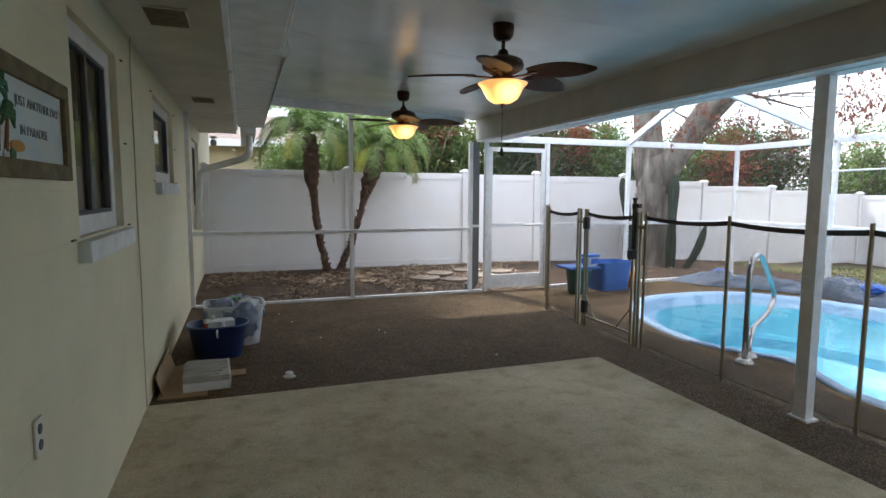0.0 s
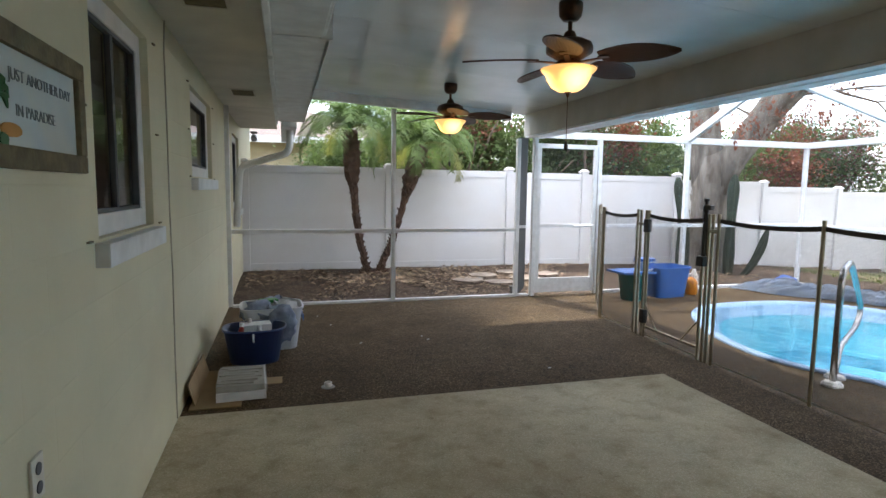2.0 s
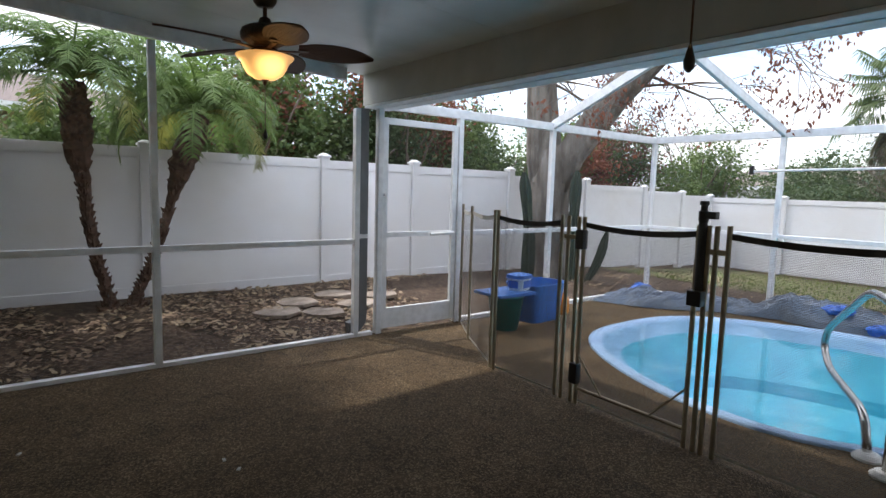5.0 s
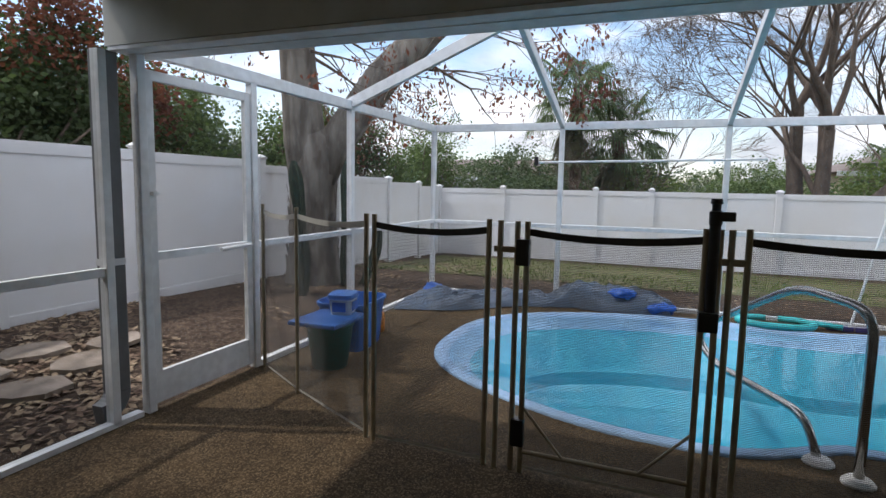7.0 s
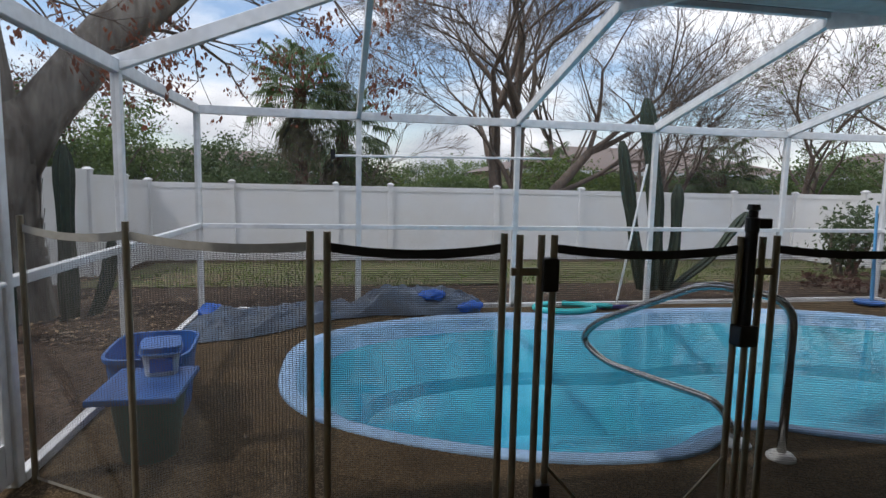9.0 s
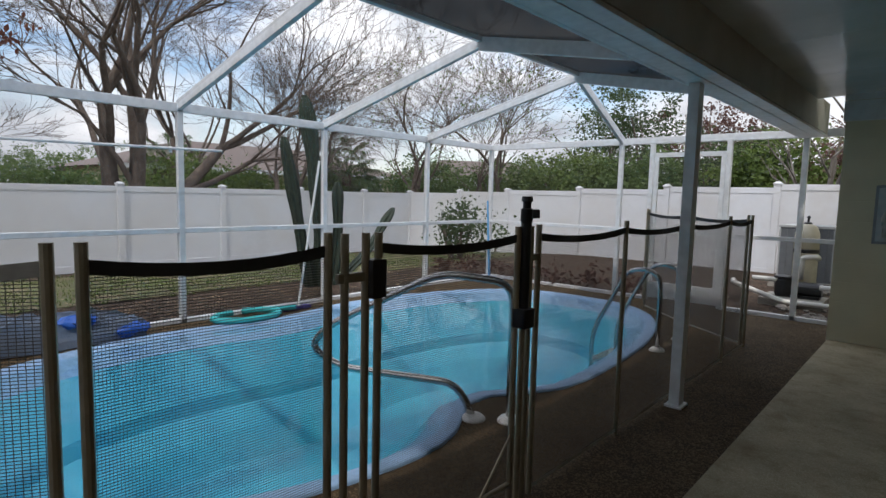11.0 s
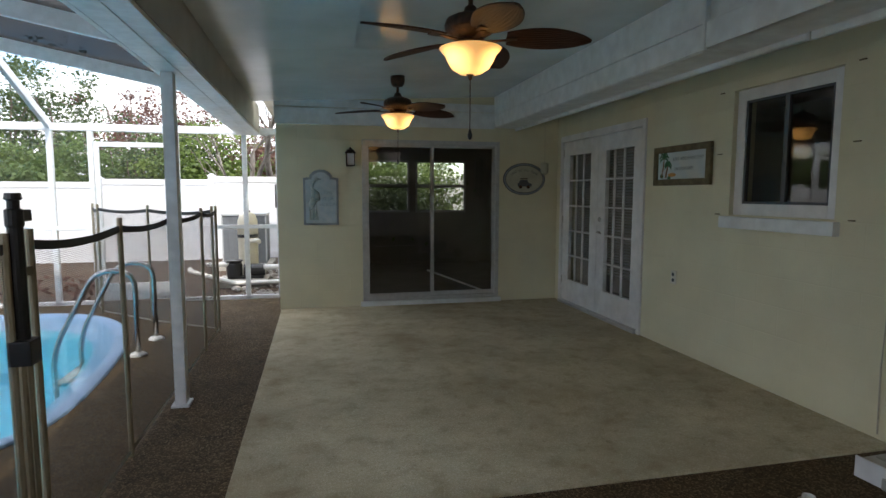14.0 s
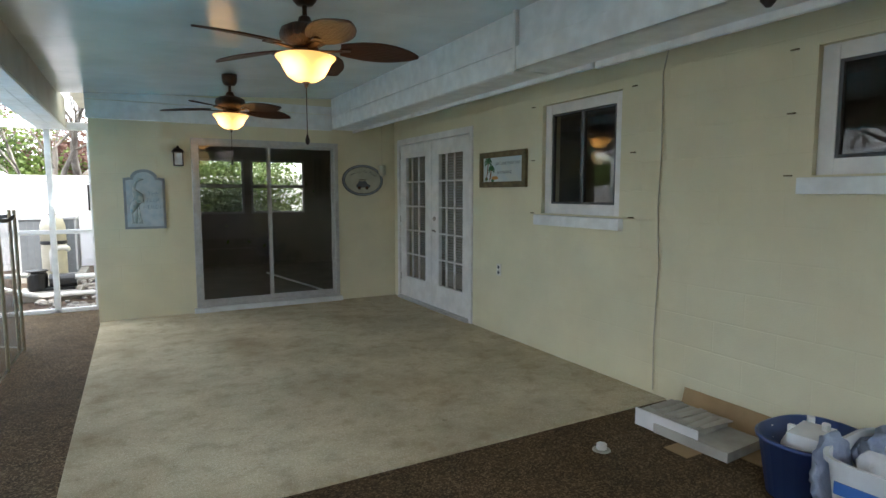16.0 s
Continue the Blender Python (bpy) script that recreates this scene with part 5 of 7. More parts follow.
    s = thing("flood_light", (0.25, 9.3, 2.18), 0, "small grey twin flood light under the eave", "lamp")
    part("base", lathe([(0.05, 0.02), (0.05, 0.05)], 12), M_ACLID, s)
    for k in (-1, 1):
        part("head", lathe([(0.02, 0.0), (0.045, 0.05), (0.045, 0.09)], 12), M_ACLID, s).matrix_basis = Matrix.Translation((0, 0.03 * k, 0.0)) @ Matrix.Rotation(radians(130 * k), 4, "X")


build_signs()


# ---- patio: loose things on the floor ----
def crumple(bm, amp, freq, seed):
    for v in bm.verts:
        p = v.co * freq + Vector((seed, seed * 1.7, 0))
        v.co += Vector((noise.noise(p), noise.noise(p + Vector((9, 3, 1))), noise.noise(p + Vector((2, 8, 5))))) * amp


def cloth_lump(name, parent, loc, size, material, seed, label=""):
    bm = bmesh.new()
    bmesh.ops.create_icosphere(bm, subdivisions=3, radius=1.0)
    bmesh.ops.scale(bm, vec=size, verts=bm.verts[:])
    crumple(bm, min(size) * 0.7, 1.6 / min(size), seed)
    bmesh.ops.translate(bm, vec=loc, verts=bm.verts[:])
    return part(name, bm, material, parent, label, True)


def tub(w, l, h, taper, wall=0.006, n=28, p=0.45):
    """An open tub with rounded-rectangle plan, flared upwards, with a rolled rim."""
    def ring(k, z):
        out = []
        for i in range(n):
            a = 2 * math.pi * i / n
            c, s = math.cos(a), math.sin(a)
            out.append((k * w / 2 * math.copysign(abs(c) ** p, c), k * l / 2 * math.copysign(abs(s) ** p, s), z))
        return out
    bm = bmesh.new()
    seq = [(taper, 0.0), (1.0, h * 0.93), (1.06, h * 0.94), (1.07, h), (1.0, h), (taper - 0.03, 0.012)]
    rings = [ring(k, z) for k, z in seq]
    vs = [[bm.verts.new(q) for q in r] for r in rings]
    for a, b in zip(vs, vs[1:]):
        for i in range(n):
            bm.faces.new((a[i], a[(i + 1) % n], b[(i + 1) % n], b[i]))
    bm.faces.new(list(reversed(vs[0])))
    bm.faces.new(vs[-1])
    return bm


def build_floor_things():
    t = thing("storage_tub", (0.40, 5.42, -0.012), 0, "round navy plastic tub holding cleaning things", "tub")
    part("tub", tub(0.48, 0.38, 0.29, 0.80, p=0.8), M_NAVY, t, smooth=True)
    for k in (-1, 1):
        part("handle", tube(bend([(0.0, 0.186 * k, 0.265), (0.0, 0.23 * k, 0.24), (0.0, 0.18 * k, 0.20)], 0.02), 0.008, 6), M_PAPER, t, "pale grip")
    for i, (x, y, m, h) in enumerate(((-0.12, -0.08, M_RED, 0.32), (0.05, -0.10, M_PAPER, 0.30), (-0.05, 0.06, M_YELLOW, 0.33), (0.10, 0.08, M_RED, 0.29))):
        b = thing("bottle", (0.40 + x * 0.8, 5.42 + y * 0.7, 0.002), 0, ("red", "white", "yellow", "red")[i] + " plastic cleaning bottle in the tub", "bottle", "bottles in the tub")
        part("body", lathe([(0.04, 0.0), (0.042, 0.02), (0.042, h * 0.7), (0.02, h * 0.85), (0.016, h * 0.9)], 14), m, b, smooth=True)
        part("cap", lathe([(0.018, h * 0.9), (0.018, h)], 10), M_PAPER, b)
    b = thing("paper_box", (0.42, 5.43, 0.23), 10, "white carton lying on the tub", "carton")
    part("carton", box((-0.11, -0.07, 0.0), (0.11, 0.07, 0.07), 0.004), M_PAPER, b)

    t = thing("storage_bin", (0.53, 5.86, -0.012), 4, "cloudy clear storage bin heaped with rags", "bin")
    part("bin", tub(0.52, 0.46, 0.38, 0.82), M_CLEAR, t, smooth=False)
    part("band", box((0.262, -0.16, 0.25), (0.268, 0.16, 0.30), 0.002), M_BLUE, t, "blue side handle")
    for i, (x, y, m, lab) in enumerate(((-0.10, -0.10, M_CLOTH, "blue-grey crumpled rag in the bin"), (0.10, 0.02, M_RAG, "white crumpled rag in the bin"), (0.02, 0.12, M_CLOTH, "blue-grey crumpled rag in the bin"))):
        r = thing("rag", (0.53 + x, 5.86 + y, 0.30), 0, lab, "rag", "rags in the bin")
        cloth_lump("cloth", r, (0, 0, 0), (0.15, 0.13, 0.10), m, 3.1 * i)
    r = thing("rag", (0.62, 5.62, 0.24), 0, "blue-grey rag hanging over the bin's rim", "rag", "rags in the bin")
    cloth_lump("cloth", r, (0, 0, 0), (0.13, 0.045, 0.17), M_CLOTH, 8.0)
    r = thing("green_packet", (0.50, 5.90, 0.36), 20, "green packet on the rags", "packet")
    part("packet", box((-0.08, -0.05, 0), (0.08, 0.05, 0.05), 0.01), M_GREENP, r)

    c = thing("cardboard_sheet", (0.20, 4.75, -0.010), 0, "flattened brown cardboard under the tile boxes", "cardboard")
    part("sheet", box((-0.16, -0.38, 0.0), (0.16, 0.42, 0.006)), M_CARD, c)
    fl = bmesh.new()
    add_box(fl, (-0.15, 0.06, 0.07), (0.005, 0.74, 0.16), Matrix.Rotation(radians(-16), 4, "Y"))
    part("upturned_flap", fl, M_CARD, c)
    part("side_flap", box((0.16, 0.02, 0.0), (0.42, 0.17, 0.004)), M_CARD, c)
    c = thing("tile_box", (0.35, 4.76, -0.003), 3, "low open box of grey floor tiles", "box")
    part("tile_pack", box((-0.17, -0.16, 0.0), (0.16, 0.30, 0.055), 0.003), M_TILE, c)
    part("lid", box((-0.17, -0.28, 0.056), (0.14, 0.10, 0.10), 0.004), M_TILE, c)
    part("paper_edge", box((0.142, -0.30, 0.0), (0.150, 0.12, 0.105), 0.002), M_PAPER, c, "white folded wrapper")
    part("paper_front", box((-0.17, -0.30, 0.0), (0.14, -0.285, 0.06), 0.002), M_PAPER, c, "white folded wrapper")
    for i in range(7):
        t = thing("mosaic_strip", (0.215 + 0.022 * (i % 3), 4.54 + 0.055 * i, 0.098), 4 * (i % 3) - 3, "thin grey tile strip on the box", "tile", "loose tile strips")
        part("strip", box((-0.02, -0.024, 0.0), (0.22, 0.024, 0.008 + 0.003 * (i % 2)), 0.002), M_TILE, t)

    d = thing("pipe_stub", (0.94, 4.62, -0.012), 0, "white cut pipe stub in the deck", "pipe")
    bm = lathe([(0.028, 0.0), (0.028, 0.036), (0.021, 0.036), (0.021, 0.004)], 18)
    part("ring", bm, M_PVC, d, smooth=False)
    part("collar", lathe([(0.05, 0.0), (0.046, 0.006), (0.028, 0.008)], 18), M_TILE, d)
    rng = random.Random(11)
    for i in range(6):
        s = thing("debris", (rng.uniform(0.9, 3.2), rng.uniform(4.4, 7.0), -0.012), rng.uniform(0, 90), "small pale crumb on the deck", "debris", "crumbs on the deck")
        part("crumb", box((-0.015, -0.008, 0), (0.015, 0.008, 0.006), 0.003), M_TILE, s)


build_floor_things()


# ---- pool side ----
def build_pool_things():
    r = thing("pool_handrail", (0, 0, 0), 0, "bent stainless pool handrail on white flanges", "handrail")
    path = bend([(4.64, 3.755, -0.01), (4.64, 3.755, 0.86), (5.03, 4.00, 0.90), (5.65, 4.38, 0.52), (5.77, 4.44, 0.37), (5.59, 4.34, 0.25), (4.91, 3.94, 0.21), (4.82, 3.885, -0.01)], 0.14, 7)
    part("rail", tube(path, 0.024, 12), M_STEEL, r, smooth=True)
    for x, y in ((4.64, 3.755), (4.82, 3.885)):
        part("flange", lathe([(0.075, -0.012), (0.075, 0.0), (0.055, 0.02), (0.026, 0.026)], 18, at=(x, y, 0)), M_PVC, r, "white round flange")
    l = thing("pool_ladder", (0, 0, 0), 0, "stainless pool ladder with two hoops", "ladder")
    for k, y in enumerate((1.42, 0.86)):
        path = bend([(4.62, y, -0.01), (4.62, y, 0.72), (4.92, y, 0.74), (5.28, y, 0.05), (5.25, y, -0.9)], 0.2, 6)
        part("hoop", tube(path, 0.022, 12), M_STEEL, l, smooth=True)
        part("flange", lathe([(0.07, -0.012), (0.07, 0.0), (0.05, 0.018), (0.024, 0.024)], 18, at=(4.62, y, 0)), M_PVC, l, "white round flange")
    for z in (-0.25, -0.5, -0.75):
        part("step", box((5.20, 0.88, z), (5.30, 1.40, z + 0.03), 0.006), M_STEEL, l)

    b = thing("teal_bucket", (5.17, 7.12, -0.012), 0, "teal round bucket with a blue lid", "bucket")
    part("bucket", tub(0.36, 0.36, 0.36, 0.74, p=0.95), M_TEAL, b, smooth=True)
    part("lid", box((-0.26, -0.20, 0.362), (0.24, 0.21, 0.395), 0.012), M_BLUE, b, "square blue lid")
    b = thing("blue_bin", (5.80, 7.28, -0.012), 6, "large blue storage bin without lid", "bin")
    part("bin", tub(0.62, 0.46, 0.42, 0.84), M_BLUE, b)
    b = thing("lidded_tub", (5.34, 7.10, 0.384), 14, "small clear tub with blue labels and a blue lid", "tub")
    part("tub", tub(0.25, 0.19, 0.13, 0.86), M_CLEAR, b)
    part("lid", tub(0.265, 0.205, 0.035, 1.0), M_BLUE, b, "blue snap lid").matrix_basis = Matrix.Translation((0, 0, 0.162)) @ Matrix.Rotation(math.pi, 4, "X")
    for side in (-1, 1):
        part("sticker", box((-0.075, side * 0.0955 - 0.002, 0.03), (0.075, side * 0.0955 + 0.002, 0.105), 0.001), M_TARPB, b, "bright blue printed sticker")
        part("sticker", box((side * 0.1255 - 0.002, -0.055, 0.03), (side * 0.1255 + 0.002, 0.055, 0.105), 0.001), M_TARPB, b, "bright blue printed sticker")
    b = thing("orange_jug", (6.26, 7.30, -0.012), 0, "orange liquid in a plastic jug with white cap", "jug")
    part("body", lathe([(0.09, 0.0), (0.10, 0.02), (0.10, 0.17), (0.07, 0.22), (0.03, 0.25)], 18), M_ORANGE, b, smooth=True)
    part("cap", lathe([(0.03, 0.25), (0.03, 0.29)], 12), M_PVC, b)
    b = thing("white_bottle", (6.42, 7.42, -0.012), 0, "white plastic bottle by the jug", "bottle")
    part("body", lathe([(0.055, 0.0), (0.06, 0.02), (0.06, 0.24), (0.025, 0.30), (0.022, 0.34)], 16), M_PVC, b, smooth=True)

    # folded pool cover: long crumpled roll
    c = thing("pool_cover", (0, 0, 0), 0, "crumpled grey-blue pool cover on the deck edge", "pool cover")
    bm = bmesh.new()
    nu, nv = 90, 22
    grid = []
    for i in range(nu + 1):
        u = i / nu
        cy = 7.55 - 3.0 * u
        left = 7.20 + 0.98 * smooth01(u / 0.62) + 0.10 * noise.noise((u * 6, 1, 0))
        right = 8.50
        row = []
        for j in range(nv + 1):
            v = j / nv
            x = left + (right - left) * v
            h = (0.15 + 0.12 * noise.noise((u * 7, v * 2, 4)) + 0.16 * smooth01((u - 0.5) / 0.25)) * (math.sin(math.pi * v) ** 0.6) * (math.sin(math.pi * min(1, max(0, u * 0.96 + 0.02))) ** 0.3)
            h += 0.05 * math.sin(math.pi * v) * noise.noise((u * 26, v * 6, 2)) + 0.03 * math.sin(math.pi * v) * noise.noise((u * 55, v * 16, 7))
            row.append(bm.verts.new((x + 0.03 * noise.noise((u * 18, v * 3, 1)), cy + 0.05 * noise.noise((u * 15, v * 6, 3)), max(-0.008, h))))
        grid.append(row)
    for i in range(nu):
        for j in range(nv):
            bm.faces.new((grid[i][j], grid[i][j + 1], grid[i + 1][j + 1], grid[i + 1][j]))
    bmesh.ops.solidify(bm, geom=bm.faces[:], thickness=0.006)
    part("cover", bm, M_TARP, c, smooth=False)
    cloth_lump("tarp_corner", c, (8.28, 4.70, 0.07), (0.12, 0.20, 0.07), M_TARPB, 4.0, "bright blue underside")
    cloth_lump("tarp_corner", c, (8.30, 5.10, 0.20), (0.10, 0.16, 0.06), M_TARPB, 14.0, "bright blue underside")
    cloth_lump("tarp_corner", c, (8.15, 7.45, 0.09), (0.18, 0.12, 0.07), M_TARPB, 24.0, "bright blue underside")

    f = thing("foam_float", (8.24, 3.52, 0.02), 0, "flat aqua foam swim ring on the deck", "float")
    ring = [(0.22 * math.cos(a) * 1.0, 0.36 * math.sin(a), 0.02) for a in [radians(10 + 340 * i / 30) for i in range(31)]]
    part("ring", tube(ring, 0.035, 10), M_FLOAT, f, smooth=True)
    part("tail", tube([(0.2, -0.10, 0.02), (0.10, -0.42, 0.02), (0.02, -0.62, 0.02)], 0.03, 8), M_FLOAT, f, smooth=True)

    b = thing("pool_brush", (8.33, 2.82, 0), 0, "white pole with a purple brush leaning on the cage", "brush")
    part("pole", tube([(0.0, 0.0, 0.03), (0.09, -0.36, 1.75)], 0.014, 8), M_ALU, b)
    for k in range(3):
        part("bristle_head", box((-0.03, -0.16 + 0.13 * k, -0.01), (0.03, -0.05 + 0.13 * k, 0.04), 0.01), M_PURPLE, b, "purple brush head")
    b = thing("leaf_net", (8.34, -0.86, 0), 0, "light blue pole with a blue leaf net", "net")
    part("pole", tube([(-0.06, 0.02, 0.05), (0.09, -0.06, 1.30)], 0.014, 8), M_BLUEPOLE, b)
    part("pole_extension", tube([(-0.10, 0.10, 0.05), (0.06, -0.02, 1.24)], 0.012, 8), M_BLUEPOLE, b)
    part("net", lathe([(0.03, 0.0), (0.17, 0.02), (0.18, 0.05), (0.16, 0.06)], 16, at=(-0.08, 0.1, -0.01)), M_BLUE, b, "blue net bag")
    b = thing("long_pole", (8.44, 0, 1.76), 0, "white extension pole hung across the cage", "pole")
    part("pole", tube([(0, 6.20, -0.02), (0, 3.68, 0.02)], 0.013, 8), M_ALU, b)
    part("head", box((-0.02, 6.18, -0.06), (0.02, 6.23, 0.05), 0.005), M_BLACK, b, "black end clip")
    part("hanger", box((0.0, 4.19, -0.03), (0.03, 4.21, 0.03), 0.003), M_ALU, b)


build_pool_things()


# ---- garden ----
def leaf_cloud(bm, centre, radii, n, size, rng, clump=1.6, keep=-0.05, droop=0.0, aspect=1.9):
    """Many small folded leaves in an uneven, gappy crown."""
    c = Vector(centre)
    made, tries = 0, 0
    while made < n and tries < n * 6:
        tries += 1
        d = Vector((rng.gauss(0, 1), rng.gauss(0, 1), rng.gauss(0, 1))).normalized()
        r = rng.random() ** 0.45
        p = c + Vector((d.x * radii[0], d.y * radii[1], d.z * radii[2])) * r
        k = noise.noise(p * clump) + 0.5 * noise.noise(p * clump * 2.7)
        if k < keep + 0.25 * (r - 0.6):
            continue
        made += 1
        a = Vector((rng.gauss(0, 1), rng.gauss(0, 1), rng.gauss(0, 0.7) - droop * 2)).normalized()
        b = a.cross(Vector((rng.gauss(0, 1), rng.gauss(0, 1), rng.gauss(0, 1)))).normalized()
        s = size * rng.uniform(0.6, 1.3)
        u, w = a * s, b * s / aspect
        bm.faces.new([bm.verts.new(p + q) for q in (-u * 0.5, w * 0.5, u * 0.5, -w * 0.5)])


def leaf_clusters(bm, centre, radii, n, size, rng, per=42, sigma=0.17):
    """A crown of many small leaf clumps, thicker towards the outside, with gaps between the clumps."""
    c = Vector(centre)
    for _ in range(max(1, n // per)):
        d = Vector((rng.gauss(0, 1), rng.gauss(0, 1), rng.gauss(0, 1))).normalized()
        r = rng.random() ** 0.4
        k = 1 + 0.35 * noise.noise(d * 2.2 + c)
        q = c + Vector((d.x * radii[0], d.y * radii[1], d.z * radii[2])) * r * k
        sg = sigma * rng.uniform(0.6, 1.4)
        for _ in range(per):
            p = q + Vector((rng.gauss(0, sg), rng.gauss(0, sg), rng.gauss(0, sg * 0.8)))
            a = Vector((rng.gauss(0, 1), rng.gauss(0, 1), rng.gauss(0, 0.7))).normalized()
            w = a.cross(Vector((rng.gauss(0, 1), rng.gauss(0, 1), rng.gauss(0, 1)))).normalized()
            s = size * rng.uniform(0.6, 1.3)
            u, w = a * s, w * s / 1.8
            bm.faces.new([bm.verts.new(p + o) for o in (-u * 0.5, w * 0.5, u * 0.5, -w * 0.5)])


def limb(bm, p, d, length, r, depth, rng, tips, spread=0.55, up=0.12, seg=5, sides=6, shrink=0.66):
    pts, rad = [p.copy()], [r]
    d = d.normalized()
    for i in range(seg):
        d = (d + Vector((rng.gauss(0, 0.10), rng.gauss(0, 0.10), rng.gauss(0, 0.07) + up * 0.5))).normalized()
        p = p + d * length / seg
        pts.append(p.copy())
        rad.append(max(0.005, r * (1 - 0.45 * (i + 1) / seg)))
    tube(pts, rad, sides, bm, caps=False)
    if depth == 0:
        tips.append(p)
        return
    kids = rng.choice((2, 3, 3))
    for k in range(kids + 1):
        q = pts[-1] if k < 2 else pts[rng.randint(2, seg)]
        side = Vector((rng.gauss(0, 1), rng.gauss(0, 1), rng.gauss(0, 0.6)))
        nd = (d + (side - d * side.dot(d)).normalized() * spread * rng.uniform(0.6, 1.25)).normalized()
        limb(bm, q, nd, length * shrink * rng.uniform(0.8, 1.15), rad[-1] * rng.uniform(0.6, 0.85), depth - 1, rng, tips, spread, up, max(3, seg - 1), max(3, sides - 1), shrink)


def bare_tree(name, loc, stems, height, r, depth, seed, label, leaves=None, leaf_n=0, leaf_size=0.1, bark=None, twig_mat=None):
    rng = random.Random(seed)
    t = thing(name, loc, 0, label, "tree")
    bm, tips = bmesh.new(), []
    for dx, dy, lean_x, lean_y, k in stems:
        limb(bm, Vector((dx, dy, -0.2)), Vector((lean_x, lean_y, 1.0)), height * 0.34 * k, r * k, depth, rng, tips, 0.66, 0.05, 6, 7, 0.72)
    part("trunk", bm, bark or M_BARK2, t, smooth=True)
    if leaves:
        bm = bmesh.new()
        for p in tips:
            for _ in range(leaf_n):
                q = p + Vector((rng.gauss(0, 0.25), rng.gauss(0, 0.25), rng.gauss(-0.1, 0.25)))
                leaf_cloud(bm, q, (0.05, 0.05, 0.05), 1, leaf_size, rng, keep=-9, droop=0.5)
        part("crown", bm, leaves, t)
    return t


def shrub(name, loc, radii, n, size, material, seed, label, category="tree", stems=5, keep=-0.05, clump=1.6, second=None):
    """A leafy tree or bush: branching stems under an uneven crown."""
    rng = random.Random(seed)
    t = thing(name, loc, 0, label, category)
    h = radii[2]
    bm = bmesh.new()
    for i in range(stems):
        a = 2 * math.pi * i / stems + rng.random()
        tips = []
        limb(bm, Vector((0.1 * math.cos(a), 0.1 * math.sin(a), -0.15)), Vector((0.35 * math.cos(a), 0.35 * math.sin(a), 1)), h * 0.9, 0.05 * h ** 0.5, 1, rng, tips, 0.6)
    part("trunk", bm, M_BARK2, t, smooth=True)
    bm = bmesh.new()
    lobes = 5 if n > 1500 else 3
    for i in range(lobes):
        a = rng.uniform(0, 6.28)
        c = (radii[0] * 0.5 * math.cos(a), radii[1] * 0.5 * math.sin(a), h * rng.uniform(0.75, 1.35))
        leaf_clusters(bm, c, (radii[0] * 0.75, radii[1] * 0.75, h * rng.uniform(0.55, 0.85)), n // lobes, size, rng, 42, 0.11 + 0.05 * min(1.5, radii[0]))
    part("crown", bm, material, t)
    if second:
        bm = bmesh.new()
        for i in range(2):
            a = rng.uniform(0, 6.28)
            leaf_clusters(bm, (radii[0] * 0.6 * math.cos(a), radii[1] * 0.6 * math.sin(a), h * rng.uniform(1.1, 1.7)), (radii[0] * 0.55, radii[1] * 0.55, h * 0.45), n // 7, size, rng)
        part("crown_tint", bm, second, t, "rust red leaves among the green")
    return t


def feather_frond(bm, base, az, lift, length, rng, leaf=0.30, pairs=34, droop=1.0):
    """An arching frond: midrib with drooping leaflets on both sides."""
    pts = []
    p = Vector(base)
    el = lift
    n = 12
    out = Vector((math.cos(az), math.sin(az), 0))
    for i in range(n + 1):
        pts.append(p.copy())
        p = p + (out * math.cos(el) + Vector((0, 0, 1)) * math.sin(el)) * length / n
        el -= droop * (0.09 + 0.10 * i / n) * 1.5
    tube(pts, [0.011 * (1 - 0.8 * i / n) + 0.002 for i in range(n + 1)], 4, bm, caps=False)
    side = out.cross(Vector((0, 0, 1)))
    for k in range(pairs):
        t = 0.12 + 0.88 * k / pairs
        f = t * n
        i = min(n - 1, int(f))
        q = pts[i].lerp(pts[i + 1], f - i)
        d = (pts[i + 1] - pts[i]).normalized()
        ll = leaf * (math.sin(math.pi * (0.12 + 0.83 * t)) ** 0.6) * rng.uniform(0.8, 1.1)
        for s in (-1, 1):
            v = (side * s * 0.85 + d * 0.55 + Vector((0, 0, rng.uniform(-0.35, 0.15)))).normalized()
            mid = q + v * ll * 0.5
            tip = q + v * ll + Vector((0, 0, -0.30 * ll))
            w = d * 0.0075
            a, b, c, e = bm.verts.new(q - w), bm.verts.new(q + w), bm.verts.new(mid + w), bm.verts.new(mid - w)
            bm.faces.new((a, b, c, e))
            bm.faces.new((e, c, bm.verts.new(tip)))


def fan_leaf(bm, base, d, length, rng):
    """A fan palm leaf: stalk and a round spread of narrow folded segments."""
    d = d.normalized()
    hub = Vector(base) + d * length
    arch = Vector(base).lerp(hub, 0.5) + Vector((0, 0, 0.16 * length))
    tube([Vector(base), arch, hub], [0.022, 0.017, 0.012], 4, bm, caps=False)
    d = (hub - arch).normalized()
    side = d.cross(Vector((0, 0, 1))).normalized()
    for k in range(34):
        a = radians(-125 + 250 * k / 33)
        v = (d * math.cos(a) + side * math.sin(a)).normalized()
        ll = 0.85 * (0.75 + 0.25 * math.cos(a)) * rng.uniform(0.85, 1.1)
        w = Vector((0, 0, 1)).cross(v).normalized() * 0.026
        m = hub + v * ll * 0.6 + Vector((0, 0, -0.06 * ll))
        tip = hub + v * ll * 0.9 + Vector((0, 0, rng.uniform(-0.62, -0.35) * ll))
        bm.faces.new([bm.verts.new(q) for q in (hub, m + w, m - w)])
        bm.faces.new([bm.verts.new(q) for q in (m + w, tip, m - w)])


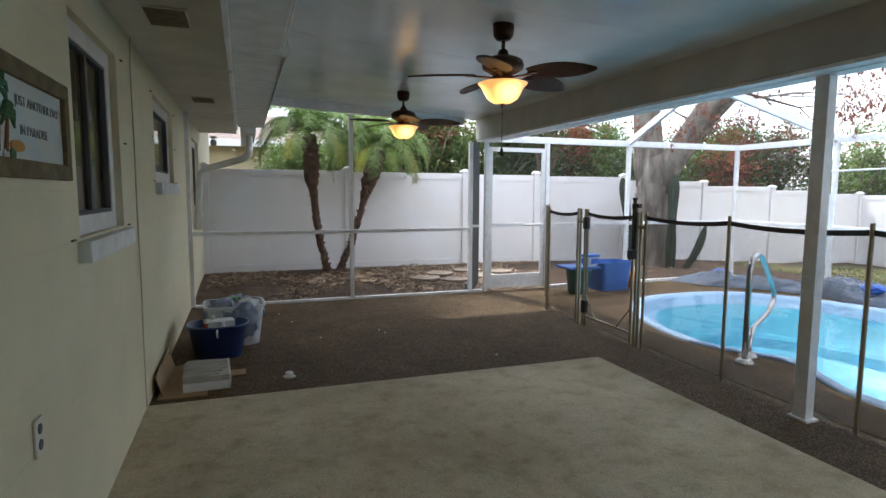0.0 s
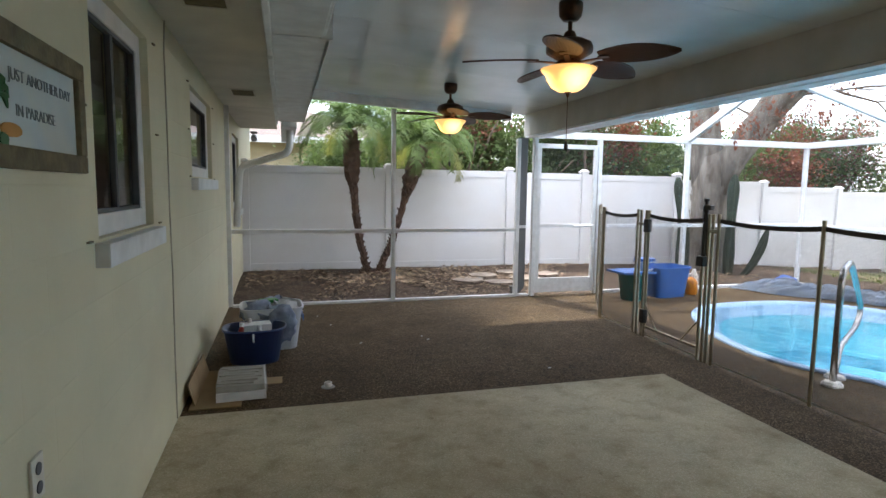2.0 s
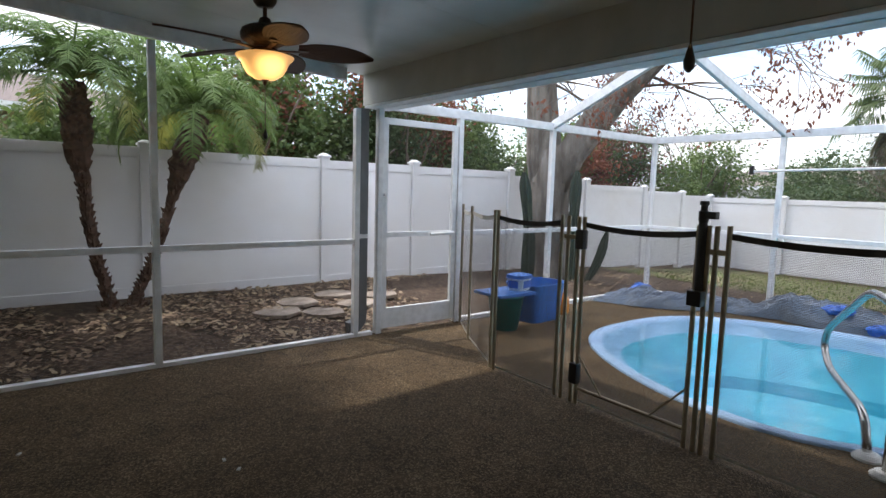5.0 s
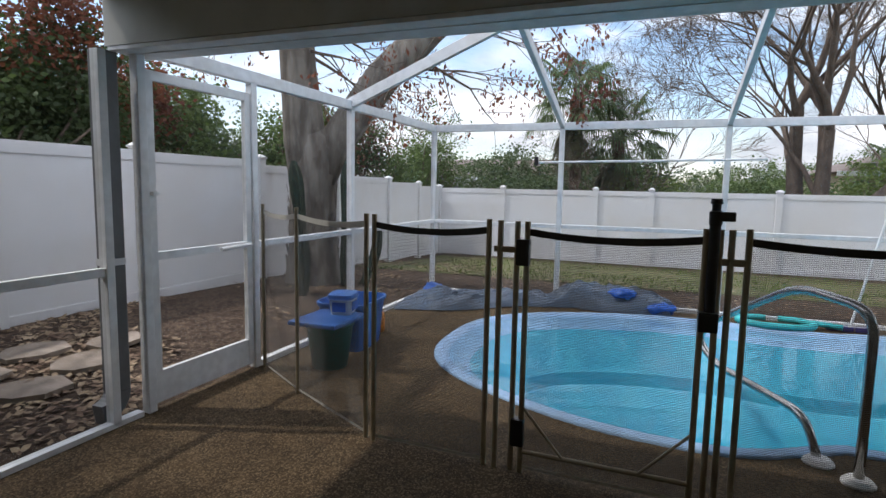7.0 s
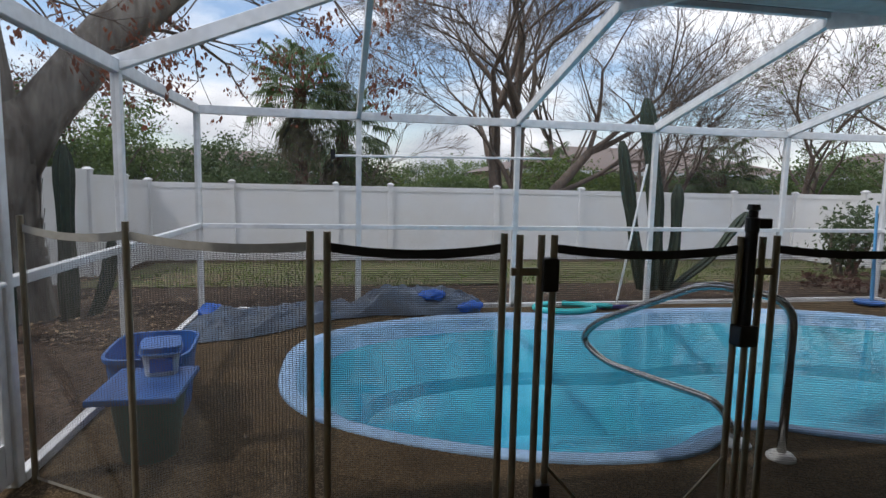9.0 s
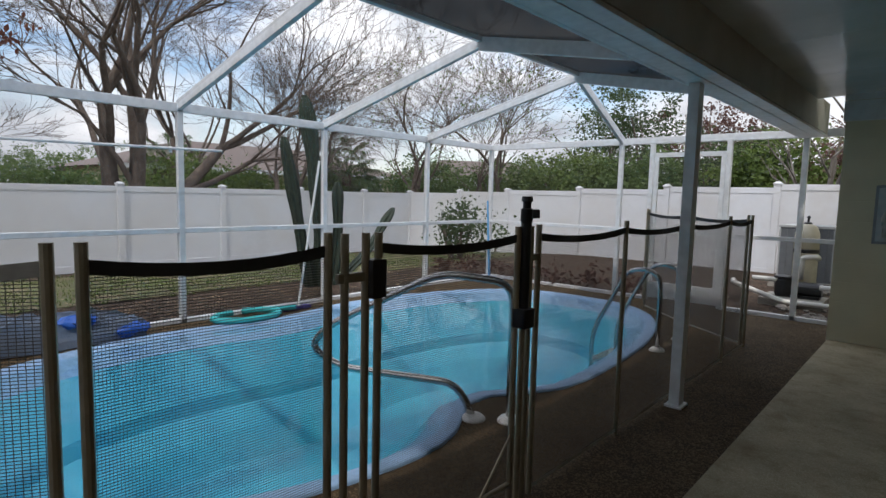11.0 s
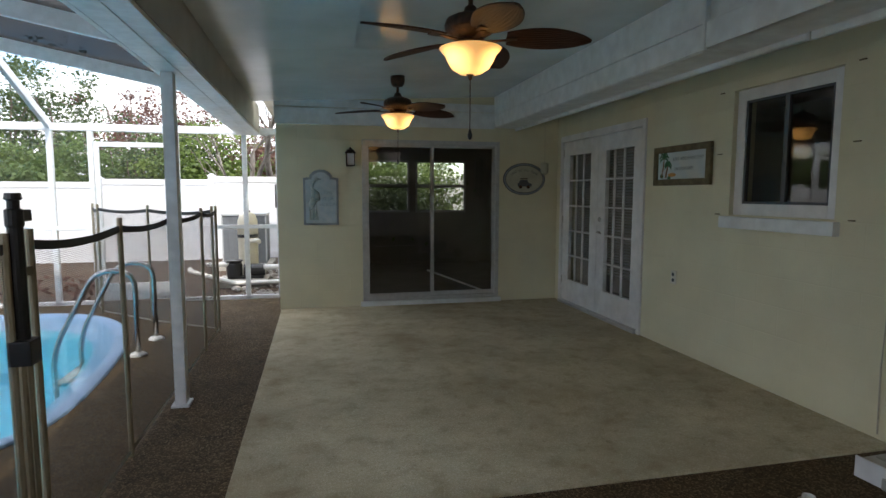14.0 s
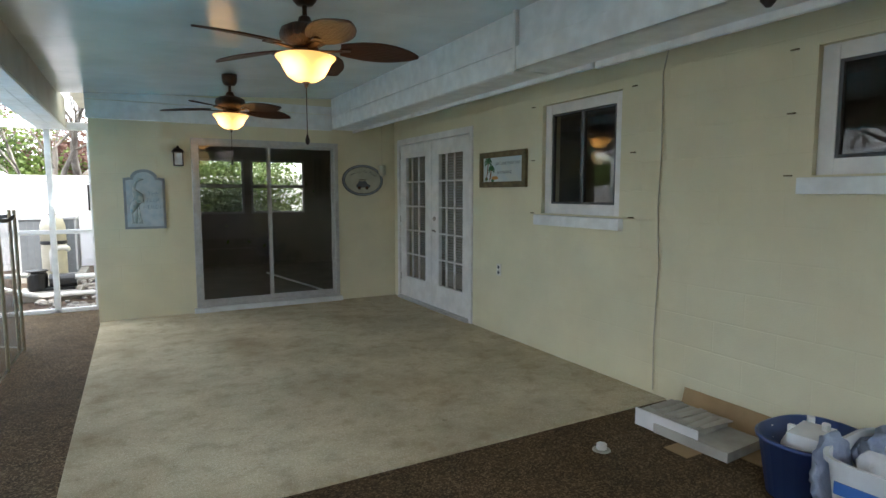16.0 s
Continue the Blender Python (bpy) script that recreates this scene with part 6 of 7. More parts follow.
def twin_palm():
    rng = random.Random(21)
    for k, (b, mid, top, lab) in enumerate((((1.95, 9.72), (1.77, 9.70, 1.0), (1.69, 9.68, 2.34), "short date palm with a shaggy dark trunk"),
                                            ((2.17, 9.72), (2.50, 9.72, 0.98), (2.87, 9.70, 2.12), "leaning date palm with a shaggy dark trunk"))):
        t = thing("date_palm", (b[0], b[1], 0.02), 0, lab, "palm tree", "garden date palms")
        P = [Vector((0, 0, -0.12)), Vector((0.0, 0, 0.10)), Vector(((mid[0] - b[0]) * 0.55, 0, 0.5)), Vector((mid[0] - b[0], mid[1] - b[1], mid[2])),
             Vector(((mid[0] + top[0]) / 2 - b[0] - 0.02, 0, (mid[2] + top[2]) / 2)), Vector((top[0] - b[0], top[1] - b[1], top[2]))]
        n = 46
        pts, rad = [], []
        for i in range(n + 1):
            f = i / n * (len(P) - 1)
            j = min(len(P) - 2, int(f))
            pts.append(P[j].lerp(P[j + 1], f - j))
            u = i / n
            base = 0.16 * math.exp(-((u - 0.06) / 0.09) ** 2) + 0.048 + 0.085 * smooth01((u - 0.66) / 0.2) - 0.05 * smooth01((u - 0.92) / 0.08)
            rad.append(base * (1.0 + (0.10 if i % 2 else -0.06)))
        bm = tube(pts, rad, 12)
        for v in bm.verts:
            v.co += Vector((rng.gauss(0, 1), rng.gauss(0, 1), rng.gauss(0, 1))) * 0.009
        # old leaf bases
        for i in range(6, n):
            for _ in range(5):
                a = rng.uniform(0, 6.28)
                o = Vector((math.cos(a), math.sin(a), 0))
                q = pts[i] + o * rad[i] * 0.85
                tube([q, q + o * 0.035 + Vector((0, 0, 0.04))], [0.022, 0.005], 4, bm, caps=False)
        part("trunk", bm, M_PALMTRUNK, t)
        crown = pts[-1]
        g, yl = bmesh.new(), bmesh.new()
        for i in range(32):
            az = 2.399963 * i
            lift = radians(84 - 70 * (i / 31) ** 1.1)
            tgt = yl if i in (27, 31) else g
            feather_frond(tgt, crown + Vector((0, 0, 0.02)), az, lift, rng.uniform(0.95, 1.32), rng, 0.26, 46, 0.95)
        part("fronds", g, M_FROND, t, "arching feathery green fronds")
        part("old_fronds", yl, M_FROND_Y, t, "yellowing drooping fronds")


def sabal_palm(loc, h, seed, label, n=26):
    rng = random.Random(seed)
    t = thing("fan_palm", loc, 0, label, "palm tree")
    part("trunk", tube([(0, 0, -0.2), (0.05, 0, h * 0.5), (0, 0.05, h)], [0.2, 0.17, 0.2], 10), M_PALMTRUNK, t)
    bm, dead = bmesh.new(), bmesh.new()
    for i in range(n):
        a = 2.399963 * i
        el = radians(75 - 105 * i / (n - 1))
        d = Vector((math.cos(a) * math.cos(el), math.sin(a) * math.cos(el), math.sin(el)))
        fan_leaf(bm, (0, 0, h - 0.1), d, rng.uniform(0.8, 1.3), rng)
    for i in range(14):
        a = rng.uniform(0, 6.28)
        fan_leaf(dead, (0, 0, h - 0.25 - 0.05 * i), Vector((math.cos(a) * 0.5, math.sin(a) * 0.5, -0.8)), rng.uniform(0.5, 0.8), rng)
    part("crown", bm, M_SABAL, t, "spreading fan leaves")
    part("old_leaves", dead, M_SKIRT, t, "hanging older olive leaves")


def cactus(name, loc, arms, label, seed):
    rng = random.Random(seed)
    t = thing(name, loc, 0, label, "cactus")
    for pts, r in arms:
        pts = [Vector(p) for p in bend(pts, 0.25, 4)]
        fine = []
        for a, b in zip(pts, pts[1:]):
            m = max(1, int((b - a).length / 0.08))
            fine += [a.lerp(b, i / m) for i in range(m)]
        fine.append(pts[-1])
        n = len(fine)
        bm = bmesh.new()
        seg = 14
        rings = []
        for i, p in enumerate(fine):
            k = r * (1 - 0.12 * math.cos(i * 0.55)) * (1.0 if i < n - 3 else (0.92, 0.72, 0.35)[i - n + 3])
            rings.append([bm.verts.new(p + Vector((math.cos(6.2832 * j / seg), math.sin(6.2832 * j / seg), 0)) * k * (1.12 if j % 2 else 0.78)) for j in range(seg)])
        for r0, r1 in zip(rings, rings[1:]):
            for j in range(seg):
                bm.faces.new((r0[j], r0[(j + 1) % seg], r1[(j + 1) % seg], r1[j]))
        bm.faces.new(rings[-1])
        part("column", bm, M_CACTUS, t)


def old_tree():
    """The big flaking tree by the fence: thick trunk, fork, hanging dry red leaves."""
    rng = random.Random(8)
    t = thing("old_tree", (8.42, 9.45, -0.05), 0, "big old tree with flaking grey bark and dry red leaves", "tree")
    bm = bmesh.new()
    main = [(0, 0, -0.3), (0.0, 0, 0.05), (-0.03, 0, 0.5), (-0.02, 0, 1.0), (-0.02, 0, 1.5), (-0.03, -0.02, 1.9), (-0.03, -0.03, 2.15), (-0.03, -0.04, 2.3)]
    tube(main, [0.50, 0.43, 0.35, 0.325, 0.33, 0.33, 0.28, 0.12], 24, bm)
    tips = []
    L = [Vector((-0.03, 0.02, 1.4)), Vector((-0.10, 0.06, 2.1)), Vector((-0.18, 0.12, 3.1)), Vector((-0.28, 0.12, 4.3)), Vector((-0.55, 0.15, 5.5)), Vector((-0.9, 0.15, 6.6))]
    R = [Vector((0.0, -0.02, 1.4)), Vector((0.12, -0.32, 2.1)), Vector((0.35, -0.95, 3.0)), Vector((0.62, -1.6, 3.7)), Vector((1.1, -2.5, 4.6)), Vector((1.7, -3.4, 5.2)), Vector((2.6, -4.4, 5.7))]
    tube(L, [0.27, 0.28, 0.26, 0.23, 0.18, 0.10], 18, bm)
    tube(R, [0.25, 0.25, 0.24, 0.22, 0.18, 0.13, 0.07], 18, bm)
    tube([Vector((0.62, -1.6, 3.7)), Vector((1.3, -1.7, 4.5)), Vector((2.2, -1.9, 5.4))], [0.14, 0.11, 0.06], 10, bm)
    for v in bm.verts:
        v.co += Vector((noise.noise(v.co * 3.1), noise.noise(v.co * 3.1 + Vector((5, 5, 5))), 0)) * 0.05
    part("trunk", bm, M_BARK, t, smooth=True)
    # loose bark plates
    plates = bmesh.new()
    for i in range(160):
        a, z = rng.uniform(0, 6.28), rng.uniform(0.1, 1.8)
        rr = (0.36 if z < 0.7 else 0.325) + 0.012
        o = Vector((math.cos(a), math.sin(a), 0))
        s = Vector((-o.y, o.x, 0))
        c = o * rr + Vector((-0.03, 0, z))
        hgt, wid = rng.uniform(0.08, 0.22), rng.uniform(0.02, 0.05)
        lift = rng.uniform(0.0, 0.03)
        quad(plates, c - s * wid, c + s * wid, c + s * wid * 0.7 + Vector((0, 0, hgt)) + o * lift, c - s * wid * 0.8 + Vector((0, 0, hgt)) + o * lift)
    tagged(part("bark_plates", plates, M_BARK, t), kind="stuff")
    tw = bmesh.new()
    lv = bmesh.new()
    for line, k0 in ((L, 2), (R, 2)):
        for i in range(16):
            j = rng.randint(k0, len(line) - 2)
            p = line[j].lerp(line[j + 1], rng.random())
            d = Vector((rng.gauss(0.3, 1), rng.gauss(-0.5, 1), rng.gauss(0.15, 0.4)))
            limb(tw, p, d, rng.uniform(0.7, 1.3), 0.03, 2, rng, tips, 0.7, 0.0, 4, 5, 0.72)
    for p in tips:
        if p.z < 2.3:
            continue
        for _ in range(rng.choice((2, 3, 5))):
            q = p + Vector((rng.gauss(0, 0.12), rng.gauss(0, 0.12), rng.gauss(-0.05, 0.10)))
            for _ in range(5):
                leaf_cloud(lv, q, (0.07, 0.07, 0.09), 1, 0.07, rng, keep=-9, droop=0.9, aspect=2.0)
    for c, rad, k in (((0.6, -0.2, 6.0), (3.6, 2.8, 1.1), 3000), ((-2.6, 0.3, 6.6), (2.8, 2.4, 1.0), 1800), ((3.6, -1.6, 5.9), (2.6, 2.4, 0.9), 1600)):
        leaf_cloud(lv, c, rad, k, 0.09, rng, 1.1, 0.02, 0.8, 2.0)
    part("twigs", tw, M_BARK2, t, "thin hanging twigs")
    part("crown", lv, M_LEAF_R, t, "sparse clusters of dry red leaves")


def build_garden():
    twin_palm()
    old_tree()
    cactus("column_cactus", (7.42, 8.95, -0.05), [([(0, 0, -0.1), (-0.02, 0, 1.0), (-0.16, 0, 1.75)], 0.075), ([(0.08, 0.05, -0.1), (0.12, 0.05, 0.9)], 0.07)], "tall green column cactus before the old tree", 1)
    cactus("column_cactus", (8.35, 8.85, -0.05), [([(0, 0, -0.1), (0.0, 0, 1.0), (0.02, 0, 1.82)], 0.08), ([(0.15, -0.1, -0.1), (0.45, -0.2, 0.35), (0.62, -0.2, 0.85)], 0.065)], "green column cactus with a leaning arm", 2)
    cactus("column_cactus", (9.75, 1.45, -0.08), [([(0, 0, -0.1), (0, 0.05, 1.2), (0.05, 0.28, 2.85)], 0.105), ([(0.05, 0.15, -0.1), (0.0, 0.40, 0.9), (0.0, 0.66, 2.22)], 0.085),
                                                 ([(0, -0.15, -0.1), (0, -0.30, 0.7), (0, -0.28, 1.62)], 0.08), ([(0.1, -0.3, 0.0), (0.1, -1.0, 0.5), (0.1, -1.55, 1.22)], 0.08)], "clump of tall dark column cacti", 3)
    # flagstones
    rng = random.Random(4)
    for i, (x, y) in enumerate(((3.85, 8.55), (4.35, 8.75), (3.75, 9.05), (4.3, 9.25), (4.8, 9.0), (3.4, 8.75))):
        s = thing("flagstone", (x, y, ground_z(x, y) + 0.005), rng.uniform(-15, 15), "irregular tan flagstone in the mulch", "paving stone", "flagstones by the screen")
        pts = [((0.26 + rng.uniform(-.05, .04)) * math.cos(a), (0.24 + rng.uniform(-.05, .03)) * math.sin(a)) for a in (0.4, 1.1, 2.0, 2.9, 3.7, 4.5, 5.5)]
        part("stone", outline(pts, 0.035), M_PAVER, s)
    # leaf litter
    bm = bmesh.new()
    rng = random.Random(9)

    def litter(x0, x1, y0, y1, n, size):
        for _ in range(n):
            x, y = rng.uniform(x0, x1), rng.uniform(y0, y1)
            if noise.noise((x * 0.8, y * 0.8, 5)) < -0.15:
                continue
            z = ground_z(x, y) + 0.015 + rng.uniform(0, 0.02)
            a, s = rng.uniform(0, 6.28), size * rng.uniform(0.6, 1.3)
            u, w = Vector((math.cos(a), math.sin(a), rng.uniform(-.35, .35))) * s, Vector((-math.sin(a), math.cos(a), rng.uniform(-.35, .35))) * s * 0.55
            p = Vector((x, y, z))
            bm.faces.new([bm.verts.new(p + q) for q in (-u, -w * 0.9 - u * 0.1, u, w)])
    litter(0.1, 6.0, 7.75, 10.2, 5200, 0.034)
    litter(6.0, 13.0, 7.8, 10.2, 2200, 0.034)
    litter(8.7, 11.5, -4.0, 7.8, 2200, 0.03)
    tagged(part("leaf_litter", bm, M_LITTER), "scattered dry tan leaves on the mulch", "fallen leaves", kind="stuff")
    # grass blades near the lawn's edge
    bm = bmesh.new()
    for _ in range(9000):
        x, y = rng.uniform(10.5, 15.4), rng.uniform(-6.0, 9.5)
        if noise.noise((x * 0.7, y * 0.7, 1)) < -0.2:
            continue
        z = ground_z(x, y)
        h, a = rng.uniform(0.03, 0.08), rng.uniform(0, 6.28)
        w = Vector((math.cos(a), math.sin(a), 0)) * 0.012
        p = Vector((x, y, z))
        bm.faces.new([bm.verts.new(q) for q in (p - w, p + w, p + Vector((rng.gauss(0, 0.02), rng.gauss(0, 0.02), h)))])
    tagged(part("grass", bm, M_LEAF_L), "short sparse green grass blades", "grass", kind="stuff")
    # small border plants along the pump end and the bush by the far corner
    for i in range(7):
        shrub("border_plant", (6.1 + 0.62 * i, -1.45, -0.03), (0.20, 0.14, 0.13), 160, 0.09, M_LEAF_B, 60 + i, "low dark border plant by the cage", "plant", 3, -0.3, 3.0)
    shrub("climbing_bush", (11.4, -3.6, -0.1), (1.0, 0.6, 0.75), 1500, 0.11, M_LEAF_D, 71, "straggly dark bush before the fence", "bush", 6, 0.0, 2.2)
    shrub("window_shrub", (1.2, -5.4, -0.05), (1.9, 0.5, 1.2), 9000, 0.10, M_LEAF_L, 72, "green shrub behind the house", "bush", 6, -0.3)
    # pump equipment
    p = thing("pool_pump", (4.20, -2.55, 0), 0, "black pool pump on a concrete pad", "pump")
    part("pad", box((-0.35, -0.35, -0.08), (0.40, 0.35, 0.07), 0.015), M_PAD, p, "concrete pad")
    part("motor", tube([(-0.30, 0, 0.20), (0.02, 0, 0.20)], 0.095, 16), M_BLACK, p)
    part("strainer", lathe([(0.11, 0.09), (0.12, 0.12), (0.12, 0.30), (0.10, 0.33), (0.13, 0.335), (0.13, 0.355), (0.05, 0.37)], 18, at=(0.16, 0, 0)), M_BLACK, p)
    part("foot", box((-0.28, -0.08, 0.07), (0.25, 0.08, 0.11), 0.008), M_BLACK, p)
    k = thing("filter_tank", (4.19, -2.95, 0), 0, "beige pool filter tank with a black clamp", "filter tank")
    part("lower_body", lathe([(0.14, 0.0), (0.155, 0.04), (0.155, 0.66), (0.16, 0.68)], 22), M_TANK, k, smooth=True)
    part("clamp", lathe([(0.165, 0.68), (0.17, 0.69), (0.17, 0.72), (0.165, 0.73)], 22), M_BLACK, k)
    part("dome", lathe([(0.16, 0.73), (0.155, 0.95), (0.12, 1.05), (0.05, 1.09)], 22), M_TANK, k, smooth=True)
    part("valve", lathe([(0.05, 1.09), (0.05, 1.11), (0.015, 1.12), (0.015, 1.17), (0.03, 1.18), (0.01, 1.21)], 12), M_BLACK, k)
    q = thing("pool_pipes", (4.2, -2.5, 0), 0, "white plastic pool pipes along the ground", "pipes")
    for pts in ([(0.55, 0.05, 0.30), (0.16, 0.0, 0.30)], [(-0.30, 0.2, 0.27), (-0.62, 0.2, 0.27), (-0.62, 0.3, 0.05), (0.1, 0.35, 0.05), (0.7, 0.45, 0.26), (0.75, 0.2, 0.26)], [(0.0, -0.3, 0.30), (0.0, -0.3, 0.62), (-0.18, -0.3, 0.64), (-0.18, -0.4, 0.60)]):
        part("pipe", tube(bend(pts, 0.06), 0.035, 10), M_PVC, q, smooth=True)
    a = thing("air_conditioner", (4.40, -4.6, 0), 0, "grey outdoor air conditioner unit", "air conditioner")
    part("pad", box((-0.50, -0.42, -0.05), (0.50, 0.42, 0.10), 0.01), M_PAD, a, "concrete pad")
    part("core", box((-0.38, -0.36, 0.10), (0.38, 0.36, 0.98)), M_AC, a)
    for i in range(9):
        for s in (1, -1):
            x = -0.38 + 0.095 * i
            part("louvre", box((x - 0.012, 0.36 * s - 0.012, 0.14), (x + 0.012, 0.36 * s + 0.012, 0.96), 0.003), M_ACLID if i in (0, 8) else M_AC, a)
    part("lid", box((-0.40, -0.38, 0.98), (0.40, 0.38, 1.02), 0.008), M_ACLID, a)
    m = thing("meter_box", (3.56, -1.55, 1.35), 0, "dark wall box beside the pump", "box")
    part("case", box((0.0, -0.12, -0.16), (0.09, 0.12, 0.16), 0.006), M_BLACK, m)
    part("conduit", tube([(0.04, 0, -0.16), (0.04, 0, -1.35)], 0.015, 8), M_ACLID, m)
    bm = bmesh.new()
    rng = random.Random(12)
    for _ in range(180):
        x, y = rng.uniform(3.6, 4.3), rng.uniform(-4.3, -1.3)
        r = rng.uniform(0.025, 0.06)
        bmesh.ops.create_icosphere(bm, subdivisions=1, radius=r, matrix=Matrix.Translation((x, y, -0.02 + r * 0.3)) @ Matrix.Diagonal((1, rng.uniform(0.6, 1), 0.6, 1)))
    tagged(part("river_stones", bm, M_ROCK), "loose grey stones beside the house", "stones", kind="stuff")


build_garden()


# ---- beyond the fences ----
def house(loc, rz, w, d, h, roof_h, label, wall_m, n_win):
    t = thing("house", loc, rz, label, "house")
    part("wall", box((-w / 2, -d / 2, -0.5), (w / 2, d / 2, h)), wall_m, t)
    bm = bmesh.new()
    o = 0.5
    a = [(-w / 2 - o, -d / 2 - o, h), (w / 2 + o, -d / 2 - o, h), (w / 2 + o, d / 2 + o, h), (-w / 2 - o, d / 2 + o, h)]
    lo = [bm.verts.new(p) for p in a]
    r0, r1 = bm.verts.new((-w / 2 + d * 0.45, 0, h + roof_h)), bm.verts.new((w / 2 - d * 0.45, 0, h + roof_h))
    bm.faces.new((lo[0], lo[1], r1, r0))
    bm.faces.new((lo[1], lo[2], r1))
    bm.faces.new((lo[2], lo[3], r0, r1))
    bm.faces.new((lo[3], lo[0], r0))
    bm.faces.new(list(reversed(lo)))
    part("roof", bm, M_SHINGLE, t, "brown shingle hip roof")
    part("fascia", spans(((-w / 2 - o, -d / 2 - o - 0.03, h - 0.16), (w / 2 + o, -d / 2 - o, h + 0.02)), ((-w / 2 - o, d / 2 + o, h - 0.16), (w / 2 + o, d / 2 + o + 0.03, h + 0.02))), M_WHITE, t)
    for s in (-1, 1):
        for i in range(n_win):
            x = -w / 2 + w * (i + 0.5) / n_win
            yy = s * d / 2
            win = part("window", box((x - 0.6, yy - 0.03, h - 1.5), (x + 0.6, yy + 0.03, h - 0.4), 0.01), M_DOORWHITE, t)
            part("pane", box((x - 0.52, yy - 0.04, h - 1.42), (x + 0.52, yy + 0.04, h - 0.48)), M_AC, win, "dark pane")
    return t


def build_beyond():
    house((-1.0, 20.0, 0), 0, 11.0, 7.0, 2.75, 1.2, "neighbour's tan house with white eaves", M_NBWALL, 3)
    house((32.0, -9.5, -0.4), 90, 15.0, 9.0, 2.7, 1.5, "low pale house with a brown roof", M_NBWALL, 4)
    house((36.0, 14.0, -0.4), 90, 14.0, 9.0, 2.4, 1.2, "low white house behind the trees", M_WHITE, 4)
    house((27.0, -24.0, -0.4), 60, 12.0, 8.0, 2.7, 1.4, "small grey-roofed house behind bare trees", M_WHITE, 3)
    # green hedge trees along the near fence
    rng = random.Random(30)
    spec = [(3.4, 13.2, 1.1, 1.5, M_LEAF_G, None), (5.2, 12.6, 1.1, 1.45, M_LEAF_G, M_LEAF_R), (6.9, 12.8, 1.1, 1.4, M_LEAF_D, M_LEAF_R), (8.8, 13.5, 1.2, 1.2, M_LEAF_G, M_LEAF_R),
            (11.0, 14.0, 1.4, 1.15, M_LEAF_D, None), (13.0, 13.2, 1.4, 1.2, M_LEAF_G, M_LEAF_R), (15.5, 13.5, 1.5, 1.3, M_LEAF_D, M_LEAF_B), (18.0, 12.0, 1.6, 1.3, M_LEAF_G, None), (1.8, 14.4, 0.8, 1.0, M_LEAF_G, None)]
    for i, (x, y, r, h, m, m2) in enumerate(spec):
        shrub("hedge_tree", (x, y, 0), (r * 1.15, r * 0.8, h * 1.45), 15000, 0.10, m, 100 + i, "dense green tree behind the fence" + (" with rust red leaves" if m2 else ""), "tree", 5, -0.30, 1.5, m2)
    # greenery behind the far fence
    spec = [(20.5, 4.6, 1.5, 0.95, M_LEAF_L), (23.0, 6.8, 2.0, 1.3, M_LEAF_D), (24.5, 10.5, 2.2, 1.4, M_LEAF_D), (21.0, -2.4, 1.4, 1.2, M_LEAF_L), (25.0, 1.0, 2.2, 1.1, M_LEAF_G),
            (22.0, -7.5, 1.5, 1.2, M_LEAF_G), (20.0, -11.0, 2.0, 1.4, M_LEAF_G), (18.6, 8.6, 1.0, 0.9, M_LEAF_D), (40, 2.5, 3.5, 1.6, M_LEAF_D), (42, -4, 3.5, 1.8, M_LEAF_G), (42, 8, 4, 1.8, M_LEAF_D)]
    for i, (x, y, r, h, m) in enumerate(spec):
        shrub("garden_tree", (x, y, -0.3), (r * 1.25, r * 1.25, h * 1.2), 12000, 0.13, m, 130 + i, "leafy green tree behind the far fence", "tree", 5, -0.30, 1.2)
    # behind the pump end
    spec = [(12.0, -9.5, 1.6, 1.3, M_LEAF_L), (9.4, -9.0, 1.4, 1.2, M_LEAF_G), (7.6, -9.6, 1.6, 1.5, M_LEAF_D), (5.4, -9.2, 1.5, 1.3, M_LEAF_L), (3.4, -9.6, 1.5, 1.5, M_LEAF_B), (15.0, -10.5, 1.8, 1.3, M_LEAF_G), (1.0, -9.5, 1.6, 1.5, M_LEAF_L)]
    for i, (x, y, r, h, m) in enumerate(spec):
        shrub("back_tree", (x, y, 0), (r * 1.2, r * 0.8, h * 1.2), 13000, 0.11, m, 160 + i, "green tree behind the sunlit fence", "tree", 5, -0.30, 1.4)
    shrub("tall_pine", (11.6, -12.0, 0), (2.1, 2.1, 3.0), 12000, 0.12, M_LEAF_D, 180, "tall dark evergreen behind the pump end", "tree", 5, 0.02, 1.0)
    shrub("tall_brown_tree", (7.8, -13.0, 0), (2.2, 2.0, 2.8), 9000, 0.12, M_LEAF_B, 181, "tall brownish tree behind the pump end", "tree", 5, 0.02, 1.0)
    # bare trees
    bare_tree("bare_tree", (19.0, 0.9, -0.3), [(0, 0.2, -0.05, 0.22, 1.0), (0.1, -0.15, 0.05, -0.12, 0.95), (0.0, -0.35, 0.0, -0.42, 0.9), (-0.1, 0.0, -0.1, 0.02, 0.85)], 12.5, 0.27, 6, 41, "tall bare tree with several brown stems")
    bare_tree("bare_tree", (19.5, -5.0, -0.3), [(0, 0, 0.0, 0.15, 1.0), (0.1, 0.1, 0.1, -0.2, 0.8)], 9.0, 0.15, 5, 42, "bare reddish tree behind the fence")
    bare_tree("bare_tree", (17.5, -8.5, -0.3), [(0, 0, -0.1, 0.1, 1.0), (0.1, 0.1, 0.1, -0.25, 0.85)], 9.0, 0.15, 5, 43, "bare reddish tree by the fence corner")
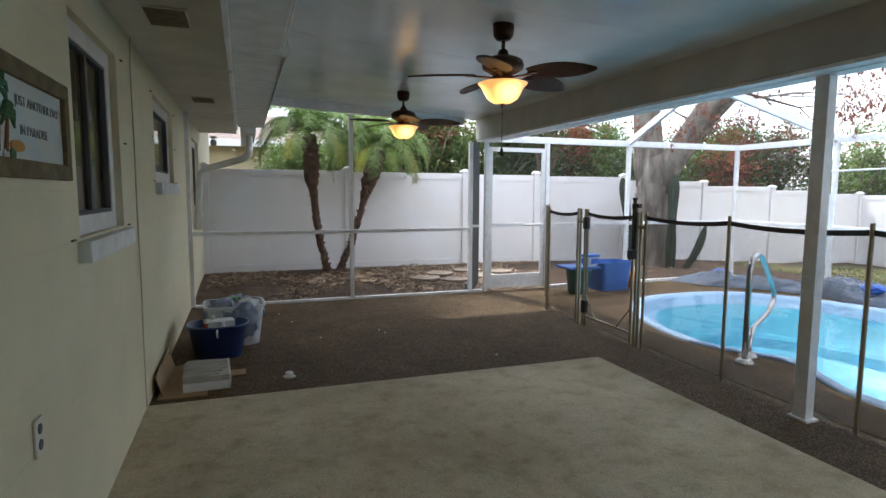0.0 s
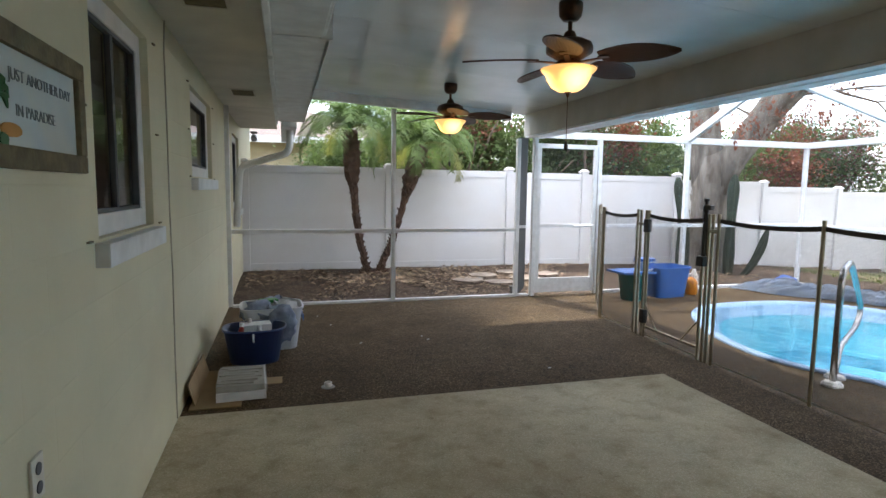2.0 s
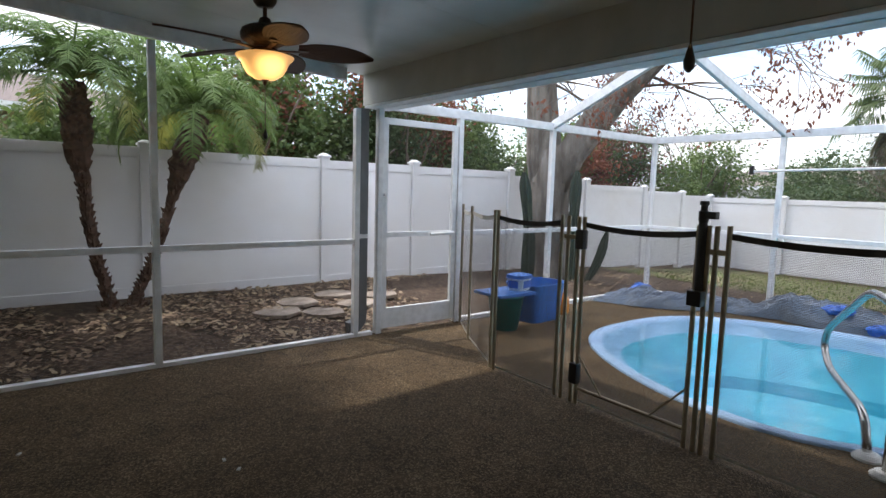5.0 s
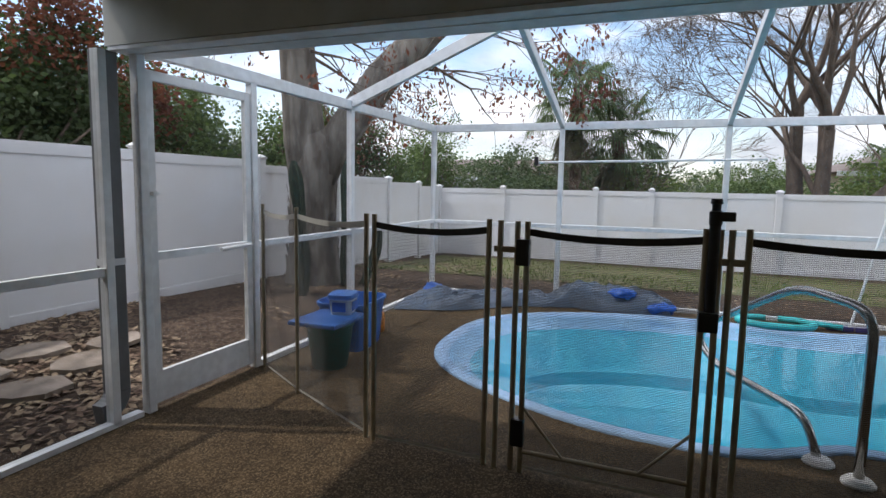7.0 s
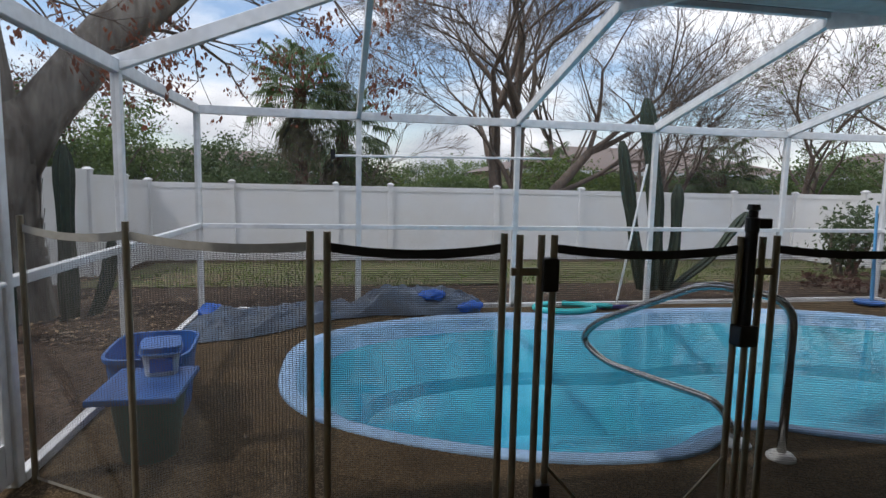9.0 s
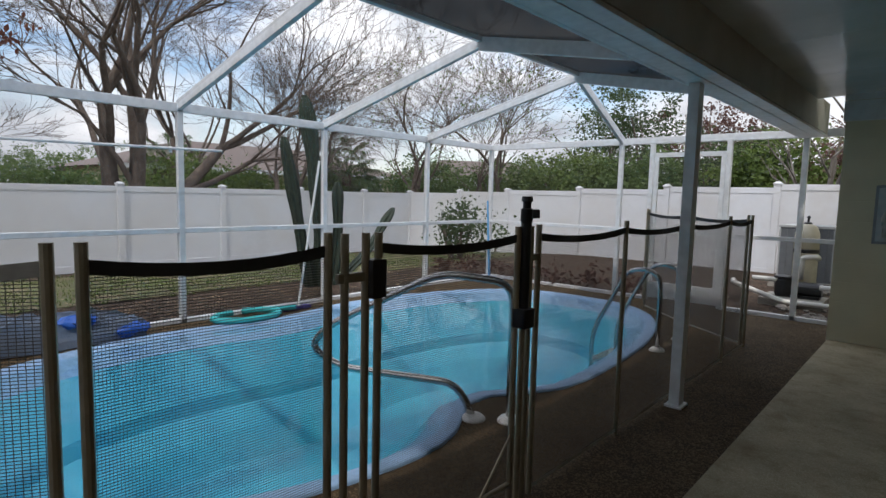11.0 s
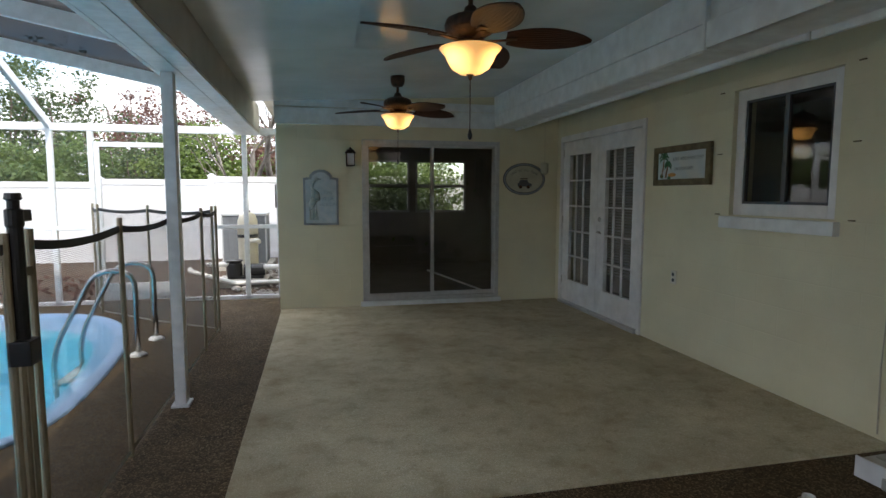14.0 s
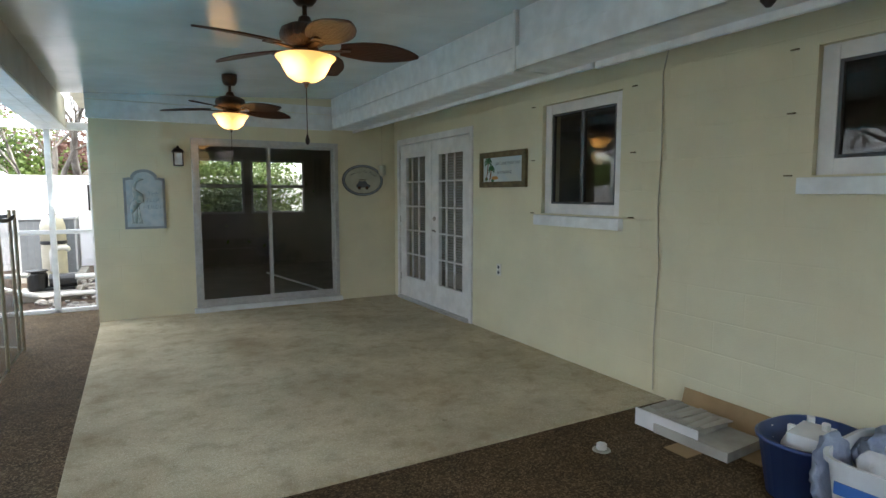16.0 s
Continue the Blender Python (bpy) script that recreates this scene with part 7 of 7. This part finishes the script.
    bare_tree("bare_tree", (14.0, -9.0, -0.2), [(0, 0, 0.1, 0.0, 1.0), (0.2, 0, 0.3, 0.0, 0.8)], 7.5, 0.12, 5, 44, "half bare tree with some green leaves", M_LEAF_L, 1, 0.09)
    bare_tree("bare_tree", (22.0, 5.0, -0.3), [(0, 0, 0.0, 0.15, 1.0), (0.1, 0.1, 0.1, -0.2, 0.8)], 8.0, 0.10, 5, 45, "slender pale bare tree")
    bare_tree("bare_tree", (18.3, 6.3, -0.3), [(0, 0, -0.1, 0.2, 1.0), (0, -0.1, 0, -0.3, 0.8)], 3.6, 0.08, 4, 46, "small leafy tree by the fan palm", M_LEAF_D, 2, 0.09)
    bare_tree("bare_tree", (21.0, 14.0, -0.3), [(0, 0, 0.0, 0.0, 1.0)], 6.5, 0.12, 4, 47, "distant half bare tree", M_LEAF_B, 2, 0.10)
    bare_tree("bare_tree", (4.9, -8.0, 0), [(0.0, 0, -0.35, 0.2, 1.0), (0.0, 0, -0.2, 0.3, 0.8)], 6.0, 0.20, 3, 48, "pale leaning tree behind the pump fence", bark=M_BARK)
    bare_tree("bare_tree", (17.2, -2.6, -0.3), [(0, 0, 0.05, -0.12, 1.0), (0.1, -0.2, 0.0, -0.3, 0.85)], 8.0, 0.11, 5, 49, "bare greyish tree behind the far fence")
    bare_tree("bare_tree", (24.0, -2.5, -0.3), [(0, 0, 0.05, 0.2, 1.0), (0.1, 0.1, 0.1, -0.2, 0.8)], 11.0, 0.16, 5, 50, "tall bare tree in a far garden")
    # unseen tall tree by the house, added so its crown shades the patio's palm end
    rng = random.Random(77)
    t = thing("added_shade_tree", (-0.7, 13.6, 0), 0, "tall slim leafy tree, added out of view to shade the patio", "tree")
    part("trunk", tube([(0, 0, -0.2), (0.05, 0, 3.5), (-0.1, -0.1, 7.0), (-0.15, -0.2, 10.2)], [0.11, 0.09, 0.07, 0.02], 9), M_BARK2, t)
    bm = bmesh.new()
    for c, r in (((-0.3, -0.3, 9.3), (1.5, 1.1, 1.5)), ((-1.3, -0.2, 9.0), (1.2, 1.0, 1.4)), ((0.3, -0.2, 10.2), (1.0, 0.9, 0.9))):
        leaf_clusters(bm, c, r, 3600, 0.17, rng, 42, 0.2)
    part("crown", bm, M_LEAF_G, t)
    sabal_palm((19.0, 7.2, -0.3), 4.4, 51, "fan palm with drooping dark leaves behind the fence", 30)
    sabal_palm((20.0, 6.0, -0.3), 3.4, 52, "shorter fan palm behind the fence", 26)
    sabal_palm((27.0, -3.5, -0.3), 2.6, 53, "low fan palm in a far garden", 24)
    sabal_palm((20.8, -7.8, -0.3), 2.4, 54, "low bright fan palm behind the cactus", 24)


build_beyond()
